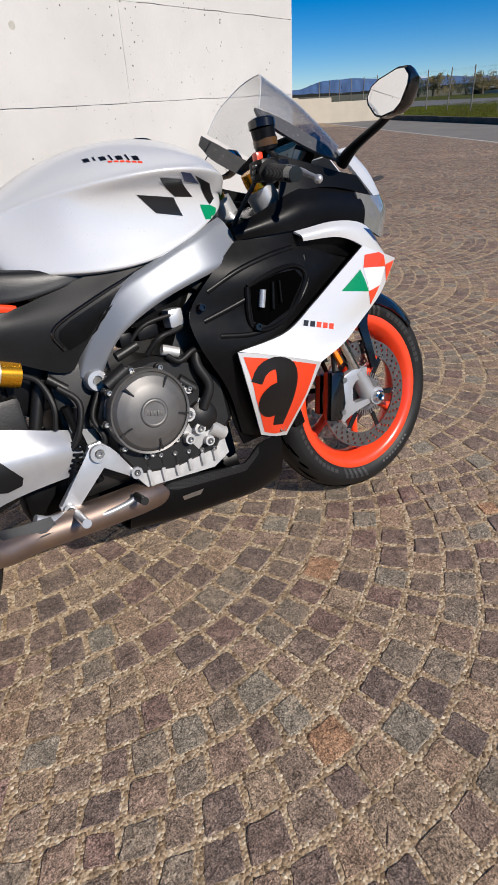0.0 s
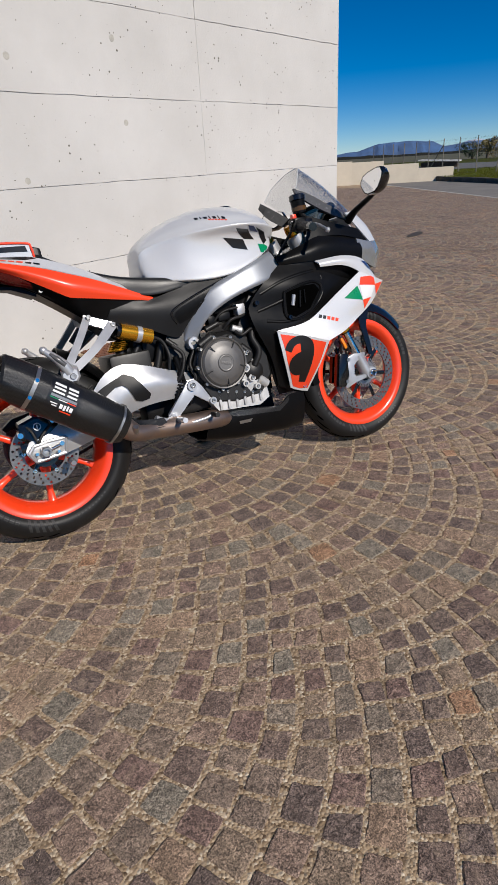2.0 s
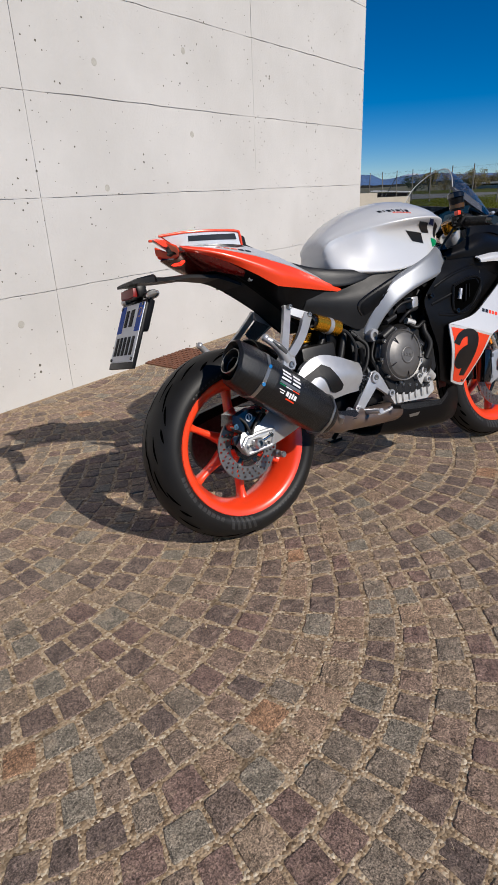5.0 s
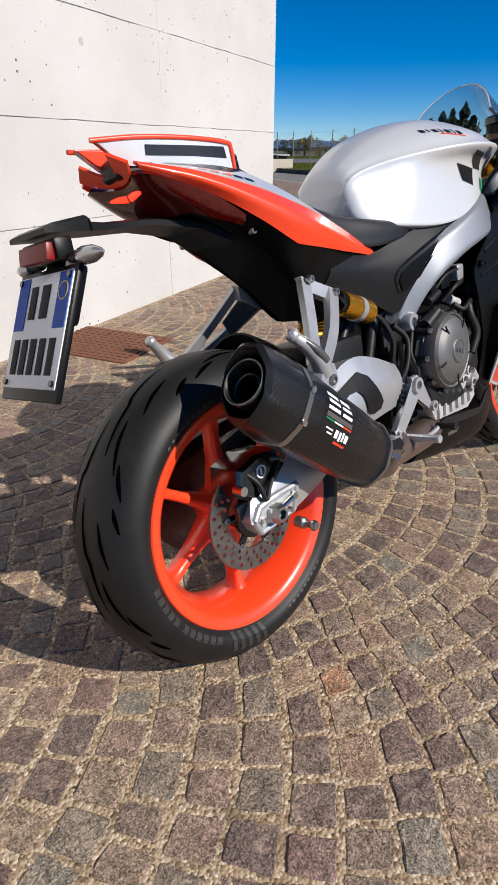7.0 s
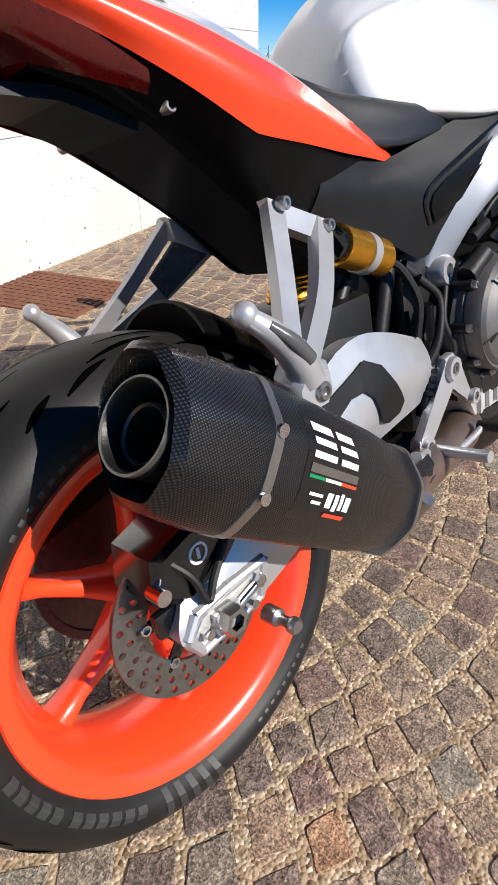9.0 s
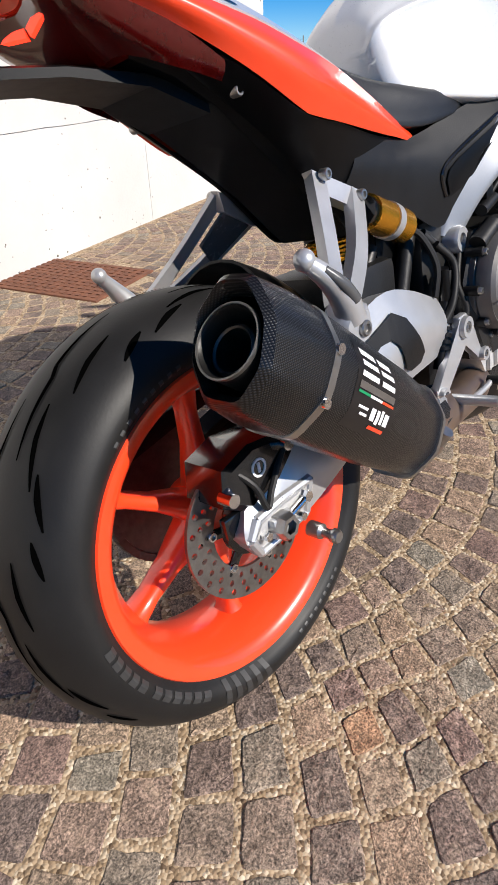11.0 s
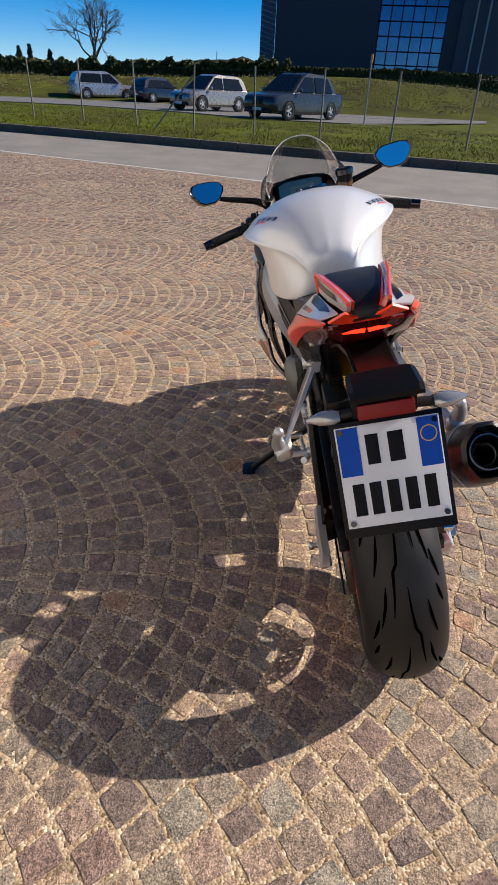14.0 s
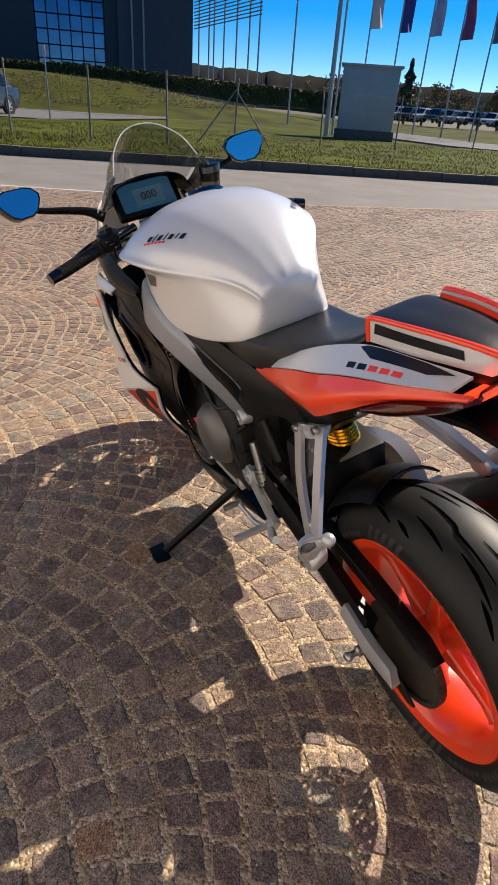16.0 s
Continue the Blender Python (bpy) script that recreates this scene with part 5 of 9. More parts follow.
skin(bm, [[Vector(p) for p in c] for c in ([(1.215, -0.100, 0.975), (1.262, -0.075, 1.010), (1.288, 0.025, 1.022), (1.262, 0.125, 1.010), (1.215, 0.150, 0.975)], [(1.31, -0.105, 0.950), (1.36, -0.07, 0.960), (1.40, 0.022, 0.966), (1.36, 0.115, 0.960), (1.31, 0.150, 0.950)])], 20, 5, 0.004)
part("cockpit_hood", bm, PLASTIC, bike)

# -- bars, yoke, fork --
AX = Vector((1.37, 0, 0.30))
UP = Vector((-math.sin(radians(24.1)), 0, math.cos(radians(24.1))))
fork = empty("front_fork")
fork.parent = bike
tagged(fork, "gold upside-down front fork")
for s in (-1, 1):
    o = Vector((-0.012, s * 0.098, 0))
    for a, b, r, mat, nm in ((0.215, 0.685, 0.0255, GOLD, "fork_tube"), (0.02, 0.225, 0.0175, CHROME, "fork_slider"), (0.209, 0.219, 0.0245, GLOSS_BLACK, "dust_seal")):
        bm = bmesh.new()
        rod(bm, AX + o + UP * a, AX + o + UP * b, r, seg=24)
        part(nm, bm, mat, fork)
    bm = bmesh.new()
    rod(bm, AX + o + UP * 0.0, AX + o + UP * 0.095, 0.026, 0.0225, 20)
    rod(bm, AX + Vector((0, s * 0.078, 0)), AX + Vector((0, s * 0.122, 0)), 0.026, seg=24)
    prism(bm, [(1.350, 0.392), (1.345, 0.368), (1.300, 0.366), (1.284, 0.350), (1.278, 0.310), (1.290, 0.298), (1.360, 0.302), (1.362, 0.284), (1.290, 0.280), (1.238, 0.258), (1.228, 0.268), (1.256, 0.310), (1.252, 0.386), (1.290, 0.396)], s * 0.094, s * 0.116, bevel=0.003)
    foot = part("fork_foot", bm, ALLOY, fork)
    bm = bmesh.new()
    revolve(bm, [(0.008, s * 0.01), (0.012, s * 0.012), (0.016, s * 0.01), (0.018, 0.0), (0.018, -s * 0.02)], Matrix.Translation(AX + Vector((0, s * 0.125, 0))), 20)
    part("axle_nut", bm, CHROME, foot)
    cal = empty("front_caliper")
    cal.parent = bike
    tagged(cal, "black radial brake caliper")
    bm = bmesh.new()
    cm = Matrix.Translation(AX + Vector((-0.142, s * 0.080, 0.038))) @ pose(0, 0, 0, 0, 12, 0)
    box(bm, (0, s * 0.018, 0), (0.050, 0.040, 0.140), cm, 0.012)
    box(bm, (0, -s * 0.028, 0), (0.044, 0.026, 0.115), cm, 0.010)
    part("caliper_body", bm, GLOSS_BLACK, cal)
    bm = bmesh.new()
    for k in range(6):
        box(bm, (-0.003, s * 0.0365, -0.030 + k * 0.0115), (0.012, 0.0016, 0.0075), cm)
    part("caliper_mark", bm, FILM_WHITE, cal)
    for dz in (-0.045, 0.045):
        bm = bmesh.new()
        p = cm @ Vector((0.02, s * 0.036, dz))
        rod(bm, p, p + Vector((0, s * 0.006, 0)), 0.008, seg=12)
        part("caliper_bolt", bm, STEEL, cal)
    bm = bmesh.new()
    tube(bm, [cm @ Vector((0, s * 0.02, 0.06)), AX + o + UP * 0.22 + Vector((-0.05, s * 0.02, 0)), AX + o + UP * 0.40 + Vector((-0.055, 0, 0)), AX + o + UP * 0.55 + Vector((-0.05, -s * 0.02, 0))], 0.005, 8)
    part("brake_line", bm, RUBBER, cal)
    bm = bmesh.new()
    box(bm, (0, 0, 0), (0.014, 0.012, 0.05), Matrix.Translation(AX + Vector((-0.130, s * 0.122, 0.150))) @ pose(0, 0, 0, 0, -24, 0), 0.004)
    part("side_reflector", bm, AMBER_LENS, fork)
for k, (h, thick, mat) in enumerate(((0.60, 0.032, GLOSS_BLACK), (0.40, 0.034, GLOSS_BLACK))):
    bm = bmesh.new()
    box(bm, (-0.02, 0, 0), (0.075, 0.255, thick), Matrix.Translation(AX + UP * h) @ pose(0, 0, 0, 0, -24, 0), 0.012)
    part("yoke", bm, mat, fork)
for s in (-1, 1):
    bm = bmesh.new()
    c = AX + UP * 0.69 + Vector((-0.012, s * 0.098, 0))
    rod(bm, c - UP * 0.012, c + UP * 0.006, 0.024, seg=24)
    part("fork_cap", bm, ALLOY if s > 0 else GOLD, fork)

# front mudguard
bm = bmesh.new()
rows = []
for a in np.linspace(34, 148, 20):
    r = 0.311
    row = []
    for f in np.linspace(-1, 1, 9):
        rr = r - 0.028 * abs(f) ** 2.2 - 0.02 * abs(f) ** 6
        row.append(Vector((1.37 + rr * math.cos(radians(a)), 0.068 * f, 0.30 + rr * math.sin(radians(a)))))
    rows.append(row)
skin(bm, rows, 8, 24, 0.003)
guard = part("front_mudguard", bm, GLOSS_BLACK, bike, "black front mudguard", sharp=60)
for s in (-1, 1):
    bm = bmesh.new()
    skin(bm, [on_side(c, s) for c in ([(1.400, 0.064, 0.592), (1.378, 0.078, 0.556), (1.364, 0.085, 0.515), (1.374, 0.090, 0.460), (1.388, 0.094, 0.376)], [(1.455, 0.064, 0.580), (1.422, 0.077, 0.546), (1.399, 0.085, 0.500), (1.402, 0.090, 0.450), (1.412, 0.094, 0.372)])], 16, 4, 0.008)
    part("mudguard_stay", bm, GLOSS_BLACK, guard)

bars = empty("handlebars")
bars.parent = bike
tagged(bars, "clip-on handlebars with black grips and levers")
for s in (-1, 1):
    p_in, p_out = Vector((1.090, s * 0.115 + 0.018, 0.937)), Vector((1.010, s * 0.358 + 0.0245, 0.894))
    d = (p_out - p_in).normalized()
    bm = bmesh.new()
    rod(bm, p_in, p_out - d * 0.01, 0.011, seg=16)
    part("bar_tube", bm, GLOSS_BLACK, bars)
    bm = bmesh.new()
    rod(bm, AX + UP * 0.60 + Vector((-0.012, s * 0.098, 0)), AX + UP * 0.655 + Vector((-0.012, s * 0.098, 0)), 0.036, seg=24)
    part("bar_clamp", bm, ALLOY, bars)
    bm = bmesh.new()
    ga = p_out - d * 0.135
    turn = Vector((0, 1, 0)).rotation_difference(d).to_matrix().to_4x4()
    ribs = [(0.0002, 0.0)]
    for k in range(14):
        ribs += [(0.0168, 0.125 * k / 14), (0.0168, 0.125 * (k + 0.55) / 14), (0.0158, 0.125 * (k + 0.6) / 14), (0.0158, 0.125 * (k + 0.95) / 14)]
    revolve(bm, ribs + [(0.0002, 0.125)], Matrix.Translation(ga) @ turn, 20)
    part("grip", bm, RUBBER, bars)
    bm = bmesh.new()
    rod(bm, ga - d * 0.006, ga, 0.024, seg=24)
    part("grip_flange", bm, RUBBER, bars)
    bm = bmesh.new()
    rod(bm, ga + d * 0.125, ga + d * 0.155, 0.0165, 0.0145, 20)
    part("bar_end", bm, GLOSS_BLACK, bars)
    bm = bmesh.new()
    box(bm, (0, 0, 0), (0.05, 0.055, 0.045), Matrix.Translation(ga - d * 0.04 + Vector((0, 0, 0.002))), 0.010)
    sw = part("switch_block", bm, PLASTIC, bars)
    bm = bmesh.new()
    box(bm, (0, 0, 0), (0.018, 0.02, 0.02), Matrix.Translation(ga - d * 0.045 + Vector((-0.012, 0, 0.03))), 0.005)
    part("switch", bm, PAINT_RED if s < 0 else PLASTIC, sw, "red engine stop switch" if s < 0 else "")
    for k in range(3):
        bm = bmesh.new()
        box(bm, (0, 0, 0), (0.008, 0.014, 0.009), Matrix.Translation(ga - d * (0.03 + 0.012 * k) + Vector((-0.027, 0, 0.012 - 0.012 * k))), 0.003)
        part("switch", bm, GLOSS_BLACK, sw)
    lv = [ga - d * 0.05 + Vector((0.045, 0, 0.0)), ga + d * 0.0 + Vector((0.075, 0, -0.004)), ga + d * 0.06 + Vector((0.078, 0, -0.012)), ga + d * 0.115 + Vector((0.075, 0, -0.018))]
    bm = bmesh.new()
    tube(bm, lv, [0.009, 0.0075, 0.006, 0.0058], 10)
    lever = part("lever", bm, ALLOY if s < 0 else PLASTIC, bars, "alloy brake lever" if s < 0 else "black clutch lever")
    bm = bmesh.new()
    bmesh.ops.create_uvsphere(bm, u_segments=14, v_segments=9, radius=0.0095, matrix=Matrix.Translation(lv[-1]))
    part("lever_ball", bm, ALLOY if s < 0 else PLASTIC, lever)
    bm = bmesh.new()
    box(bm, (0, 0, 0), (0.055, 0.05, 0.028), Matrix.Translation(ga - d * 0.055 + Vector((0.032, 0, 0.004))), 0.008)
    part("lever_perch", bm, GLOSS_BLACK, bars)
# brake fluid reservoir
bm = bmesh.new()
rod(bm, (1.118, -0.118, 0.975), (1.112, -0.122, 1.020), 0.026, 0.028, 28)
res = part("brake_reservoir", bm, PLASTIC, bars, "black brake fluid reservoir with ribbed lid")
bm = bmesh.new()
revolve(bm, [(0.0002, 0.020), (0.026, 0.020), (0.031, 0.016), (0.031, 0.0), (0.0002, 0.0)], Matrix.Translation((1.112, -0.122, 1.019)) @ pose(0, 0, 0, 90, 0, 0), 36)
part("lid", bm, GLOSS_BLACK, res)
bm = bmesh.new()
rod(bm, (1.1175, -0.1185, 0.982), (1.1165, -0.1195, 0.998), 0.0285, seg=28)
part("sight_band", bm, material("dark_amber_window", (0.09, 0.045, 0.012), 0.15, vary=0.2, scale=60), res)
bm = bmesh.new()
tube(bm, [(1.12, -0.12, 0.975), (1.13, -0.14, 0.95), (1.12, -0.17, 0.935)], 0.007, 8)
part("hose", bm, RUBBER, res)
for pts, r in (([(1.08, -0.14, 0.92), (1.12, -0.10, 0.87), (1.15, -0.06, 0.82), (1.14, -0.03, 0.75)], 0.006), ([(1.07, 0.15, 0.92), (1.13, 0.12, 0.87), (1.14, 0.07, 0.80), (1.10, 0.05, 0.72)], 0.006), ([(1.06, -0.16, 0.925), (1.02, -0.12, 0.86), (0.98, -0.10, 0.80)], 0.005), ([(1.04, 0.2, 0.92), (1.13, 0.16, 0.90), (1.2, 0.1, 0.88)], 0.004)):
    bm = bmesh.new()
    tube(bm, pts, r, 8)
    part("cable", bm, RUBBER, bars)

# mirrors on their stalks
for s in (-1, 1):
    mir = empty("rear_view_mirror")
    mir.parent = bike
    tagged(mir, "black rear view mirror on a fairing stalk")
    c = Vector((1.308, s * 0.355 + 0.027, 1.024))
    toe, tilt = (-4, 11) if s < 0 else (25, 24)
    mm = Matrix.Translation(c) @ pose(0, 0, 0, 0, tilt, toe)
    out = [(-0.074, 0.004), (-0.050, 0.034), (0.052, 0.042), (0.076, 0.012), (0.040, -0.040), (-0.030, -0.042)]
    # cut the corners a little
    cut = []
    for k, (a, b) in enumerate(out):
        for a2, b2 in (out[k - 1], out[(k + 1) % len(out)]):
            cut.append((s * 0.92 * (a + (a2 - a) * 0.2), 0.98 * (b + (b2 - b) * 0.2)))
    out = cut

    def ring_at(x, k):
        return [mm @ Vector((x, a * k, b * k)) for a, b in out]

    bm = bmesh.new()
    loft(bm, [ring_at(-0.004, 1.0), ring_at(-0.006, 1.06), ring_at(0.004, 1.09), ring_at(0.022, 1.0), ring_at(0.04, 0.72), ring_at(0.05, 0.35)])
    part("mirror_shell", bm, GLOSS_BLACK, mir, sharp=30)
    bm = bmesh.new()
    loft(bm, [ring_at(-0.0045, 0.97), ring_at(-0.0075, 0.965)])
    part("mirror_glass", bm, MIRROR, mir, smooth=False)
    bm = bmesh.new()
    base = Vector((1.345, s * 0.135 + 0.02, 0.925))
    tube(bm, [base, base + Vector((0.004, s * 0.055, 0.03)), c + Vector((0.035, -s * 0.045, -0.035)), c + Vector((0.03, -s * 0.01, -0.01))], [0.018, 0.012, 0.009, 0.010], 12)
    part("mirror_stalk", bm, PLASTIC, mir)

# -- seat and tail --
for s in (-1, 1):
    bm = bmesh.new()
    skin(bm, [on_side(c, s) for c in ([(0.768, 0.158, 0.778), (0.700, 0.144, 0.794), (0.60, 0.128, 0.778), (0.47, 0.108, 0.748), (0.40, 0.106, 0.752), (0.33, 0.104, 0.760)], [(0.705, 0.162, 0.752), (0.635, 0.150, 0.730), (0.555, 0.136, 0.702), (0.46, 0.118, 0.712), (0.39, 0.110, 0.716), (0.31, 0.104, 0.722)],
                                      [(0.635, 0.150, 0.712), (0.568, 0.124, 0.635), (0.530, 0.112, 0.602), (0.43, 0.104, 0.650), (0.36, 0.098, 0.672), (0.29, 0.092, 0.690)])], 26, 12, 0.004)
    sp = part("seat_side_panel", bm, TEXTURED, bike, "grained black side panel under the seat", sharp=60)
    st = tree_of(sp)
    groove = []
    for x, h in [(0.735, 0.776), (0.64, 0.745), (0.555, 0.712), (0.525, 0.695), (0.520, 0.678), (0.535, 0.650)]:
        hit = st.ray_cast(Vector((x, s * 0.6, h)), Vector((0, -s, 0)))
        if hit[0] is not None:
            groove.append(hit[0])
    bm = bmesh.new()
    tube(bm, groove, 0.004, 8, 5)
    part("panel_ridge", bm, GLOSS_BLACK, sp)
    decal("panel_inset", st, [(0.725, 0.768), (0.64, 0.735), (0.56, 0.705), (0.535, 0.690), (0.530, 0.675), (0.545, 0.648), (0.585, 0.662), (0.64, 0.715), (0.70, 0.752)], s, PLASTIC, sp, "smooth black inset", 0.003, 0.02)
    bm = bmesh.new()
    skin(bm, [on_side(c, s) for c in ([(0.455, 0.103, 0.745), (0.36, 0.110, 0.759), (0.27, 0.124, 0.777), (0.19, 0.131, 0.792), (0.105, 0.122, 0.842), (0.02, 0.100, 0.886)], [(0.44, 0.096, 0.70), (0.36, 0.098, 0.700), (0.29, 0.097, 0.716), (0.21, 0.098, 0.755), (0.13, 0.098, 0.808), (0.03, 0.090, 0.868)],
                                      [(0.43, 0.088, 0.655), (0.37, 0.082, 0.636), (0.325, 0.080, 0.634), (0.235, 0.080, 0.720), (0.16, 0.084, 0.780), (0.05, 0.082, 0.856)])], 26, 10, 0.004)
    part("tail_side_cover", bm, PLASTIC, bike, "matt black side of the tail", sharp=50)
    bm = bmesh.new()
    skin(bm, [on_side(c, s) for c in ([(0.474, 0.104, 0.752), (0.42, 0.110, 0.775), (0.36, 0.117, 0.802), (0.27, 0.124, 0.840), (0.19, 0.126, 0.868), (0.12, 0.120, 0.893), (0.0, 0.106, 0.926), (-0.100, 0.078, 0.948)], [(0.472, 0.107, 0.747), (0.42, 0.116, 0.761), (0.36, 0.126, 0.778), (0.27, 0.142, 0.806), (0.19, 0.152, 0.830), (0.11, 0.141, 0.867), (0.01, 0.118, 0.908), (-0.098, 0.086, 0.942)],
                                      [(0.466, 0.106, 0.742), (0.42, 0.112, 0.750), (0.36, 0.118, 0.760), (0.27, 0.129, 0.776), (0.19, 0.136, 0.790), (0.175, 0.136, 0.797), (0.105, 0.127, 0.842), (0.02, 0.104, 0.892), (-0.095, 0.081, 0.936)])], 30, 10, 0.005)
    red = part("tail_panel", bm, PAINT_RED, bike, "fluorescent red tail panel", sharp=60)
    bm = bmesh.new()
    skin(bm, [on_side(c, s) for c in ([(0.385, 0.113, 0.793), (0.27, 0.123, 0.842), (0.19, 0.125, 0.871), (0.12, 0.119, 0.896), (0.0, 0.105, 0.9285), (-0.07, 0.084, 0.944)], [(0.375, 0.102, 0.806), (0.265, 0.104, 0.860), (0.185, 0.100, 0.893), (0.11, 0.096, 0.916), (0.0, 0.078, 0.941), (-0.07, 0.058, 0.949)],
                                      [(0.358, 0.090, 0.822), (0.25, 0.086, 0.880), (0.17, 0.080, 0.914), (0.10, 0.074, 0.936), (0.0, 0.062, 0.946), (-0.07, 0.05, 0.950)])], 20, 8, 0.004)
    deck = part("tail_deck", bm, PAINT_WHITE, bike, "pale grey upper tail deck", sharp=60)
    dt = tree_of(deck)
    for k in range(5):
        x = 0.125 - k * 0.024
        decal("model_mark", dt, [(x, s * (0.109 - k * 0.0022)), (x - 0.018, s * (0.107 - k * 0.0022)), (x - 0.015, s * (0.099 - k * 0.0022)), (x + 0.003, s * (0.101 - k * 0.0022))], s, FILM_BLACK if k < 2 else PAINT_RED, deck, axis="top", fine=0.008)
    decal("deck_inset", dt, [(0.125, s * 0.080), (0.090, s * 0.089), (-0.02, s * 0.080), (-0.055, s * 0.062), (0.0, s * 0.064), (0.11, s * 0.076)], s, FILM_BLACK, deck, axis="top", fine=0.02)
    # fin beside the pillion hump, drawn in towards the rear
    bm = bmesh.new()
    skin(bm, [on_side(c, s) for c in ([(0.112, 0.071, 0.974), (0.03, 0.063, 0.983), (-0.06, 0.048, 0.987), (-0.132, 0.036, 0.986)], [(0.118, 0.068, 0.934), (0.04, 0.060, 0.940), (-0.03, 0.046, 0.946), (-0.085, 0.034, 0.950)])], 16, 5, 0.008)
    fin = part("tail_fin", bm, PAINT_WHITE, bike, "white tail fin with black slot and red edge", sharp=60)
    ft = tree_of(fin)
    bm = bmesh.new()
    skin(bm, [on_side(c, s) for c in ([(0.110, 0.0605, 0.973), (0.03, 0.0525, 0.982), (-0.06, 0.0375, 0.986), (-0.130, 0.026, 0.985)], [(0.115, 0.057, 0.936), (0.04, 0.050, 0.941), (-0.03, 0.036, 0.946), (-0.083, 0.025, 0.950)])], 16, 4, 0.003)
    part("fin_inner_face", bm, PAINT_RED, fin, "fluorescent red inner face", sharp=60)
    bm = bmesh.new()
    tube(bm, [(-0.140, s * 0.035, 0.986), (-0.06, s * 0.048, 0.989), (0.03, s * 0.063, 0.985), (0.106, s * 0.071, 0.977), (0.118, s * 0.071, 0.966), (0.122, s * 0.068, 0.934)], 0.0040, 10, 5)
    part("fin_edge", bm, PAINT_RED, fin)
    decal("fin_slot", ft, [(-0.05, 0.978), (0.102, 0.970), (0.106, 0.952), (0.045, 0.957), (-0.05, 0.963)], s, FILM_BLACK, fin, "", 0.0012, 0.03)

seat_rows = [(0.705, 0.070, 0.782, 0.800), (0.66, 0.105, 0.776, 0.806), (0.58, 0.125, 0.768, 0.812), (0.48, 0.118, 0.758, 0.822), (0.38, 0.100, 0.775, 0.840), (0.28, 0.090, 0.815, 0.872), (0.20, 0.082, 0.86, 0.908), (0.15, 0.075, 0.90, 0.935), (0.125, 0.060, 0.92, 0.955)]
rings = []
for x, w, hb, ht in seat_rows:
    pts = [(0, hb), (w * 0.9, hb), (w, hb + 0.010), (w * 0.97, ht - 0.014), (w * 0.80, ht - 0.003), (w * 0.4, ht), (0, ht)]
    half = smooth_path([Vector((x, -a, b)) for a, b in pts], 3)
    rings.append(half + [Vector((p.x, -p.y, p.z)) for p in half[-2:0:-1]])
n = len(rings[0])
cols = [smooth_path([r[i] for r in rings], 4) for i in range(n)]
bm = bmesh.new()
loft(bm, [[c[k] for c in cols] for k in range(len(cols[0]))])
part("seat", bm, LEATHER, bike, "black grained rider seat", sharp=60)
rows = [(0.150, 0.045, 0.91, 0.950), (0.138, 0.056, 0.91, 0.966), (0.05, 0.050, 0.92, 0.977), (-0.02, 0.040, 0.925, 0.981), (-0.06, 0.033, 0.93, 0.978), (-0.088, 0.027, 0.935, 0.966), (-0.096, 0.022, 0.938, 0.953)]
rings = []
for x, w, hb, ht in rows:
    pts = [(0, hb), (w, hb), (w, ht - 0.009), (w * 0.93, ht - 0.002), (w * 0.5, ht), (0, ht)]
    half = smooth_path([Vector((x, -a, b)) for a, b in pts], 3)
    rings.append(half + [Vector((p.x, -p.y, p.z)) for p in half[-2:0:-1]])
cols = [smooth_path([r[i] for r in rings], 4) for i in range(len(rings[0]))]
bm = bmesh.new()
loft(bm, [[c[k] for c in cols] for k in range(len(cols[0]))])
part("pillion_cover", bm, TEXTURED, bike, "black pillion seat cover", sharp=60)
bm = bmesh.new()
skin(bm, [[Vector(p) for p in c] for c in ([(-0.120, -0.042, 0.968), (-0.098, -0.022, 0.950), (-0.088, 0, 0.944), (-0.098, 0.022, 0.950), (-0.120, 0.042, 0.968)], [(-0.106, -0.072, 0.950), (-0.084, -0.042, 0.936), (-0.072, 0, 0.930), (-0.084, 0.042, 0.936), (-0.106, 0.072, 0.950)])], 20, 4, 0.005)
part("tail_trim", bm, PAINT_RED, bike, "red V-shaped tail trim")
bm = bmesh.new()
skin(bm, [[Vector(p) for p in c] for c in ([(0.085, -0.111, 0.856), (0.02, -0.103, 0.893), (-0.092, -0.080, 0.936), (-0.078, -0.042, 0.930), (-0.068, 0, 0.925), (-0.078, 0.042, 0.930), (-0.092, 0.080, 0.936), (0.02, 0.103, 0.893), (0.085, 0.111, 0.856)], [(0.088, -0.107, 0.848), (0.03, -0.097, 0.872), (-0.052, -0.076, 0.905), (-0.056, -0.04, 0.902), (-0.052, 0, 0.896), (-0.056, 0.04, 0.902), (-0.052, 0.076, 0.905), (0.03, 0.097, 0.872), (0.088, 0.107, 0.848)], [(0.09, -0.098, 0.842), (0.045, -0.090, 0.855), (-0.005, -0.070, 0.875), (-0.018, -0.035, 0.872), (-0.022, 0, 0.868), (-0.018, 0.035, 0.872), (-0.005, 0.070, 0.875), (0.045, 0.090, 0.855), (0.09, 0.098, 0.842)])], 24, 10, 0.008)
lens = part("tail_light", bm, RED_LENS, bike, "dark red tail light lens")
led = bpy.data.materials.new("lit_red_strip")
led.use_nodes = True
le = led.node_tree.nodes["Principled BSDF"]
le.inputs["Base Color"].default_value = (0.5, 0.01, 0.005, 1)
le.inputs["Emission Color"].default_value = (1.0, 0.03, 0.01, 1)
le.inputs["Emission Strength"].default_value = 3.0
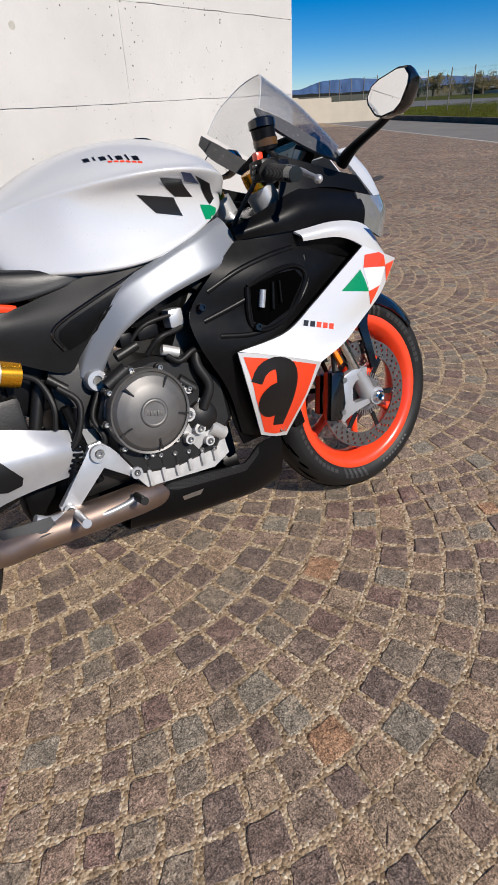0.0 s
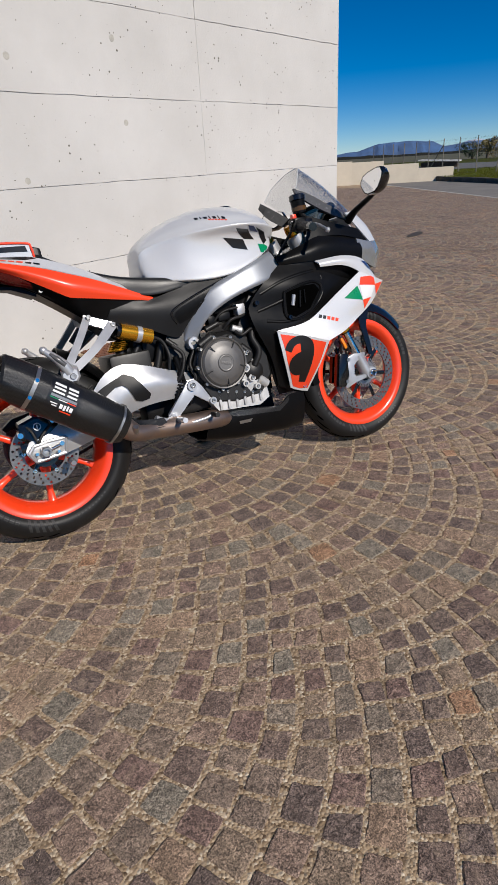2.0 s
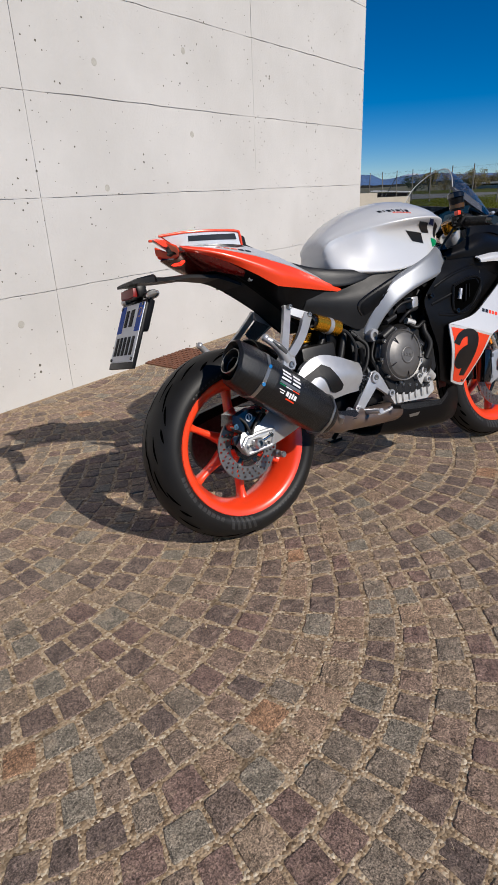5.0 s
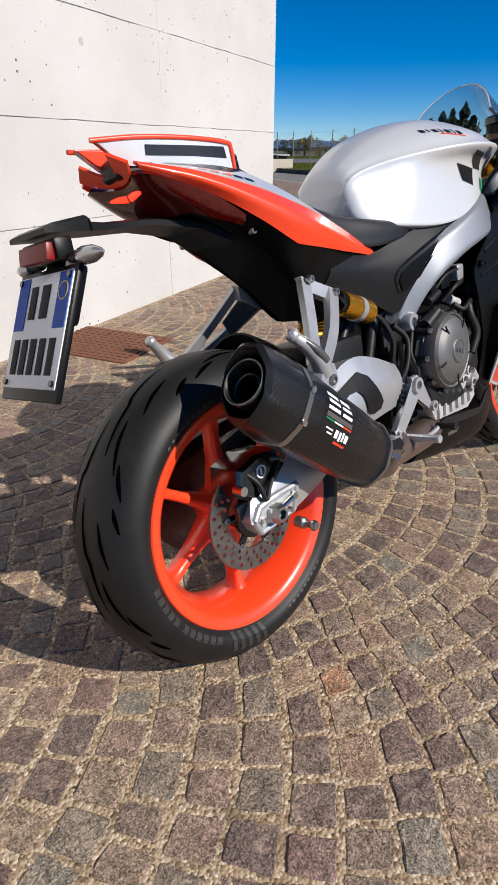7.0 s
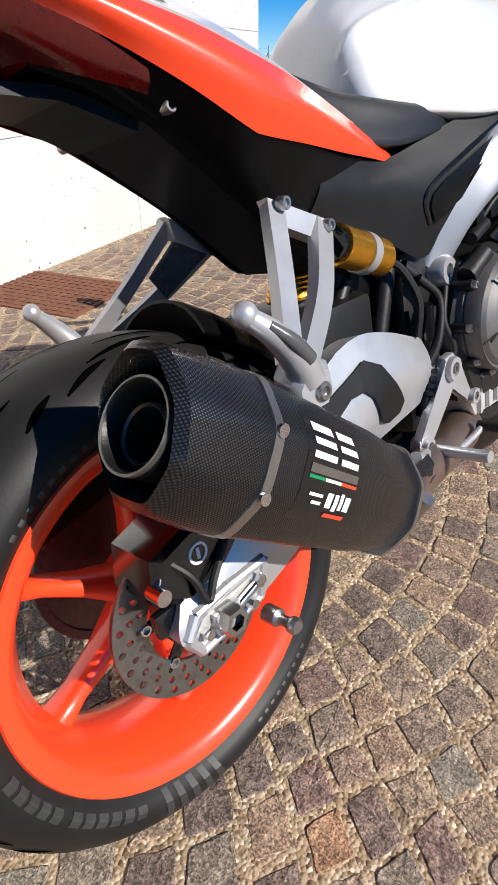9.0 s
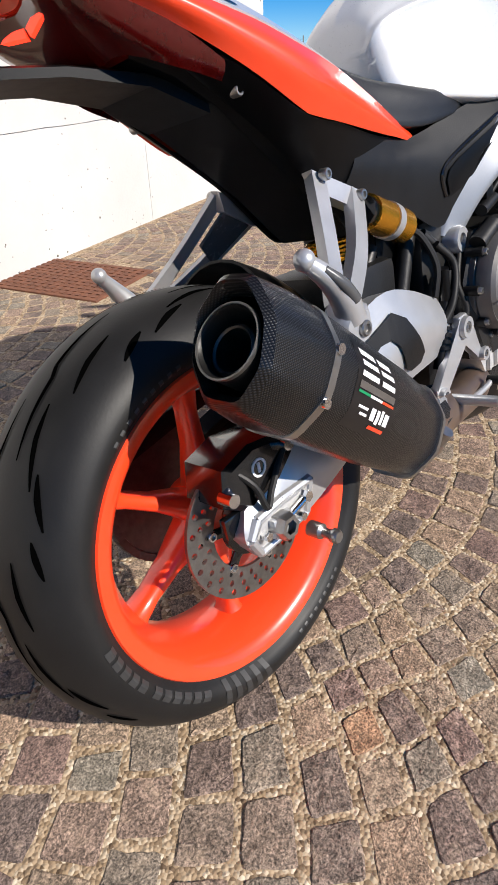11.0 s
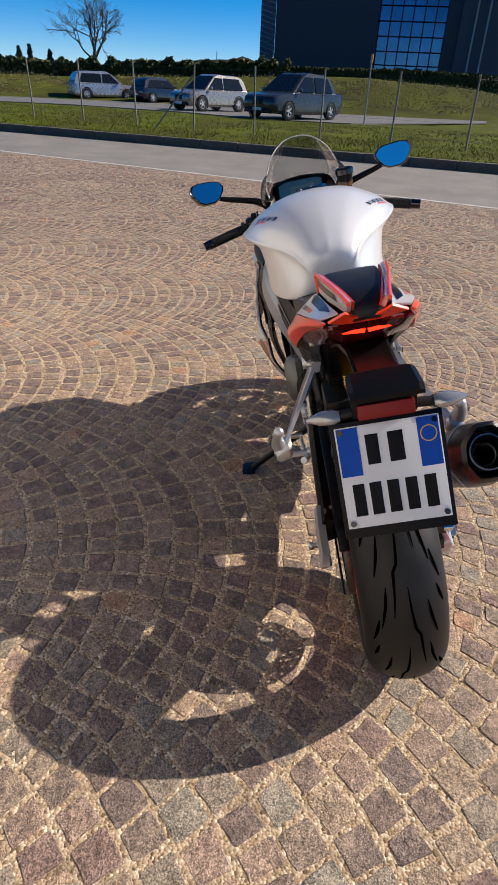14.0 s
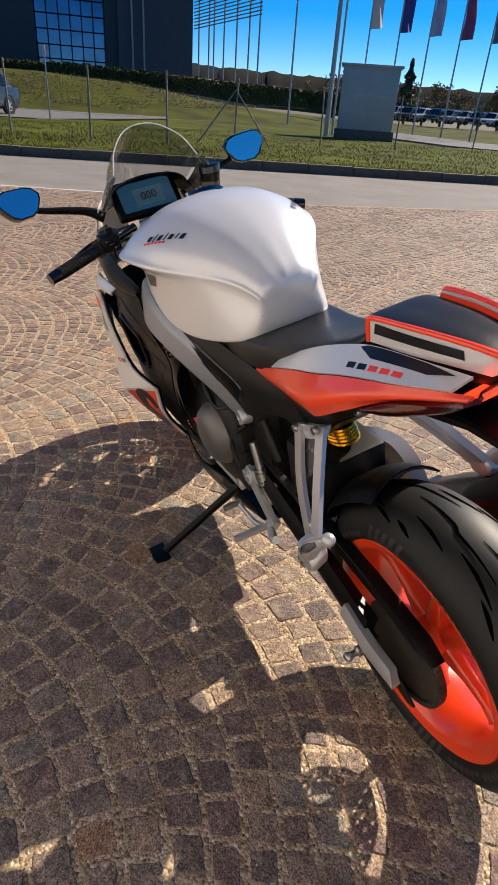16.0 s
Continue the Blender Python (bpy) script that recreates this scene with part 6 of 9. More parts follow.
for s in (-1, 1):
    bm = bmesh.new()
    tube(bm, [(-0.060, s * 0.004, 0.909), (-0.066, s * 0.040, 0.914), (-0.069, s * 0.072, 0.917)], [0.0105, 0.0100, 0.0070], 8, 4)
    part("light_strip", bm, led, lens, "lit red light strip")
# undertail
rows = [(0.47, 0.080, 0.66, 0.74), (0.37, 0.076, 0.634, 0.75), (0.325, 0.074, 0.630, 0.765), (0.300, 0.074, 0.652, 0.775), (0.235, 0.076, 0.716, 0.80), (0.17, 0.080, 0.768, 0.825), (0.106, 0.084, 0.818, 0.850), (0.05, 0.084, 0.850, 0.880), (0.0, 0.078, 0.868, 0.895)]
rings = []
for x, w, hb, ht in rows:
    pts = [(0, hb), (w * 0.8, hb), (w, hb + 0.02), (w * 1.02, ht - 0.01), (w * 0.9, ht), (0, ht)]
    half = [Vector((x, -a, b)) for a, b in pts]
    rings.append(half + [Vector((p.x, -p.y, p.z)) for p in half[-2:0:-1]])
bm = bmesh.new()
loft(bm, rings)
under = part("undertail", bm, PLASTIC, bike, "black plastic undertail", sharp=30)
for s in (-1, 1):
    for p in ((0.215, 0.100, 0.768), (0.110, 0.100, 0.826), (0.300, 0.092, 0.690)):
        bolt(under, p, 0.007, s, STEEL)
# plate carrier
bm = bmesh.new()
rings = []
for x, w, h, t in ((0.10, 0.062, 0.824, 0.012), (0.03, 0.052, 0.852, 0.008), (-0.06, 0.042, 0.864, 0.006), (-0.150, 0.040, 0.864, 0.006), (-0.176, 0.042, 0.866, 0.007), (-0.182, 0.054, 0.868, 0.011), (-0.190, 0.060, 0.869, 0.012), (-0.245, 0.062, 0.867, 0.007), (-0.262, 0.060, 0.864, 0.004)):
    rings.append([Vector((x, -w, h - t)), Vector((x, -w, h + t * 0.5)), Vector((x, -w * 0.86, h + t)), Vector((x, w * 0.86, h + t)), Vector((x, w, h + t * 0.5)), Vector((x, w, h - t))])
loft(bm, rings)
arm = part("plate_carrier", bm, PLASTIC, bike, "long black number plate carrier", sharp=14)
PM = Matrix.Translation((-0.282, 0.005, 0.728)) @ pose(0, 0, 0, 0, 26.5, 0)
bm = bmesh.new()
box(bm, (0.006, 0, -0.005), (0.010, 0.192, 0.204), PM, 0.003)
box(bm, (0.03, 0, 0.07), (0.05, 0.05, 0.10), PM, 0.01)
holder = part("plate_holder", bm, PLASTIC, arm, "black number plate frame")
bm = bmesh.new()
box(bm, (0.0005, 0, 0), (0.003, 0.177, 0.177), PM, 0.001)
plate = part("number_plate", bm, PLATE_WHITE, arm, "white number plate with blue side bands")
for y0, y1 in ((0.050, 0.086), (-0.086, -0.050)):
    bm = bmesh.new()
    box(bm, (-0.0016, (y0 + y1) / 2, 0.0445), (0.001, y1 - y0, 0.084), PM)
    part("plate_band", bm, BLUE_PLATE, plate)
bm = bmesh.new()
revolve(bm, [(0.0125, -0.0004), (0.0142, -0.0004), (0.0142, 0.0004), (0.0125, 0.0004)], PM @ Matrix.Translation((-0.0024, -0.068, 0.058)) @ pose(0, 0, 0, 0, 0, 90), 32, True)
part("plate_ring", bm, material("plate_yellow", (0.62, 0.38, 0.03), 0.5, vary=0.1), plate, "thin yellow ring on the blue band")
for cy, cz, w, h in ((0.028, 0.045, 0.022, 0.052), (-0.012, 0.045, 0.026, 0.052), (0.062, -0.04, 0.020, 0.056), (0.033, -0.04, 0.020, 0.056), (0.003, -0.04, 0.020, 0.056), (-0.028, -0.04, 0.020, 0.056), (-0.060, -0.04, 0.020, 0.056)):
    bm = bmesh.new()
    box(bm, (-0.0018, cy, cz), (0.0012, w, h), PM, 0.0004)
    part("plate_bar", bm, PLATE_BLACK, plate, "plain dark bar")
for y in (-0.08, 0.08):
    for z in (-0.08, 0.08):
        bm = bmesh.new()
        p = PM @ Vector((-0.001, y, z))
        rod(bm, p, p + PM.to_3x3() @ Vector((-0.004, 0, 0)), 0.005, seg=12)
        part("plate_screw", bm, GLOSS_BLACK, plate)
bm = bmesh.new()
box(bm, (0, 0, 0), (0.014, 0.095, 0.026), Matrix.Translation((-0.252, 0.004, 0.837)) @ pose(0, 0, 0, 0, 12, 0), 0.003)
part("rear_reflector", bm, material("red_reflector", (0.20, 0.006, 0.005), 0.4, vary=0.15, scale=200, spec=0.3), arm, "red rear reflector")
bm = bmesh.new()
box(bm, (-0.232, 0.004, 0.838), (0.030, 0.110, 0.034), bevel=0.006)
part("reflector_housing", bm, PLASTIC, arm)
for s in (-1, 1):
    bm = bmesh.new()
    tube(bm, [(-0.225, s * 0.05, 0.825), (-0.225, s * 0.085, 0.822)], 0.009, 10, 1)
    stem = part("indicator_stem", bm, RUBBER, arm)
    bm = bmesh.new()
    rings = []
    for y, r in ((0.080, 0.010), (0.090, 0.0135), (0.108, 0.0125), (0.126, 0.0075), (0.138, 0.002)):
        rings.append([Vector((-0.225 + 1.3 * r * math.cos(a), s * y, 0.822 + r * math.sin(a))) for a in np.linspace(0, 2 * math.pi, 14, endpoint=False)])
    loft(bm, rings)
    part("indicator", bm, CLEAR_LENS, arm, "clear indicator lamp")

# -- swingarm, chain, shock --
sw = empty("swingarm")
sw.parent = bike
tagged(sw, "asymmetric alloy swingarm with black left arm")
bm = bmesh.new()
skin(bm, [on_side(c, -1) for c in ([(0.555, 0.100, 0.470), (0.46, 0.128, 0.502), (0.375, 0.140, 0.534), (0.30, 0.142, 0.550), (0.235, 0.138, 0.528), (0.16, 0.132, 0.455), (0.04, 0.138, 0.400), (-0.045, 0.140, 0.370)], [(0.56, 0.115, 0.430), (0.46, 0.148, 0.455), (0.375, 0.158, 0.465), (0.30, 0.158, 0.455), (0.24, 0.152, 0.415), (0.15, 0.146, 0.372), (0.04, 0.150, 0.350), (-0.062, 0.150, 0.338)],
                                   [(0.555, 0.100, 0.385), (0.46, 0.130, 0.395), (0.375, 0.140, 0.396), (0.31, 0.138, 0.386), (0.25, 0.135, 0.362), (0.16, 0.134, 0.328), (0.06, 0.140, 0.306), (-0.040, 0.142, 0.298)])], 30, 10, 0.032)
arm_r = part("swingarm_right", bm, ALLOY, sw, "silver alloy right swingarm", sharp=50)
at_ = tree_of(arm_r)
decal("arm_cover", at_, [(0.150, 0.446), (0.225, 0.490), (0.298, 0.520), (0.330, 0.503), (0.378, 0.436), (0.372, 0.420), (0.343, 0.416), (0.322, 0.424), (0.300, 0.470), (0.286, 0.482), (0.262, 0.480), (0.222, 0.455), (0.19, 0.43)], -1, TEXTURED, arm_r, "textured black swingarm cover", 0.004)
decal("axle_pocket", at_, [(0.060, 0.352), (0.010, 0.350), (-0.030, 0.346), (-0.044, 0.332), (-0.030, 0.312), (0.050, 0.316)], -1, CAST, arm_r, "", 0.001)
rim_line = []
for x, h in [(0.069, 0.360), (0.010, 0.360), (-0.036, 0.354), (-0.054, 0.334), (-0.036, 0.303), (0.060, 0.310), (0.069, 0.360)]:
    hit = at_.ray_cast(Vector((x, -0.6, h)), Vector((0, 1, 0)))
    rim_line.append(hit[0] if hit[0] is not None else Vector((x, -0.150, h)))
bm = bmesh.new()
for p, q in zip(rim_line, rim_line[1:]):
    rod(bm, p, q, 0.0065, seg=8)
tagged(part("axle_plate_rim", bm, ALLOY, arm_r, "bright raised rim round the axle slot"), kind="stuff")
for x, h, r in ((0.050, 0.345, 0.008), (0.035, 0.322, 0.006), (-0.032, 0.330, 0.006)):
    bm = bmesh.new()
    rod(bm, (x, -0.145, h), (x, -0.162, h), r, seg=6)
    part("adjuster_nut", bm, CHROME, arm_r)
bm = bmesh.new()
box(bm, (-0.002, -0.155, 0.331), (0.036, 0.012, 0.028), None, 0.003)
part("chain_adjuster", bm, ALLOY, arm_r)
bm = bmesh.new()
revolve(bm, [(0.010, -0.020), (0.016, -0.020), (0.019, -0.014), (0.019, 0.01)], Matrix.Translation((-0.003, -0.153, 0.331)), 6)
part("axle_nut", bm, STEEL, arm_r)
bm = bmesh.new()
rod(bm, (0.015, -0.157, 0.335), (0.058, -0.156, 0.345), 0.0055, seg=10)
part("adjuster_screw", bm, CHROME, arm_r)
for s in (-1, 1):
    bm = bmesh.new()
    revolve(bm, [(0.0002, s * 0.040), (0.008, s * 0.040), (0.0105, s * 0.036), (0.0105, s * 0.030), (0.007, s * 0.025), (0.007, s * 0.014), (0.0115, s * 0.010), (0.0115, s * 0.0), (0.0115, -s * 0.01)], Matrix.Translation((0.067, s * 0.148, 0.278)), 20)
    part("stand_bobbin", bm, STEEL, sw)
bm = bmesh.new()
skin(bm, [on_side(c, 1) for c in ([(0.555, 0.105, 0.455), (0.42, 0.125, 0.452), (0.28, 0.130, 0.425), (0.14, 0.132, 0.388), (0.06, 0.135, 0.368)], [(0.56, 0.120, 0.42), (0.42, 0.142, 0.415), (0.28, 0.146, 0.388), (0.14, 0.148, 0.350), (0.06, 0.150, 0.330)], [(0.555, 0.105, 0.385), (0.42, 0.125, 0.372), (0.28, 0.130, 0.345), (0.14, 0.134, 0.310), (0.06, 0.138, 0.292)])], 22, 8, 0.03)
part("swingarm_left", bm, PLASTIC, sw, "black left swingarm", sharp=50)
bm = bmesh.new()
skin(bm, [on_side(c, 1) for c in ([(0.118, 0.150, 0.372), (0.04, 0.154, 0.350), (-0.030, 0.152, 0.334)], [(0.120, 0.160, 0.345), (0.04, 0.163, 0.322), (-0.048, 0.160, 0.306)], [(0.116, 0.152, 0.318), (0.04, 0.155, 0.296), (-0.030, 0.152, 0.284)])], 12, 8, 0.02)
part("swingarm_left_end", bm, ALLOY, sw, "silver axle end of the left arm", sharp=50)
# rear caliper
rc = empty("rear_caliper")
rc.parent = bike
tagged(rc, "black rear brake caliper above the disc")
bm = bmesh.new()
rings = []
for l, k in ((-0.142, 0.82), (-0.134, 1.0), (-0.066, 1.0), (-0.058, 0.85)):
    pts = [(-0.072, 0.385), (-0.062, 0.432), (-0.015, 0.446), (0.045, 0.438), (0.062, 0.405), (0.028, 0.378), (-0.035, 0.362)]
    rings.append([Vector((-0.008 + (x + 0.008) * k, l, 0.408 + (h - 0.408) * k)) for x, h in pts])
loft(bm, rings)
part("caliper_body", bm, GLOSS_BLACK, rc)
bm = bmesh.new()
revolve(bm, [(0.0095, -0.0012), (0.0125, -0.0012), (0.0125, 0.0012), (0.0095, 0.0012)], Matrix.Translation((-0.010, -0.1425, 0.414)), 24, True)
box(bm, (-0.010, -0.1425, 0.414), (0.004, 0.0024, 0.013))
part("caliper_mark", bm, FILM_WHITE, rc)
for x, h in ((-0.066, 0.398), (0.04, 0.425)):
    bm = bmesh.new()
    rod(bm, (x, -0.13, h), (x, -0.152, h), 0.009, seg=12)
    part("slide_pin", bm, CHROME, rc)
bm = bmesh.new()
box(bm, (-0.03, -0.125, 0.352), (0.085, 0.012, 0.03), bevel=0.004)
part("caliper_bracket", bm, GLOSS_BLACK, rc)
bm = bmesh.new()
tube(bm, [(-0.05, -0.13, 0.43), (-0.03, -0.15, 0.40), (-0.02, -0.155, 0.365), (0.0, -0.15, 0.385), (0.06, -0.135, 0.43), (0.2, -0.1, 0.5)], 0.0045, 8)
part("brake_line", bm, RUBBER, rc)
# sprocket and chain on the left
drive = empty("chain_drive")
drive.parent = bike
tagged(drive, "roller chain on a steel rear sprocket")
bm = bmesh.new()
prof = []
teeth = 43
pts = []
for k in range(teeth * 2):
    a = math.pi * k / teeth
    r = 0.108 if k % 2 else 0.101
    pts.append((r * math.cos(a), 0.315 + r * math.sin(a)))
prism(bm, pts, 0.092, 0.098)
part("rear_sprocket", bm, CHAIN, drive)
link = bmesh.new()
box(link, (0, 0, 0), (0.020, 0.018, 0.013), bevel=0.003)
first_link = part("chain_link", link, CHAIN, drive)
path = []
for f in np.linspace(0, 1, 34):
    path.append((0.60 + (0.0 - 0.60) * f, 0.462 + (0.421 - 0.462) * f))
for a in np.linspace(90, 270, 24)[1:-1]:
    path.append((0.106 * math.cos(radians(a)), 0.315 + 0.106 * math.sin(radians(a))))
for f in np.linspace(0, 1, 34):
    path.append((0.60 * f, 0.209 + (0.378 - 0.209) * f))
for k, (x, h) in enumerate(path):
    x2, h2 = path[min(k + 1, len(path) - 1)] if k + 1 < len(path) else (2 * x - path[k - 1][0], 2 * h - path[k - 1][1])
    ob = first_link if k == 0 else new("chain_link", first_link.data)
    ob.parent = drive
    ob.matrix_basis = Matrix.Translation((x, 0.096, h)) @ pose(0, 0, 0, 0, -math.degrees(math.atan2(h2 - h, x2 - x)), 0)
bm = bmesh.new()
prism(bm, [(0.36, 0.478), (0.10, 0.452), (-0.06, 0.428), (-0.10, 0.40), (-0.09, 0.385), (0.05, 0.415), (0.34, 0.452)], 0.084, 0.112, bevel=0.004)
cg = part("chain_guard", bm, PLASTIC, drive, "black chain guard")
bm = bmesh.new()
prism(bm, [(0.13, 0.30), (-0.02, 0.255), (-0.06, 0.215), (-0.04, 0.205), (0.02, 0.225), (0.14, 0.275)], 0.112, 0.118, bevel=0.002)
part("chain_fin", bm, PLASTIC, drive)
# hugger
bm = bmesh.new()
rows = []
for a in np.linspace(8, 69, 22):
    r = 0.338 + 0.016 * max(0, (a - 20) / 58)
    row = []
    for f in np.linspace(-1, 1, 9):
        rr = r - 0.035 * abs(f) ** 2.4
        w = 0.092 - 0.012 * max(0, (a - 40) / 29)
        row.append(Vector((rr * math.cos(radians(a)), w * f, 0.315 + rr * math.sin(radians(a)))))
    rows.append(row)
skin(bm, rows, 8, 26, 0.004)
part("rear_hugger", bm, PLASTIC, bike, "black rear tyre hugger", sharp=60)
# shock
shock = empty("rear_shock")
shock.parent = bike
tagged(shock, "gold rear shock absorber with reservoir")
bm = bmesh.new()
rod(bm, (0.330, -0.105, 0.660), (0.440, -0.095, 0.622), 0.0265, seg=28)
rsv = part("reservoir", bm, GOLD, shock)
bm = bmesh.new()
rod(bm, (0.318, -0.106, 0.664), (0.331, -0.105, 0.6598), 0.0225, seg=24)
part("reservoir_end", bm, GLOSS_BLACK, rsv)
bm = bmesh.new()
rod(bm, (0.385, -0.100, 0.641), (0.402, -0.0985, 0.635), 0.0285, seg=28)
part("reservoir_strap", bm, ALLOY, rsv)
bm = bmesh.new()
tube(bm, [(0.335 + 0.03 * (k / 60) + 0.032 * math.cos(k * 0.75), -0.012 + 0.032 * math.sin(k * 0.75), 0.592 + 0.045 * (k / 60)) for k in range(41)], 0.006, 8, 2)
part("spring", bm, GOLD, shock, "gold coil spring")
bm = bmesh.new()
rod(bm, (0.32, -0.012, 0.49), (0.375, -0.012, 0.69), 0.02, seg=20)
part("damper_body", bm, ENGINE, shock)
bm = bmesh.new()
tube(bm, [(0.44, -0.095, 0.622), (0.47, -0.11, 0.60), (0.48, -0.13, 0.55), (0.47, -0.13, 0.50)], 0.006, 8)
part("shock_hose", bm, RUBBER, shock)
# linkage clutter between shock and engine
for a, b, r, mat in (((0.36, -0.06, 0.545), (0.40, -0.06, 0.60), 0.012, ENGINE), ((0.44, -0.08, 0.50), (0.48, -0.08, 0.60), 0.014, ENGINE), ((0.49, -0.10, 0.60), (0.52, -0.11, 0.57), 0.010, ENGINE), ((0.46, 0.09, 0.50), (0.50, 0.10, 0.60), 0.014, ENGINE), ((0.53, -0.12, 0.36), (0.50, -0.13, 0.54), 0.010, PLASTIC)):
    bm = bmesh.new()
    rod(bm, a, b, r)
    part("bracket", bm, mat, bike)

# -- exhaust --
exh = empty("exhaust")
exh.parent = bike
tagged(exh, "carbon fibre silencer with heat-tinted link pipe")
P0, P1 = Vector((-0.084, -0.2205, 0.600)), Vector((0.250, -0.197, 0.352))
EXD = (P1 - P0).normalized()
EXU = Vector((0, 1, 0)).cross(EXD).normalized()
if EXU.z < 0:
    EXU = -EXU
EXS = EXD.cross(EXU).normalized()
EXM = Matrix((EXD, EXS, EXU)).transposed().to_4x4()
EXM.translation = P0


def ex_ring(a, w, h, cut=0.0):
    """A six-sided ring with rounded corners across the silencer."""
    pts = [(0.40, 1.0), (0.99, 0.40), (1.0, -0.36), (0.50, -1.0), (-0.50, -1.0), (-1.0, -0.36), (-0.99, 0.40), (-0.40, 1.0)]
    for k in (0.13, 0.2):
        pts = [q for (ay, az), (by, bz) in zip(pts, pts[1:] + pts[:1]) for q in ((ay * (1 - k) + by * k, az * (1 - k) + bz * k), (ay * k + by * (1 - k), az * k + bz * (1 - k)))]
    return [EXM @ Vector((a + cut * h * z, w * 1.06 * y, h * 1.04 * z)) for y, z in pts]


LEN = (P1 - P0).length
bm = bmesh.new()
loft(bm, [ex_ring(0.092, 0.056, 0.066), ex_ring(0.10, 0.0575, 0.0675), ex_ring(LEN * 0.7, 0.057, 0.066), ex_ring(LEN - 0.02, 0.053, 0.060), ex_ring(LEN, 0.044, 0.050)])
can = part("silencer_body", bm, CARBON, exh, "black carbon fibre silencer body", sharp=40)
bm = bmesh.new()
loft(bm, [ex_ring(0.014, 0.036, 0.044, cut=-0.25), ex_ring(-0.004, 0.042, 0.052, cut=-0.25), ex_ring(0.004, 0.050, 0.060, cut=-0.25), ex_ring(0.05, 0.055, 0.066, cut=-0.12), ex_ring(0.088, 0.0565, 0.067)], close=False)
endcap = part("end_cap", bm, CARBON, exh, "faceted carbon end cap", sharp=40)
for a, b in ((0.086, 0.098), (LEN - 0.035, LEN - 0.027)):
    bm = bmesh.new()
    k = 1.0 if a < 0.2 else 0.965
    loft(bm, [ex_ring(a, 0.0582 * k, 0.0685 * k), ex_ring(b, 0.0582 * k, 0.0685 * k)])
    band_ = part("clamp_band", bm, STEEL, exh)
for sgn in (-1, 1):
    bm = bmesh.new()
    p = EXM @ Vector((0.092, -0.057 if EXS.y > 0 else 0.057, sgn * 0.028))
    rod(bm, p, p + Vector((0, -0.006, 0)), 0.006, seg=12)
    part("band_rivet", bm, CHROME, exh)
bm = bmesh.new()
q = EXM @ Matrix.Rotation(radians(-90), 4, "Z")
revolve(bm, [(0.036, -0.004), (0.0385, -0.002), (0.0385, 0.05), (0.034, 0.05), (0.034, 0.0)], q @ Matrix.Translation((0, 0.0, 0)), 40, True)
part("outlet_ring", bm, ENGINE, exh, "dark outlet sleeve")
bm = bmesh.new()
revolve(bm, [(0.0365, -0.005), (0.0385, -0.005), (0.0388, -0.001), (0.0362, -0.001)], q, 40, True)
part("outlet_lip", bm, STEEL, exh, "polished outlet lip")
bm = bmesh.new()
revolve(bm, [(0.024, 0.010), (0.0265, 0.012), (0.0265, 0.10), (0.022, 0.10), (0.022, 0.012)], q @ Matrix.Translation((0.004, 0.0, -0.004)), 36, True)
part("outlet_pipe", bm, material("sooty_steel", (0.10, 0.095, 0.09), 0.4, metal=0.9, vary=0.4, scale=60), exh)
# black disc across the outlet, painted for the shade deep inside it
bm = bmesh.new()
revolve(bm, [(0.0002, 0.055), (0.05, 0.055), (0.05, 0.06), (0.0002, 0.06)], q, 30)
part("outlet_shade_disc", bm, RECESS_SHADE, exh)
ct = tree_of(can)


def can_film(name, u0, v0, u1, v1, mat, lift, label=""):
    """A film on the silencer's outer face, in metres along and up it."""
    bm = bmesh.new()
    nu, nv = max(1, int((u1 - u0) / 0.012)), max(1, int((v1 - v0) / 0.008))
    grid = []
    for i in range(nu + 1):
        for k in range(nv + 1):
            u, v = u0 + (u1 - u0) * i / nu, v0 + (v1 - v0) * k / nv
            side = EXS if EXS.y < 0 else -EXS
            start = EXM.translation + EXD * u + EXU * v + side * 0.3
            hit = ct.ray_cast(start, -side)
            grid.append(bm.verts.new((hit[0] if hit[0] is not None else start) + side * lift))
    for i in range(nu):
        for k in range(nv):
            bm.faces.new((grid[i * (nv + 1) + k], grid[(i + 1) * (nv + 1) + k], grid[(i + 1) * (nv + 1) + k + 1], grid[i * (nv + 1) + k + 1]))
    return part(name, bm, mat, can, label)


can_film("maker_plate", 0.135, -0.040, 0.235, 0.054, FILM_BLACK, 0.0006, "black maker's plate with plain marks")
for u0, v0, u1, v1, mat in ((0.146, 0.040, 0.182, 0.047, FILM_WHITE), (0.146, 0.029, 0.182, 0.035, FILM_WHITE), (0.144, 0.017, 0.182, 0.023, FILM_WHITE),
                            (0.190, 0.040, 0.222, 0.047, FILM_WHITE), (0.190, 0.029, 0.222, 0.035, FILM_WHITE), (0.190, 0.017, 0.222, 0.023, FILM_WHITE), (0.143, 0.004, 0.226, 0.012, STEEL), (0.143, -0.001, 0.170, 0.002, PAINT_GREEN), (0.170, -0.001, 0.198, 0.002, FILM_WHITE), (0.198, -0.001, 0.226, 0.002, PAINT_RED),
                            (0.180, -0.024, 0.190, -0.010, FILM_WHITE), (0.193, -0.026, 0.200, -0.010, FILM_WHITE), (0.203, -0.024, 0.209, -0.008, FILM_WHITE), (0.212, -0.024, 0.222, -0.010, FILM_WHITE), (0.186, -0.033, 0.222, -0.029, PAINT_RED), (0.150, -0.016, 0.172, -0.013, FILM_WHITE), (0.156, -0.023, 0.172, -0.020, FILM_WHITE)):
    can_film("plate_mark", u0, v0, u1, v1, mat, 0.0014)
bm = bmesh.new()
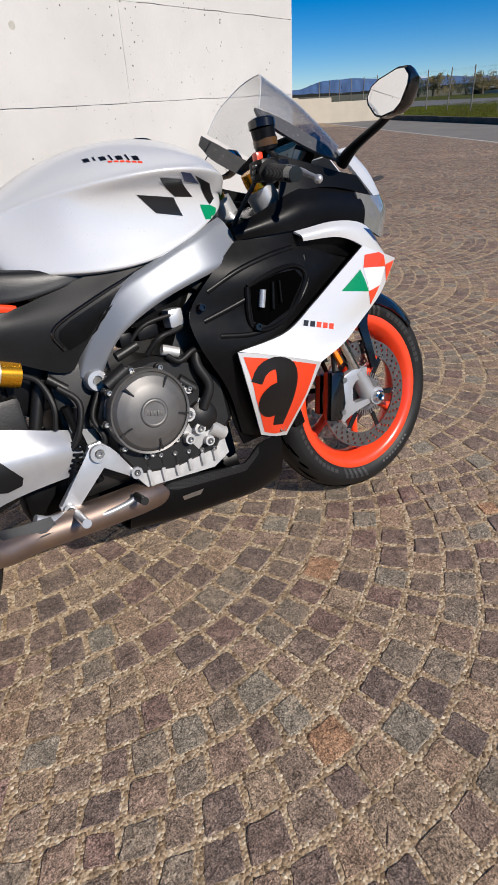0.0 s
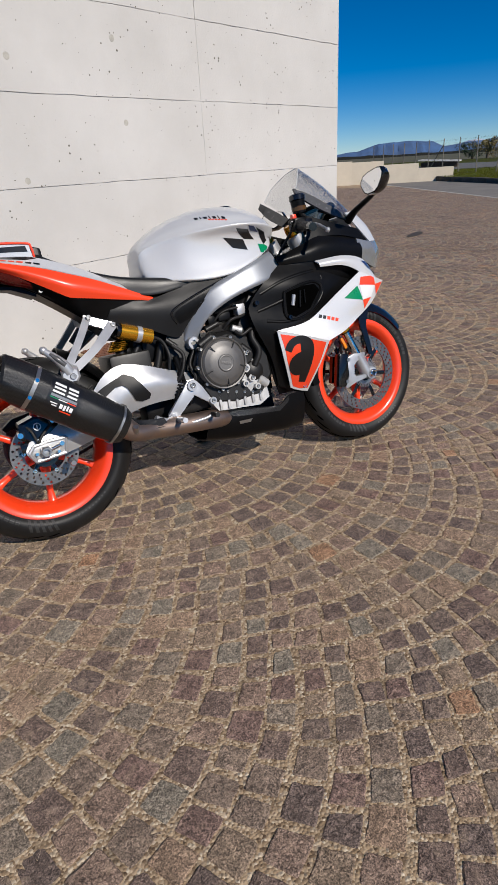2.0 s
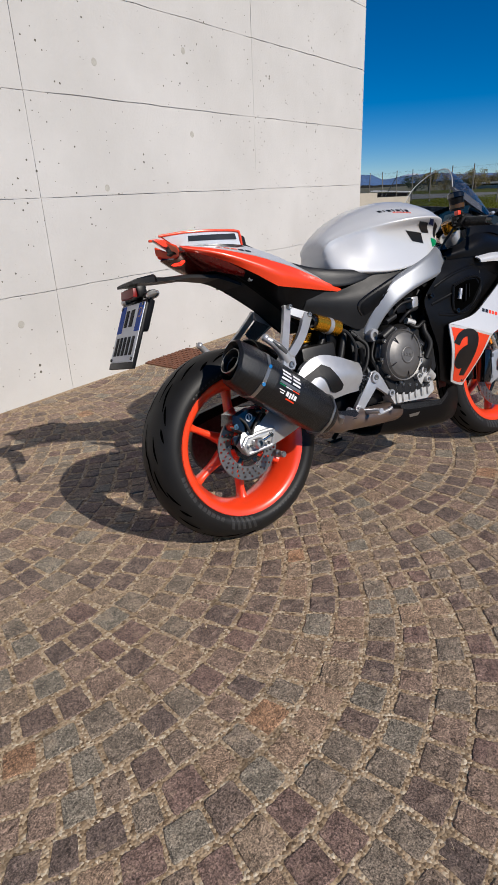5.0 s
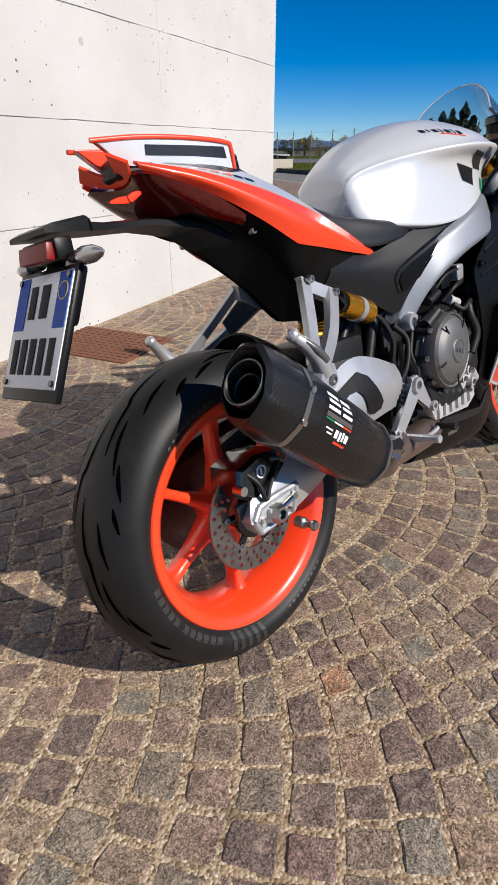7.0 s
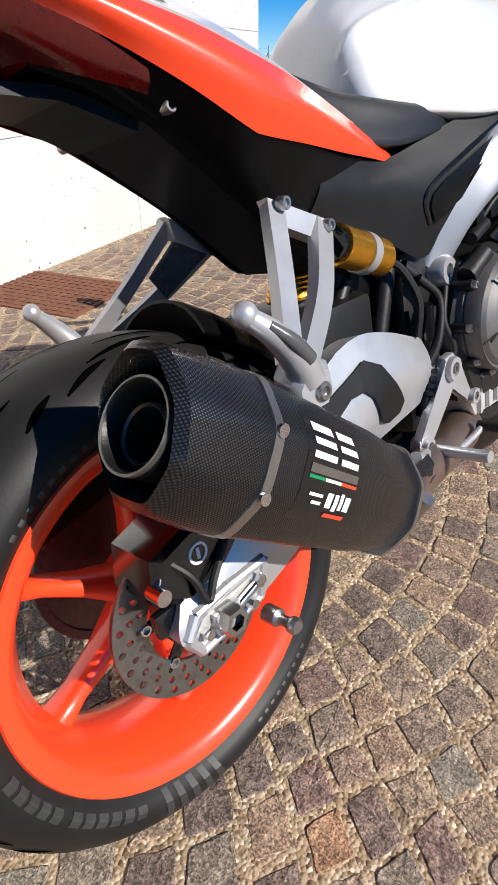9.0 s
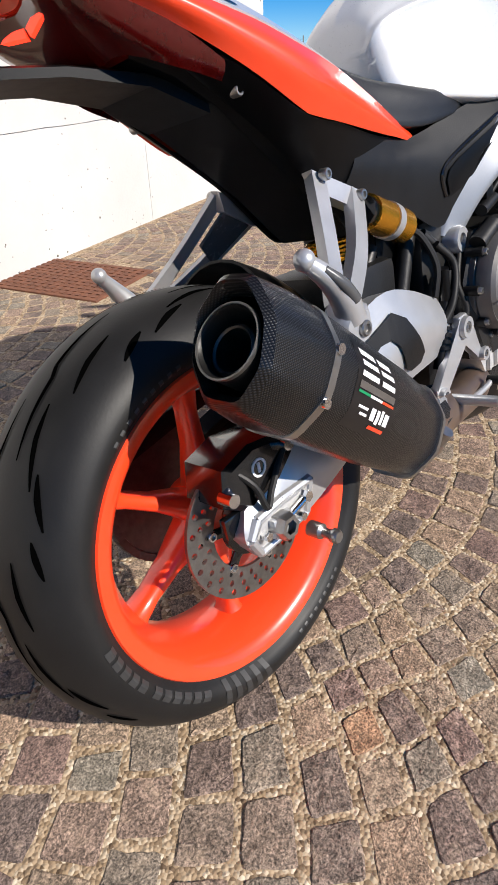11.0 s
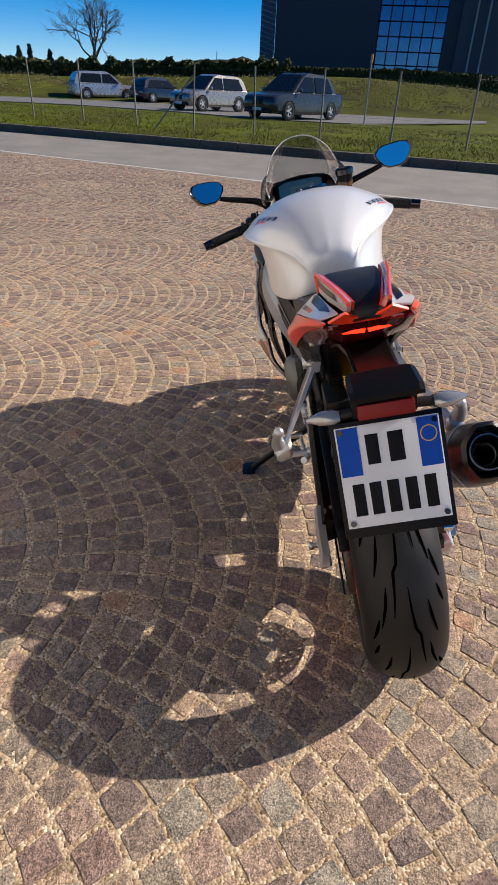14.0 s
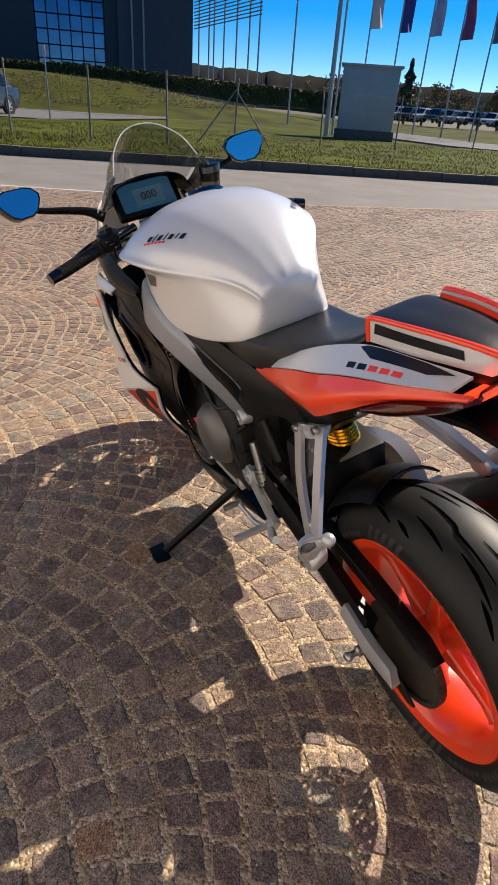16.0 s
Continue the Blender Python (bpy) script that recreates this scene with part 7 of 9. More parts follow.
tube(bm, [P1 - EXD * 0.01, P1 + EXD * 0.05, (0.36, -0.165, 0.312), (0.46, -0.145, 0.300), (0.60, -0.120, 0.285), (0.70, -0.08, 0.27)], [0.040, 0.030, 0.032, 0.034, 0.036, 0.036], 24, 6)
part("link_pipe", bm, TITAN, exh, "brown heat-tinted steel pipe", sharp=60)
bm = bmesh.new()
rod(bm, P1 + EXD * 0.035 + Vector((0, -0.03, 0)), P1 + EXD * 0.035 + Vector((0, -0.045, 0.02)), 0.010)
part("pipe_clamp", bm, STEEL, exh)
bm = bmesh.new()
skin(bm, [on_side(c, -1) for c in ([(0.40, 0.175, 0.345), (0.30, 0.195, 0.365), (0.255, 0.20, 0.41)], [(0.41, 0.185, 0.315), (0.33, 0.205, 0.325), (0.275, 0.215, 0.36)])], 8, 4, 0.004)
part("heat_shield", bm, CARBON, exh, "carbon heel guard")

# -- foot controls and pillion pegs --
for s in (-1, 1):
    rs = empty("rider_footrest")
    rs.parent = bike
    tagged(rs, "cast alloy footrest bracket and pedal" if s < 0 else "cast alloy footrest bracket with gear lever")
    bm = bmesh.new()
    prism(bm, [(0.520, 0.450), (0.548, 0.452), (0.560, 0.430), (0.612, 0.372), (0.618, 0.350), (0.600, 0.342), (0.585, 0.358), (0.540, 0.398), (0.470, 0.338), (0.455, 0.318), (0.430, 0.318), (0.428, 0.345), (0.505, 0.420)], s * 0.132, s * 0.146, bevel=0.004)
    br = part("footrest_bracket", bm, ALLOY, rs, sharp=30)
    for x, h, r in ((0.536, 0.428, 0.020), (0.605, 0.357, 0.014), (0.445, 0.332, 0.014)):
        bm = bmesh.new()
        revolve(bm, [(0.004, s * 0.004), (r * 0.5, s * 0.004), (r * 0.55, s * 0.009), (r * 0.95, s * 0.009), (r, s * 0.005), (r, -s * 0.02)], Matrix.Translation((x, s * 0.146, h)), 24)
        part("bracket_boss", bm, ALLOY, br)
        bolt(br, (x, 0.15, h), r * 0.42, s, STEEL)
    bm = bmesh.new()
    tube(bm, [(0.445, s * 0.150, 0.325), (0.40, s * 0.165, 0.332), (0.372, s * 0.170, 0.350)], [0.009, 0.012, 0.010], 10)
    part("heel_lug", bm, ALLOY, br)
    bm = bmesh.new()
    rod(bm, (0.455, s * 0.145, 0.322), (0.450, s * 0.245, 0.330), 0.0095, seg=14)
    part("footpeg", bm, ALLOY, rs)
    bm = bmesh.new()
    tube(bm, [(0.455, s * 0.152, 0.315), (0.50, s * 0.165, 0.302), (0.555, s * 0.17, 0.305), (0.585, s * 0.172, 0.312)], [0.008, 0.007, 0.006, 0.006], 10)
    pd = part("pedal", bm, ALLOY, rs)
    bm = bmesh.new()
    rod(bm, (0.585, s * 0.165, 0.312), (0.585, s * 0.215, 0.314), 0.009, seg=16)
    part("pedal_tip", bm, RUBBER if s < 0 else STEEL, pd)
    bm = bmesh.new()
    rod(bm, (0.47, s * 0.128, 0.37), (0.525, s * 0.125, 0.53), 0.010, seg=14)
    for k in range(6):
        rod(bm, (0.482 + k * 0.004, s * 0.128, 0.402 + k * 0.011), (0.484 + k * 0.004, s * 0.128, 0.408 + k * 0.011), 0.0155, seg=14)
    part("master_cylinder" if s < 0 else "shift_rod", bm, PLASTIC if s < 0 else STEEL, rs)
    # pillion hanger
    hg = empty("pillion_footrest")
    hg.parent = bike
    tagged(hg, "silver pillion footrest hanger, peg folded up")
    bm = bmesh.new()
    skin(bm, [on_side(c, s) for c in ([(0.224, 0.100, 0.728), (0.168, 0.150, 0.655), (0.108, 0.200, 0.588)], [(0.250, 0.101, 0.722), (0.190, 0.153, 0.646), (0.130, 0.202, 0.572)])], 8, 2, 0.016 if s < 0 else 0.009)
    hanger = part("hanger", bm, ALLOY, hg, sharp=30)
    bm = bmesh.new()
    skin(bm, [on_side(c, s) for c in ([(0.300, 0.107, 0.700), (0.222, 0.158, 0.634), (0.126, 0.202, 0.578)], [(0.324, 0.109, 0.676), (0.240, 0.162, 0.614), (0.140, 0.205, 0.556)])], 8, 2, 0.016 if s < 0 else 0.009)
    part("hanger_leg", bm, ALLOY, hanger, sharp=30)
    bm = bmesh.new()
    skin(bm, [on_side(c, s) for c in ([(0.224, 0.100, 0.731), (0.322, 0.108, 0.690)], [(0.232, 0.105, 0.700), (0.302, 0.113, 0.668)])], 4, 2, 0.018)
    part("hanger_bridge", bm, ALLOY, hanger, sharp=30)
    if s > 0:
        bm = bmesh.new()
        skin(bm, [on_side(c, s) for c in ([(0.245, 0.098, 0.705), (0.205, 0.132, 0.655)], [(0.302, 0.104, 0.675), (0.235, 0.146, 0.622)])], 6, 3, 0.006)
        part("hanger_infill", bm, GREY_PLASTIC, hanger, "dark grey plastic infill", sharp=60)
    for x, h in ((0.236, 0.722), (0.312, 0.686)):
        bolt(hanger, (x, 0.112, h), 0.008, s, STEEL)
    bm = bmesh.new()
    rings = [[Vector((x0 + 0.5 * dx * a, s * (0.206 + l), h0 + 0.5 * dh * b)) for a, b in ((-1, -0.5), (-0.6, -1), (0.6, -1), (1, -0.4), (0.9, 0.7), (0.3, 1), (-0.5, 0.9), (-1, 0.3))]
             for l, x0, h0, dx, dh in ((-0.020, 0.122, 0.566, 0.044, 0.040), (-0.014, 0.121, 0.564, 0.056, 0.050), (0.012, 0.118, 0.558, 0.058, 0.050), (0.020, 0.116, 0.556, 0.046, 0.038))]
    loft(bm, rings)
    part("peg_clevis", bm, ALLOY, hg, sharp=40)
    bolt(hg, (0.122, 0.226, 0.552), 0.010, s, STEEL)
    bm = bmesh.new()
    tube(bm, [(0.116, s * 0.214, 0.566), (0.102, s * 0.218, 0.592), (0.080, s * 0.216, 0.620), (0.058, s * 0.208, 0.642)], [0.019, 0.017, 0.013, 0.010], 14, 4)
    pg = part("pillion_peg", bm, ALLOY, hg)
    bm = bmesh.new()
    bmesh.ops.create_uvsphere(bm, u_segments=14, v_segments=9, radius=0.0125, matrix=Matrix.Translation((0.056, s * 0.207, 0.645)))
    part("peg_end", bm, ALLOY, pg)
    bm = bmesh.new()
    tube(bm, [(0.106, s * 0.230, 0.590), (0.088, s * 0.229, 0.612), (0.070, s * 0.221, 0.632)], [0.008, 0.008, 0.005], 10, 3)
    part("peg_rubber", bm, GREY_PLASTIC, pg)

# side stand
st_ = empty("side_stand")
st_.parent = bike
tagged(st_, "black side stand resting on the cobbles")
bm = bmesh.new()
tube(bm, [(0.66, 0.105, 0.315), (0.70, 0.22, 0.225), (0.745, 0.375, 0.110)], [0.014, 0.012, 0.011], 12)
part("stand_leg", bm, PLASTIC, st_)
bm = bmesh.new()
box(bm, (0.755, 0.395, 0.0985), (0.075, 0.05, 0.010), None, 0.004)
part("stand_foot", bm, PLASTIC, st_)

# ---- the surroundings ----
BODY_GREY = material("grey_car_paint", (0.028, 0.030, 0.033), 0.28, metal=0.3, vary=0.05, coat=0.4)
BODY_BEIGE = material("champagne_car_paint", (0.30, 0.27, 0.23), 0.28, metal=0.6, vary=0.05, coat=0.8)
BODY_SILVER = material("silver_car_paint", (0.40, 0.40, 0.41), 0.28, metal=0.6, vary=0.05, coat=0.8)
BODY_BLACK = material("dark_car_paint", (0.015, 0.017, 0.025), 0.2, metal=0.3, vary=0.05, coat=0.8)
BODY_WHITE = material("white_car_paint", (0.55, 0.56, 0.57), 0.3, vary=0.05, coat=0.8)
CAR_GLASS = material("dark_car_glass", (0.008, 0.010, 0.012), 0.08, vary=0.1, spec=0.35)
LAMP_GLASS = material("headlamp", (0.6, 0.62, 0.65), 0.1, metal=0.6, vary=0.2, scale=20, coat=0.6)
CLAD_DARK = material("dark_blue_cladding", (0.012, 0.024, 0.038), 0.45, metal=0.2, vary=0.15, scale=0.4)
CLAD_GREY = material("slate_cladding", (0.045, 0.058, 0.085), 0.5, metal=0.2, vary=0.12, scale=0.5)
FACADE_GLASS = material("blue_facade_glass", (0.06, 0.20, 0.36), 0.05, metal=0.7, vary=0.5, scale=0.25, coat=0.5)
MULLION = material("mullion", (0.02, 0.03, 0.05), 0.4, metal=0.5, vary=0.1)
LOUVRE = material("pale_louvre", (0.30, 0.31, 0.32), 0.5, metal=0.3, vary=0.1)
GALV = material("galvanised_pole", (0.30, 0.31, 0.32), 0.45, metal=0.6, vary=0.15, scale=4)
CABINET = material("cabinet_sheet", (0.34, 0.35, 0.355), 0.5, metal=0.2, vary=0.12, scale=2)
CREAM = material("cream_render", (0.60, 0.53, 0.42), 0.9, vary=0.12, scale=1.5, bump=0.3)
ROOF_PALE = material("pale_roof", (0.62, 0.62, 0.61), 0.7, vary=0.15, scale=0.8)
SHED_WOOD = material("dark_shed", (0.07, 0.05, 0.035), 0.9, vary=0.3, scale=2)
HILL = material("wooded_hill", (0.022, 0.028, 0.030), 1.0, scale=0.03, second=(0.034, 0.030, 0.022), spec=0.0)
# distance haze is put into the blue of both mountain colours
MOUNTAIN = material("haze_blue_mountain", (0.06, 0.14, 0.31), 1.0, scale=0.003, second=(0.05, 0.09, 0.18))
SNOW = material("snowy_mountain", (0.10, 0.17, 0.30), 1.0, scale=0.006, second=(0.5, 0.55, 0.62))


def car(name, label, m, paint, length, width, height, hatch=0.0, group=""):
    """A parked car: shaped body, glasshouse, windows, wheels and lamps."""
    top = empty(name, m, label, "car", group)
    L, W, H = length / 2, width / 2, height
    belt = H * 0.60
    bm = bmesh.new()
    rows = [(-L, 0.42, belt * 0.80, 0.80), (-L + 0.06, 0.28, belt * 0.94, 0.92), (-L + 0.35, 0.22, belt, 0.985), (-L * 0.45, 0.20, belt, 1.0), (L * 0.2, 0.20, belt * 0.985, 1.0), (L * 0.42, 0.20, belt * 0.97, 0.99), (L - 0.5, 0.22, belt * 0.90, 0.96), (L - 0.12, 0.28, belt * 0.80, 0.87), (L, 0.42, belt * 0.66, 0.74)]
    rings = []
    for x, z0, z1, k in rows:
        w = W * k
        pts = [(-w * 0.9, z0), (-w, z0 + 0.12), (-w * 1.0, z0 + (z1 - z0) * 0.62), (-w * 0.955, z1 - 0.03), (-w * 0.88, z1), (w * 0.88, z1), (w * 0.955, z1 - 0.03), (w, z0 + (z1 - z0) * 0.62), (w, z0 + 0.12), (w * 0.9, z0)]
        rings.append([Vector((x, y, z)) for y, z in pts])
    cols = [smooth_path([r[i] for r in rings], 3) for i in range(len(rings[0]))]
    loft(bm, [[c[k] for c in cols] for k in range(len(cols[0]))])
    body = part("body", bm, paint, top, sharp=35)
    bm = bmesh.new()
    roof = [(-L + 0.16 + hatch, belt - 0.02, 0.0), (-L + 0.50 + hatch * 1.6, H - 0.08, 0.14), (-L * 0.25, H, 0.16), (L * 0.10, H - 0.04, 0.15), (L * 0.50, belt - 0.02, 0.0)]
    prof = smooth_path([Vector((x, z, k)) for x, z, k in roof], 4)
    rings = []
    for p in prof:
        wb, wt = W * 0.90, W * 0.90 - p.z * 1.15
        rings.append([Vector((p.x, -wb, belt - 0.06)), Vector((p.x, -wt, p.y - 0.03)), Vector((p.x, -wt * 0.86, p.y)), Vector((p.x, wt * 0.86, p.y)), Vector((p.x, wt, p.y - 0.03)), Vector((p.x, wb, belt - 0.06))])
    loft(bm, rings)
    part("glasshouse", bm, paint, top, sharp=30)
    def quad(nm, pts, mat):
        bm = bmesh.new()
        vs = [bm.verts.new(p) for p in pts]
        f = bm.faces.new(vs)
        r = bmesh.ops.extrude_face_region(bm, geom=[f])
        off = f.normal * 0.006
        for v in r["geom"]:
            if isinstance(v, bmesh.types.BMVert):
                v.co += off
        return part(nm, bm, mat, top, smooth=False)
    for s in (-1, 1):
        wb, wt = W * 0.905, W * 0.90 - 0.165
        for x0, x1, t0, t1 in ((-L + 0.48 + hatch, -L * 0.14, -L + 0.72 + hatch * 1.3, -L * 0.14), (-L * 0.10, L * 0.40, -L * 0.10, L * 0.13)):
            quad("side_window", [(x0, s * (wb + 0.004), belt + 0.01), (x1, s * (wb + 0.004), belt + 0.01), (t1, s * (wt + 0.028), H - 0.13), (t0, s * (wt + 0.028), H - 0.15)], CAR_GLASS)
        quad("headlight", [(L - 0.02, s * W * 0.60, belt * 0.62), (L - 0.20, s * W * 0.93, belt * 0.70), (L - 0.28, s * W * 0.94, belt * 0.80), (L - 0.06, s * W * 0.62, belt * 0.70)], LAMP_GLASS)
        quad("tail_light", [(-L + 0.02, s * W * 0.62, belt * 0.72), (-L + 0.10, s * W * 0.94, belt * 0.72), (-L + 0.12, s * W * 0.94, belt * 0.90), (-L + 0.03, s * W * 0.66, belt * 0.88)], RED_LENS)
        bm = bmesh.new()
        box(bm, (L * 0.36, s * (W + 0.06), belt + 0.06), (0.10, 0.16, 0.11), bevel=0.03)
        part("wing_mirror", bm, paint, top)
        for x in (-L * 0.60, L * 0.62):
            bm = bmesh.new()
            r = 0.34 if H > 1.55 else 0.31
            revolve(bm, [(r * 0.62, -0.11), (r * 0.9, -0.11), (r, -0.07), (r, 0.07), (r * 0.9, 0.11), (r * 0.62, 0.11)], Matrix.Translation((x, s * (W - 0.085), r)), 28, True)
            wh = part("wheel", bm, RUBBER, top)
            bm = bmesh.new()
            for k in range(5):
                box(bm, (r * 0.34, 0, 0), (r * 0.62, 0.05, r * 0.16), Matrix.Translation((x, s * (W - 0.02), r)) @ Matrix.Rotation(2 * math.pi * k / 5, 4, "Y"), 0.01)
            revolve(bm, [(r * 0.56, -0.03), (r * 0.63, -0.03), (r * 0.63, 0.03), (r * 0.56, 0.03)], Matrix.Translation((x, s * (W - 0.02), r)), 28, True)
            part("rim", bm, ALLOY, wh)
            # black disc paints the shade behind the spokes
            bm = bmesh.new()
            revolve(bm, [(0.0002, 0.0), (r * 0.56, 0.0), (r * 0.56, 0.02), (0.0002, 0.02)], Matrix.Translation((x, s * (W - 0.06), r)), 20)
            part("hub_shadow", bm, RECESS_SHADE, wh)
            bm = bmesh.new()
            revolve(bm, [(r * 1.02, -0.004), (r * 1.16, -0.004), (r * 1.16, 0.004), (r * 1.02, 0.004)], Matrix.Translation((x, s * (W + 0.002), r)), 28, True)
            part("arch_trim", bm, PLASTIC, top)
    quad("windscreen", [(L * 0.49, -W * 0.80, belt + 0.01), (L * 0.49, W * 0.80, belt + 0.01), (L * 0.14, W * 0.66, H - 0.055), (L * 0.14, -W * 0.66, H - 0.055)], CAR_GLASS)
    quad("rear_window", [(-L + 0.17 + hatch, W * 0.78, belt + 0.03), (-L + 0.17 + hatch, -W * 0.78, belt + 0.03), (-L + 0.44 + hatch * 1.5, -W * 0.66, H - 0.12), (-L + 0.44 + hatch * 1.5, W * 0.66, H - 0.12)], CAR_GLASS)
    for s in (-1, 1):
        bm = bmesh.new()
        box(bm, (L - 0.015, s * 0.16, belt * 0.60), (0.05, 0.28, 0.20), bevel=0.04)
        part("grille", bm, PLASTIC, top)
    bm = bmesh.new()
    box(bm, (L + 0.012, 0, belt * 0.36), (0.02, 0.50, 0.11), bevel=0.004)
    part("number_plate", bm, PLATE_WHITE, top)
    bm = bmesh.new()
    box(bm, (L - 0.05, 0, 0.31), (0.14, W * 1.5, 0.16), bevel=0.04)
    part("lower_grille", bm, PLASTIC, top)
    bm = bmesh.new()
    box(bm, (-L + 0.02, 0, belt * 0.52), (0.05, 0.50, 0.11), bevel=0.004)
    part("number_plate", bm, PLATE_WHITE, top)
    return top


PZ = 0.19
car("suv_coupe", "dark grey coupe-shaped SUV parked on asphalt", pose(*polar(-4.0, 30.4), PZ, 0, 0, 137), BODY_GREY, 4.95, 2.02, 1.76, 0.34)
car("family_van", "champagne compact family van parked on asphalt", pose(*polar(3.2, 35.4), PZ, 0, 0, 136), BODY_BEIGE, 4.28, 1.81, 1.62, 0.0)
car("hatchback", "dark small hatchback seen from behind", pose(*polar(7.4, 47), PZ, 0, 0, -46), BODY_BLACK, 3.9, 1.7, 1.46, 0.0)
car("silver_suv", "silver boxy SUV parked beside the mound", pose(*polar(12.0, 48), PZ, 0, 0, -62), BODY_SILVER, 4.6, 1.84, 1.66, 0.0)
rngb = random.Random(3)
paints = [BODY_SILVER, BODY_GREY, BODY_WHITE, BODY_BLACK, BODY_BEIGE]
for k in range(9):
    m = pose(*polar(-39.6 - k * 1.12, 84 + rngb.uniform(-1, 1)), 0.75, 0, 0, 110 + rngb.uniform(-6, 6))
    car("parked_car", "distant parked car in a row, sun on its roof", m, paints[k % 5], 4.2, 1.78, 1.48, 0.1, "distant parked cars")


def leaves(name, mat, parent, place, count, size, seed, label=""):
    """Many small leaf clumps at the spots that place(rng) gives."""
    r = random.Random(seed)
    verts, faces = [], []
    for _ in range(count):
        c, k = place(r)
        if c is None:
            continue
        a, b = Vector((r.gauss(0, 1), r.gauss(0, 1), r.gauss(0, 1))).normalized(), Vector((r.gauss(0, 1), r.gauss(0, 1), r.gauss(0, 1)))
        b = a.cross(b).normalized()
        s = size * r.uniform(0.6, 1.4) * k
        i = len(verts)
        verts += [c - a * s * 0.5, c + b * s * 0.35, c + a * s * 0.6, c - b * s * 0.3]
        faces.append((i, i + 1, i + 2, i + 3))
    ob = raw(name, verts, faces, mat, parent)
    return tagged(ob, label) if label else ob


def hedge_run(label, rows, mat, count, size, seed, lumpy):
    """A clipped or shaggy hedge along (azimuth, distance, bottom, top, half depth) rows."""
    top = empty("hedge", None, label, "hedge", kind="stuff")
    az = [q[0] for q in rows]
    def place(r):
        a = r.uniform(min(az), max(az))
        srt = sorted(rows)
        f = lambda i: float(np.interp(a, [q[0] for q in srt], [q[i] for q in srt]))
        d, z0, z1, w = f(1), f(2), f(3), f(4)
        lump = 1.0 - 0.4 * lumpy + lumpy * noise.noise((a * 1.3, seed, 0))
        t = r.random() ** 0.7
        off = r.uniform(-w, w)
        return Vector((*polar(a, d + off), z0 + (z1 - z0) * t * lump)), 1
    leaves("leaf_mass", mat, top, place, count, size, seed)
    # dense dark heart so that no light shows through
    bm = bmesh.new()
    srt = sorted(rows)
    rings = []
    for q in srt:
        a, d, z0, z1, w = q
        zt = z0 + (z1 - z0) * (0.9 - 0.6 * lumpy)
        rings.append([Vector((*polar(a, d - w * 0.6), z0 - 0.2)), Vector((*polar(a, d - w * 0.5), zt)), Vector((*polar(a, d + w * 0.5), zt)), Vector((*polar(a, d + w * 0.6), z0 - 0.2))])
    loft(bm, rings)
    part("hedge_core", bm, mat, top, smooth=False)
    return top


hedge_run("uneven evergreen shrubs along the mound's crest", [(a, 57, lerp_table(a, CREST) - 0.15, lerp_table(a, CREST) + 1.35, 0.9) for a in np.arange(-3.5, 22, 1.5)], MAT_HEDGE, 14000, 0.30, 21, 0.45)
HEDGE_AZ = [-36, -33, -28, -22.6, -17.3, -12, -7.3, -3]
hedge_run("clipped dark hedge before the office building", [(a, 60, at_height(float(np.interp(a, HEDGE_AZ, [-0.2, -0.1, 0.1, 0.6, 0.9, 1.05, 1.2, 1.45])), 60), at_height(float(np.interp(a, HEDGE_AZ, [1.4, 1.45, 1.52, 1.73, 1.93, 1.97, 1.84, 1.78])), 60), 0.6) for a in np.arange(-36, -2.5, 1.5)], MAT_HEDGE, 20000, 0.20, 22, 0.1)


def scrub_place(r):
    a, d = r.uniform(-26, 20), r.uniform(47, 56)
    if noise.noise((a * 0.18, d * 0.2, 7)) < -0.1:
        return None, 1
    return Vector((*polar(a, d), mound_height(a, d) + r.uniform(0, 0.18))), 1


tagged(leaves("dry_scrub", MAT_SCRUB, None, scrub_place, 16000, 0.085, 31), "brown dry scrub on the mound's slope", "scrub", kind="stuff")


def branch(bm, p, d, length, r, depth, rg):
    q = p + d * length
    side = Vector((rg.gauss(0, 1), rg.gauss(0, 1), rg.gauss(0, 0.6)))
    mid = (p + q) / 2 + side * length * 0.07
    tube(bm, [p, mid, q], [r, r * 0.85, r * 0.68], 5 if depth > 2 else 4, 2)
    if depth == 0:
        return
    for k in range(3 if depth > 1 else 4):
        nd = (d + Vector((rg.gauss(0, 0.55), rg.gauss(0, 0.55), rg.gauss(0.08, 0.35)))).normalized()
        start = p + (q - p) * rg.uniform(0.55, 1.0)
        branch(bm, start, nd, length * rg.uniform(0.58, 0.80), r * rg.uniform(0.45, 0.62), depth - 1, rg)


def bare_tree(az, dist, base, height, seed):
    top = empty("bare_tree", pose(*polar(az, dist), base), "leafless spreading tree behind the hedge", "tree")
    rg = random.Random(seed)
    bm = bmesh.new()
    tube(bm, [(0, 0, -0.4), (0.05, 0.02, height * 0.14), (0.02, 0.06, height * 0.26)], [0.30, 0.24, 0.2], 10, 3)
    part("trunk", bm, MAT_BARK, top)
    for k in range(7):
        a = 2 * math.pi * k / 7 + rg.uniform(-0.3, 0.3)
        tilt = rg.uniform(0.25, 0.95)
        bm = bmesh.new()
        branch(bm, Vector((0.02, 0.04, height * rg.uniform(0.14, 0.26))), Vector((math.cos(a) * tilt, math.sin(a) * tilt, 1)).normalized(), height * rg.uniform(0.25, 0.34), 0.10, 5, rg)
        part("limb", bm, MAT_BARK, top, smooth=False)
    return top


bare_tree(12.4, 72, 1.9, 7.4, 4)


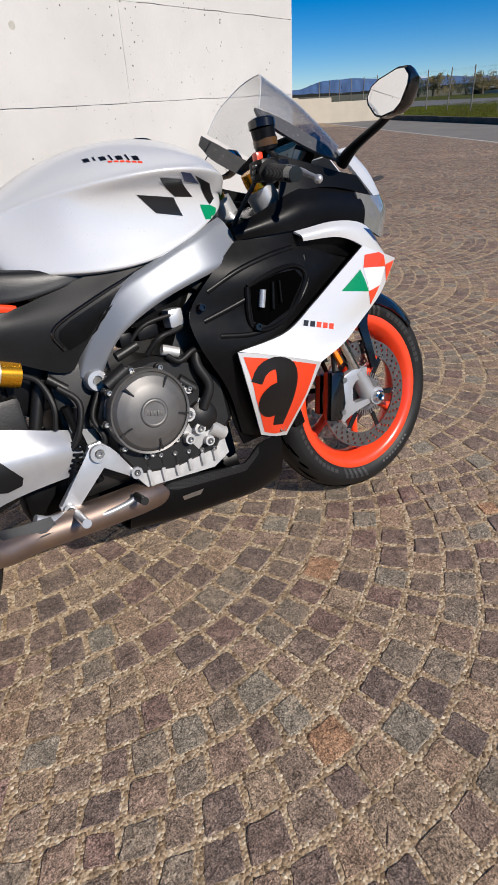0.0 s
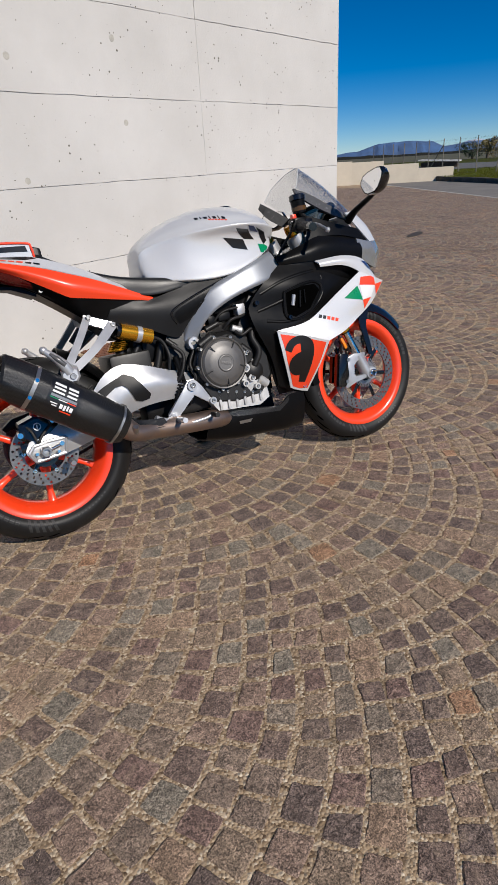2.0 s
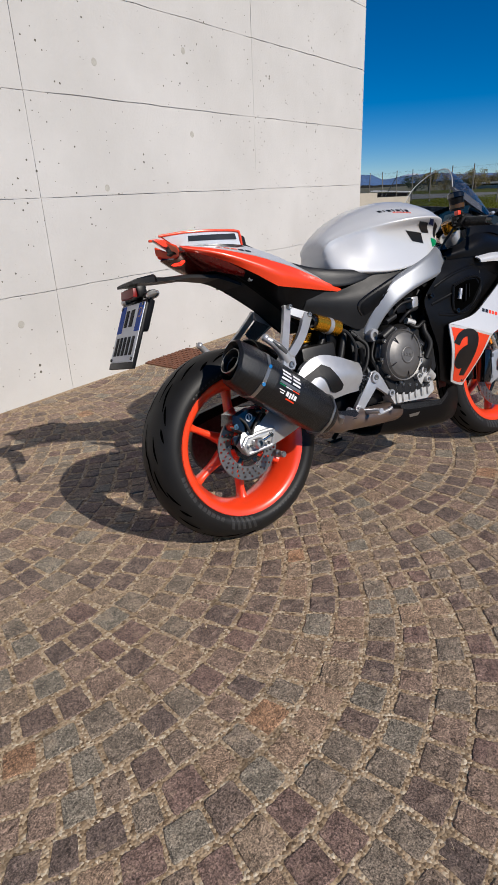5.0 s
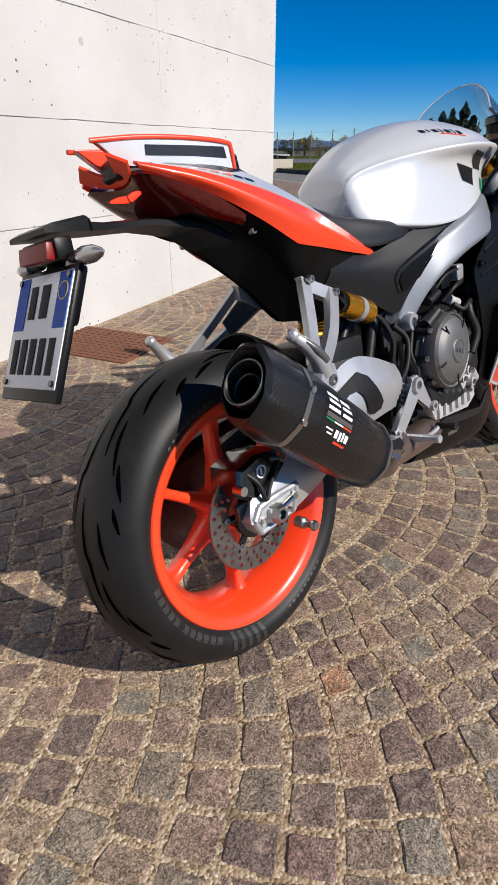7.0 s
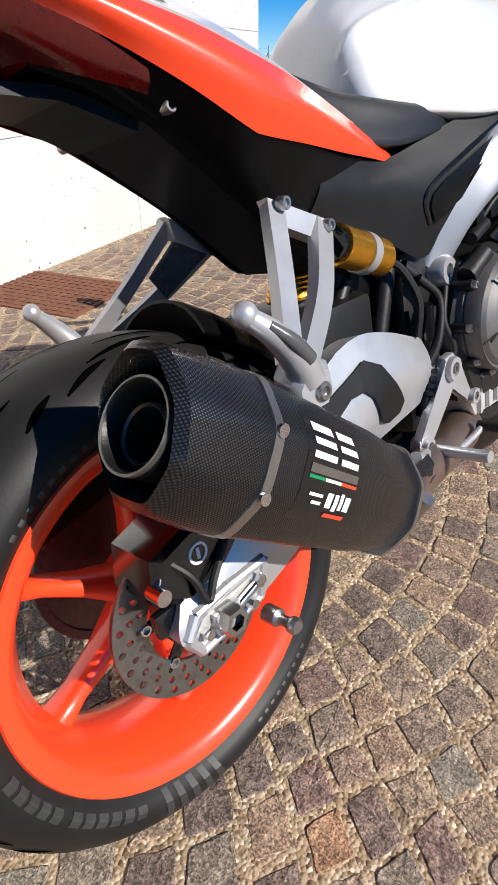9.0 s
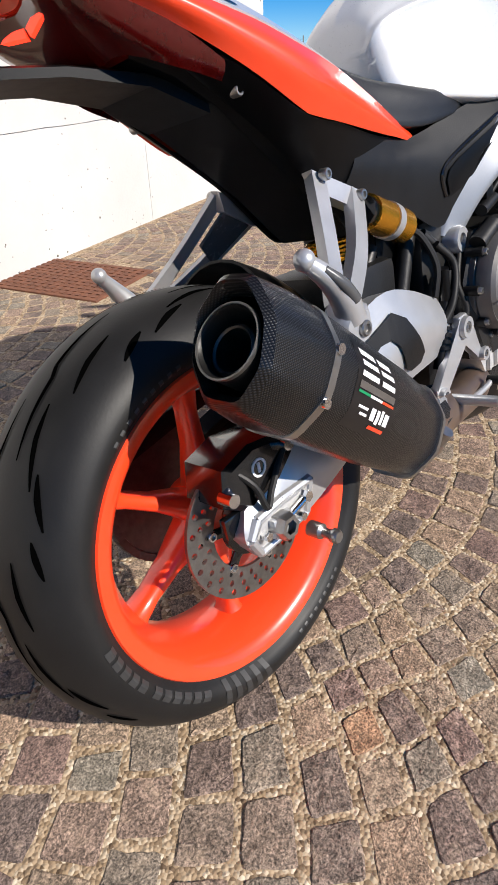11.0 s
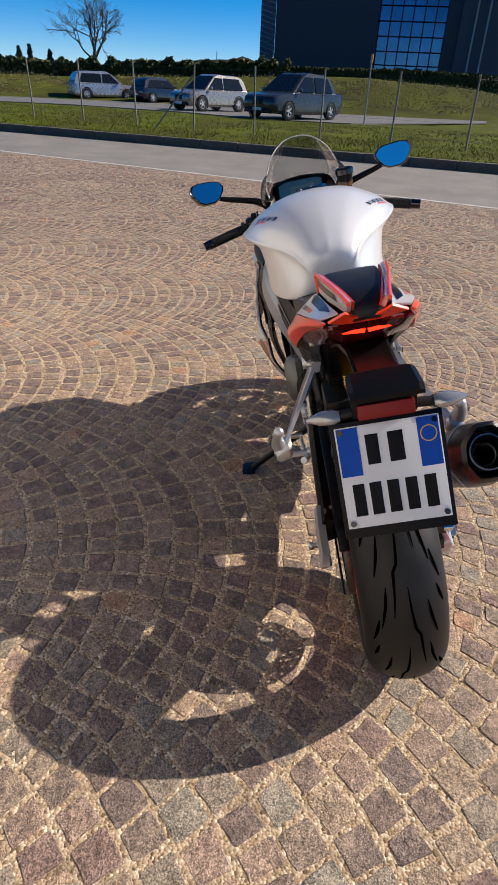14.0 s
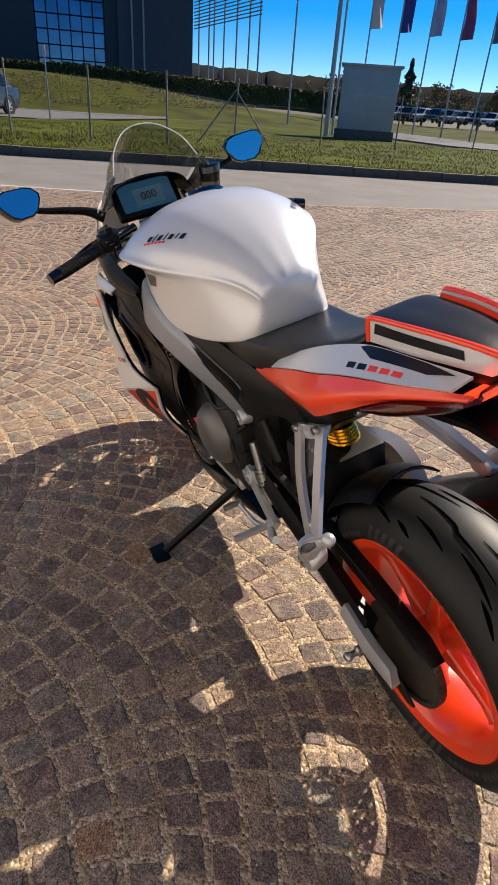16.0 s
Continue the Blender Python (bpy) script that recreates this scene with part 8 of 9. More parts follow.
def conifer(az, dist, base, height, width, seed):
    top = empty("conifer", pose(*polar(az, dist), base), "dark green pointed conifer", "tree", "conifers beyond the mound")
    bm = bmesh.new()
    rod(bm, (0, 0, -0.3), (0, 0, height * 0.9), 0.14, 0.03, 8)
    part("trunk", bm, MAT_BARK, top)
    def place(r):
        t = r.random() ** 1.4
        rad = width * (1 - t) ** 0.8 * (0.55 + 0.45 * r.random()) * (0.8 + 0.35 * math.sin(t * 26 + seed))
        a = r.uniform(0, 2 * math.pi)
        return Vector((rad * math.cos(a), rad * math.sin(a), 0.05 + height * t)), 1
    leaves("crown", MAT_CONIFER, top, place, 2600, 0.34, seed)
    return top


for az, d, h, w in ((26.9, 68, 3.6, 1.9), (26.0, 70, 4.3, 1.9), (25.2, 67, 4.4, 1.8), (24.3, 69, 5.0, 1.9), (23.5, 66, 3.8, 1.8), (22.2, 70, 3.0, 1.0), (21.6, 66, 2.2, 1.2), (18.2, 78, 3.4, 0.8), (17.4, 78, 3.6, 0.7), (15.9, 80, 3.3, 0.9)):
    conifer(az, d, -0.1 if az > 21 else 0.6, h, w, int(az * 10))


def round_tree(az, dist, base, height, width, mat, seed, label):
    top = empty("broad_tree", pose(*polar(az, dist), base), label, "tree")
    bm = bmesh.new()
    tube(bm, [(0, 0, -0.3), (0.1, 0, height * 0.3), (0, 0.1, height * 0.6)], [0.25, 0.18, 0.08], 8, 3)
    part("trunk", bm, MAT_BARK, top)
    rg = random.Random(seed)
    clumps = [(Vector((rg.gauss(0, width * 0.42), rg.gauss(0, width * 0.42), height * rg.uniform(0.35, 0.92))), rg.uniform(0.16, 0.34) * width) for _ in range(22)]
    def place(r):
        c, k = r.choice(clumps)
        v = Vector((r.gauss(0, 1), r.gauss(0, 1), r.gauss(0, 1))).normalized() * k * r.random() ** 0.4
        return c + v, 1
    leaves("crown", mat, top, place, 1800, height * 0.055, seed)
    return top


for k, az in enumerate(np.arange(27.6, 40, 1.25)):
    round_tree(float(az), 95 + 6 * math.sin(k * 2.1), -0.4, 2.3 + 0.7 * math.sin(k * 1.7), 2.0, MAT_SCRUB if k % 3 else MAT_CONIFER, 60 + k, "brown winter tree in a distant row")
for k, az in enumerate(np.arange(-34.5, -52, -1.5)):
    round_tree(float(az), 112 + 5 * math.sin(k * 1.3), 0.15, 5.0 + 0.9 * math.sin(k * 2.3), 3.4, MAT_BROWN_LEAF if k % 2 else MAT_SCRUB, 90 + k, "russet tree behind the distant car park")
conifer(-40.4, 100, 0.6, 7.6, 2.0, 77)
round_tree(-35.7, 78, 0.85, 4.6, 2.8, MAT_BROWN_LEAF, 140, "rounded russet tree beyond the cabinet")

# fence
fence = empty("fence", None, "wire fence on thin weathered posts, some braced", "fence")
stations = []
y = 34.0
while y > -5.2:
    stations.append((kerb_x(y) + 3.55, y))
    y -= 1.78
stations += [(16.35, -7.6), (16.8, -10.9), (17.2, -14.3), (17.8, -18.7), (18.4, -22.5), (19.0, -26.5)]
for k, (x, y) in enumerate(stations):
    bm = bmesh.new()
    rod(bm, (0, 0, -0.2), (rngb.uniform(-0.05, 0.05), rngb.uniform(-0.05, 0.05), 1.62), 0.026, 0.024, 8)
    p = part("fence_post", bm, MAT_POST, fence)
    p.location = (x, y, 0.18)
    if k in (6, 14, 18) or (x, y) == (16.35, -7.6):
        for s in ((-1, 1) if (x, y) == (16.35, -7.6) else (1,)):
            bm = bmesh.new()
            rod(bm, (0, 0, 1.35), (0.25 * s * 0.3, 1.15 * s, -0.05), 0.022, seg=8)
            b = part("brace", bm, MAT_POST, fence)
            b.location = (x, y, 0.18)
bm = bmesh.new()
for (x0, y0), (x1, y1) in zip(stations, stations[1:]):
    for z in (0.35, 0.75, 1.2, 1.7):
        rod(bm, (x0, y0, z), (x1, y1, z), 0.0022, seg=3, caps=False)
    n = 14 if abs(y1 - y0) < 2.2 else 24
    for k in range(n):
        f0, f1 = k / n, min(1, (k + 9) / n)
        for flip in (0, 1):
            za, zb = (0.3, 1.75) if flip else (1.75, 0.3)
            fe = f1
            k2 = (f1 - f0) / (9 / n)
            rod(bm, (x0 + (x1 - x0) * f0, y0 + (y1 - y0) * f0, za), (x0 + (x1 - x0) * fe, y0 + (y1 - y0) * fe, za + (zb - za) * k2), 0.0009, seg=3, caps=False)
tagged(part("wire_mesh", bm, MAT_WIRE, fence, smooth=False), kind="stuff")

# grass blades on the bank
verts, faces = [], []
rg = random.Random(8)
for _ in range(60000):
    y = rg.uniform(-26, 24)
    t = rg.random() ** 1.8 * 14
    x = kerb_x(y) + 0.2 + t
    if noise.noise((x * 0.8, y * 0.8, 2)) < -0.35:
        continue
    z = 0.14 + 0.05 * min(1, t)
    a, h = rg.uniform(0, math.pi), rg.uniform(0.02, 0.06)
    dx, dy = 0.012 * math.cos(a), 0.012 * math.sin(a)
    i = len(verts)
    verts += [(x - dx, y - dy, z), (x + dx, y + dy, z), (x + rg.gauss(0, 0.03), y + rg.gauss(0, 0.03), z + h)]
    faces.append((i, i + 1, i + 2))
tagged(raw("grass_blades", verts, faces, MAT_BLADE), "short uneven grass on the roadside bank", "grass", kind="stuff")


# office building
def office():
    top = empty("office_building", None, "large dark blue office building with glass entrance", "building", kind="")
    D = 82
    def slab(nm, a0, a1, d0, d1, z0, z1, mat, parent=top, label=""):
        bm = bmesh.new()
        loft(bm, [[Vector((*polar(a0, d0), z)), Vector((*polar(a1, d1), z)), Vector((*polar(a1, d1 + 14), z)), Vector((*polar(a0, d0 + 14), z))] for z in (z0, z1)])
        return part(nm, bm, mat, parent, label, smooth=False)
    slab("west_block", -2.1, -10.2, D, D - 2, 2.0, 22, CLAD_DARK, label="windowless dark blue clad block")
    fin_block = slab("louvred_corner", -0.9, -2.08, D + 1, D, 2.0, 22, CLAD_GREY, label="corner with pale slanting louvres")
    for k in range(38):
        bm = bmesh.new()
        z = 2.4 + k * 0.5
        p0, p1 = Vector((*polar(-0.92, D + 0.85), z + 0.3)), Vector((*polar(-2.06, D - 0.15), z - 0.2))
        rod(bm, p0, p1, 0.07, seg=4)
        part("louvre", bm, LOUVRE, fin_block, smooth=False)
    glass = slab("glass_entrance", -10.2, -15.5, D - 1.2, D - 1.2, 2.0, 22, FACADE_GLASS, label="blue reflecting glass facade")
    for k in range(7):
        a = -10.3 - k * 0.86
        bm = bmesh.new()
        rod(bm, (*polar(a, D - 1.3), 2.0), (*polar(a, D - 1.3), 22), 0.07, seg=4)
        part("mullion", bm, MULLION, glass, smooth=False)
    for z in (4.3, 5.6, 7.0, 8.4, 9.8, 11.2, 12.6, 14.0, 15.4, 16.8, 18.2, 19.6, 21):
        bm = bmesh.new()
        rod(bm, (*polar(-10.2, D - 1.3), z), (*polar(-15.5, D - 1.3), z), 0.06, seg=4)
        part("transom", bm, MULLION, glass, smooth=False)
    slab("dark_pier", -15.5, -16.5, D - 3, D - 3, 2.0, 22, CLAD_DARK)
    east = slab("east_block", -16.5, -22.4, D - 4, D - 2, 2.0, 22, CLAD_GREY, label="plain slate grey clad block")
    for a in (-17.6, -18.5):
        bm = bmesh.new()
        rod(bm, (*polar(a, D - 4.3), 2.0), (*polar(a, D - 4.3), 22), 0.10, seg=6)
        part("downpipe", bm, LOUVRE, east)
    # louvred canopy on thin columns
    for k in range(34):
        z = at_height(4.7, D) + 0.2 + k * 0.30
        bm = bmesh.new()
        rod(bm, (*polar(-22.5, D - 2), z), (*polar(-27.8, D - 14), z + 0.55), 0.055, seg=4)
        part("canopy_louvre", bm, LOUVRE, top, smooth=False)
    for a in (-22.9, -23.7, -24.1, -24.9, -25.9, -26.9, -27.7):
        bm = bmesh.new()
        d = D - 2 - (abs(a) - 22.5) / 5.3 * 12
        rod(bm, (*polar(a, d), 1.0), (*polar(a, d), 18), 0.09, seg=8)
        part("canopy_column", bm, GALV, top)
    for az in (-13.9, -12.4):
        bm = bmesh.new()
        box(bm, (*polar(az, D - 1.35), 3.1), (0.1, 0.9, 2.0))
        part("entrance_door", bm, MULLION, glass, smooth=False)


office()

# utility cabinet
cab = empty("utility_cabinet", pose(*polar(-36.5, 31), 0.1, 0, 0, -36.5), "grey sheet metal utility cabinet with flat roof", "cabinet")
bm = bmesh.new()
box(bm, (0.6, 0, 0.18), (1.7, 2.7, 0.5), bevel=0.02)
part("plinth", bm, MAT_KERB, cab)
bm = bmesh.new()
box(bm, (0.6, 0, 1.65), (1.55, 2.5, 2.45), bevel=0.02)
cb = part("cabinet_body", bm, CABINET, cab)
for s in (-1, 1):
    bm = bmesh.new()
    box(bm, (-0.185, s * 0.585, 1.62), (0.03, 1.13, 2.25), bevel=0.008)
    part("cabinet_door", bm, CABINET, cb)
bm = bmesh.new()
box(bm, (0.6, 0, 2.92), (1.75, 2.72, 0.10), bevel=0.02)
part("cabinet_roof", bm, GALV, cab)


def pole(name, az, dist, base, height, r, label):
    top = empty(name, pose(*polar(az, dist), base), label, "pole")
    bm = bmesh.new()
    rod(bm, (0, 0, -0.2), (0, 0, height), r, r * 0.7, 12)
    part("mast", bm, GALV, top)
    return top


pole("lamp_mast", -30.35, 48, 0.2, 14, 0.07, "tall thin grey mast on the grass")
pole("lamp_mast", -33.4, 33, 0.2, 12, 0.12, "thick grey mast beside the cabinet")
pole("lamp_mast", -34.0, 36, 0.2, 12, 0.06, "thin dark mast beside the cabinet")
yp = pole("marker_post", -10.1, 29, 0.1, 2.35, 0.035, "thin post with a yellow tip")
bm = bmesh.new()
rod(bm, (0, 0, 2.3), (0, 0, 2.62), 0.05, seg=10)
part("tip", bm, AMBER_LENS, yp)
pole("lamp_mast", 2.6, 90, 1.5, 3.8, 0.06, "distant thin grey metal mast")
FLAGS = [((0.55, 0.42, 0.44), (0.6, 0.6, 0.62)), ((0.03, 0.05, 0.30), (0.04, 0.04, 0.2)), ((0.45, 0.47, 0.6), (0.25, 0.28, 0.5)), ((0.4, 0.05, 0.1), (0.05, 0.06, 0.25)), ((0.07, 0.09, 0.16), (0.12, 0.13, 0.2)), ((0.03, 0.05, 0.12), (0.1, 0.1, 0.16)), ((0.4, 0.4, 0.45), (0.1, 0.12, 0.3))]
for k, (c1, c2) in enumerate(FLAGS):
    az = -36.2 - k * 2.35
    fp = empty("flagpole", pose(*polar(az, 44), 0.2), "tall pole with a hanging banner flag", "flagpole", "row of flagpoles")
    bm = bmesh.new()
    rod(bm, (0, 0, -0.2), (0, 0, 11), 0.055, 0.04, 10)
    part("mast", bm, GALV, fp)
    zb = at_height(5.75 - 0.14 * k, 44) - 0.2
    fm = material("flag_cloth", c1, 0.8, scale=1.6, second=c2)
    bm = bmesh.new()
    cols = []
    for i in range(9):
        u = i / 8
        cols.append([Vector((0.06 + 0.10 * math.sin(u * 7 + v * 0.9 + k), -0.06 - u * (0.95 - 0.05 * v), zb + 0.15 * u + v * 0.55)) for v in range(8)])
    skin(bm, cols, 7, 10, 0.012)
    part("banner", bm, fm, fp)

# low stepped cream wall by the road's end
lw = empty("low_wall", None, "low cream rendered wall stepping down towards the road", "wall", kind="structure")
pts = [(*polar(a, d), z) for a, d, z in ((54, 27.5, 0.99), (48.8, 28.0, 0.98), (46.1, 28.3, 0.93), (43.3, 28.6, 0.76), (40.3, 29.0, 0.55), (37.4, 29.5, 0.39))]
for (x0, y0, z0), (x1, y1, z1) in zip(pts, pts[1:]):
    bm = bmesh.new()
    d = Vector((x1 - x0, y1 - y0, 0))
    nrm = Vector((-d.y, d.x, 0)).normalized() * 0.22
    loft(bm, [[Vector((x0, y0, z)) , Vector((x1, y1, z)), Vector((x1, y1, z)) - nrm, Vector((x0, y0, z)) - nrm] for z in (-0.1, z0)])
    part("wall_segment", bm, CREAM, lw, smooth=False)

# pale-roofed low building and the shed
wb = empty("low_building", pose(78.5, 49, -0.5, 0, 0, -69), "long low building with a pale flat roof", "building")
bm = bmesh.new()
box(bm, (0, 0, 0.55), (9.2, 5, 1.1))
part("wall", bm, SHED_WOOD, wb)
bm = bmesh.new()
box(bm, (0, 0, 1.25), (10.2, 6, 0.22), bevel=0.03)
part("roof", bm, ROOF_PALE, wb)
for x in (-4.7, 0.5, 4.7):
    bm = bmesh.new()
    box(bm, (x, -2.8, 0.5), (0.25, 0.25, 1.3))
    part("pillar", bm, ROOF_PALE, wb)
bm = bmesh.new()
box(bm, (-1.4, -2.6, 0.75), (4.2, 0.1, 0.45))
part("fascia", bm, ROOF_PALE, wb)
sh = empty("shed", pose(*polar(40.0, 46), -0.2, 0, 0, 128), "dark timber shed with a pale metal roof", "building")
bm = bmesh.new()
box(bm, (0, 0, 0.35), (2.4, 2, 0.8))
part("wall", bm, SHED_WOOD, sh)
bm = bmesh.new()
prism(bm, [(-1.35, 0.72), (1.35, 0.86), (1.35, 0.93), (-1.35, 0.79)], -1.2, 1.2)
part("roof", bm, ROOF_PALE, sh)


def ridge(name, label, category, rows, dist, mat, seed, rough):
    """A far range of hills: a folded slope, not a card."""
    verts, faces = [], []
    azs = np.arange(rows[0][0], rows[-1][0] + 0.01, 0.2 if dist > 1000 else 0.5)
    for a in azs:
        h = float(np.interp(a, [r[0] for r in rows], [r[1] for r in rows]))
        n_ = noise.noise((a * 0.9, seed, 0)) * rough + noise.noise((a * 3.1, seed, 1)) * rough * 0.4
        zt = at_height(h + n_, dist)
        for k, f in enumerate((0, 0.35, 0.7, 1.0)):
            wob = noise.noise((a * 2, k * 3.1, seed)) * 0.04
            verts.append((*polar(a, dist * (0.86 + 0.14 * f + (wob if 0 < f < 1 else 0))), -1 + (zt + 1) * f))
        verts.append((*polar(a, dist * 1.1), -1))
    for i in range(len(azs) - 1):
        for k in range(4):
            q = i * 5 + k
            faces.append((q, q + 5, q + 6, q + 1))
    ob = raw(name, verts, faces, mat)
    ob.data.shade_smooth()
    return tagged(ob, label, category, kind="structure")


ridge("mountain_range", "mountains on the horizon, blue haze painted into their colour", "mountains", [(28, 0.5), (34, 0.55), (37, 0.68), (38.3, 0.8), (40.9, 0.62), (42.5, 0.42), (43.4, 0.85), (45.7, 1.0), (47.8, 0.9), (49.7, 0.42), (51.4, 0.25), (56, 0.3), (70, 0.5)], 3600, MOUNTAIN, 2, 0.06)
ridge("snowy_range", "far mountains with snow on their crest", "mountains", [(30, 0.3), (37.5, 0.45), (39.0, 0.66), (39.8, 0.84), (40.6, 0.72), (42, 0.35)], 3900, SNOW, 5, 0.03)
ridge("wooded_hills", "low brown wooded hills", "hills", [(20, 0.2), (30, 0.35), (36.9, 0.12), (41.7, 0.0), (45.4, -0.02), (52, 0.05), (70, 0.1)], 420, HILL, 9, 0.10)
ridge("wooded_hills", "low dark wooded hills behind the office grounds", "hills", [(-70, 2.0), (-48, 2.0), (-40, 2.3), (-33, 2.4), (-27.9, 2.5), (-22, 2.7), (0, 2.2), (12, 1.2), (20, 0.5)], 520, HILL, 12, 0.22)

# oily stain, built as a thin dark slab, and a light scrap on the cobbles
for x, y, sx, sy, c, lb in ((6.9, 5.12, 0.34, 0.055, (0.05, 0.042, 0.036), "thin dark slab for an oily stain on the cobbles"), (3.72, 2.69, 0.10, 0.05, (0.3, 0.27, 0.22), "pale flat scrap lying on the cobbles")):
    bm = bmesh.new()
    out = [(math.cos(t) * sx * (1 + 0.12 * math.sin(3 * t)), math.sin(t) * sy * 1.6 * (1 + 0.15 * math.cos(2 * t))) for t in np.linspace(0, 2 * math.pi, 18, endpoint=False)]
    loft(bm, [[Vector((a, b, z)) for a, b in out] for z in (-0.004, 0.009)])
    ob = part("stain_slab" if sx > 0.2 else "paper_scrap", bm, material("flat_thing", c, 0.9, vary=0.3, scale=20), None)
    ob.matrix_basis = pose(x, y, 0, 0, 0, 30)
    tagged(ob, lb, "drain cover" if sx > 0.2 else "litter", kind="structure" if sx > 0.2 else "")

# ---- the cobbles, last: porphyry setts in segmental arcs ----
LANE, RADIUS, STEP = 1.285, 0.90, 0.091
rng = random.Random(11)
sets = {"piece": [], "near": [], "far": []}
COVER = (1.375 - 0.03, 1.375 + 0.5, 1.285 - 0.03, 1.285 + 0.65)


def lay(ring):
    """Sort a sett, given by its corners along and across the wall, by how near the walk passes."""
    mu, mv = sum(p[0] for p in ring) / len(ring), sum(p[1] for p in ring) / len(ring)
    x, y = plan(mu, mv)
    if mv > WALL_V - 0.05 and mu < WALL_END + 0.06 or COVER[0] < mu < COVER[1] and COVER[2] < mv < COVER[3] or x > edge_x(y) - 0.06:
        return
    kind = "near" if math.hypot(x - 0.1, y - 0.1) < 4.6 else "far"
    if -0.8 < x < 0.8 and -1.3 < y < -0.25 and len(sets["piece"]) < 300:
        kind = "piece"
    sets[kind].append(([plan(*p) for p in ring], (x, y)))


def arc_v(du):
    """How far an arc has risen at that distance from its lane's middle."""
    return RADIUS - math.sqrt(RADIUS * RADIUS - du * du)


EDGE = math.asin(LANE / 2 / RADIUS)
for lane in range(-8, 17):
    uc = 0.70 + LANE * lane
    for row in range(-200, 215):
        v0 = row * STEP
        cx, cy = plan(uc, v0 + 0.2)
        if cx < -3.0 or cx > 19 or cy < -13 or cy > 20 or cx > edge_x(cy) + 1.5:
            continue
        az = math.degrees(math.atan2(cy + 2.2, cx + 2.2))
        if az > 84 or az < -64:
            continue
        # the row's blocks, from one edge of the lane to the other, their sides square to the arc
        cuts = [-EDGE]
        while cuts[-1] < EDGE:
            cuts.append(cuts[-1] + rng.uniform(0.080, 0.112) * (0.92 if abs(cuts[-1]) > 0.5 else 1.0))
        if EDGE - cuts[-2] < 0.045:
            cuts.pop()
        cuts = [-EDGE + (c + EDGE) * 2 * EDGE / (cuts[-1] + EDGE) for c in cuts]
        wob = rng.uniform(-0.003, 0.003)
        for f0, f1 in zip(cuts, cuts[1:]):
            gap = 0.0050 + rng.uniform(0, 0.0038)
            g = gap / RADIUS
            ring = []
            for f, side in ((f0 + g, 0), (f1 - g, 0), (f1 - g, 1), (f0 + g, 1)):
                u = RADIUS * math.sin(f) - (STEP * math.sin(f) * math.cos(f) if side else 0.0)
                rise = gap / math.cos(f)
                ring.append((uc + u + rng.uniform(-0.0035, 0.0035), v0 + wob + arc_v(u) + (rise if side == 0 else STEP - rise) + rng.uniform(-0.0035, 0.0035)))
            lay(ring)
        # the block set on its corner at the cusp between two lanes
        ue, vm, w = uc + LANE / 2, v0 + arc_v(LANE / 2) + STEP / 2, STEP * rng.uniform(0.39, 0.44)
        lay([(ue + a + rng.uniform(-0.004, 0.004), vm + b + rng.uniform(-0.004, 0.004)) for a, b in ((0, -w), (w, 0), (0, w), (-w, 0))])


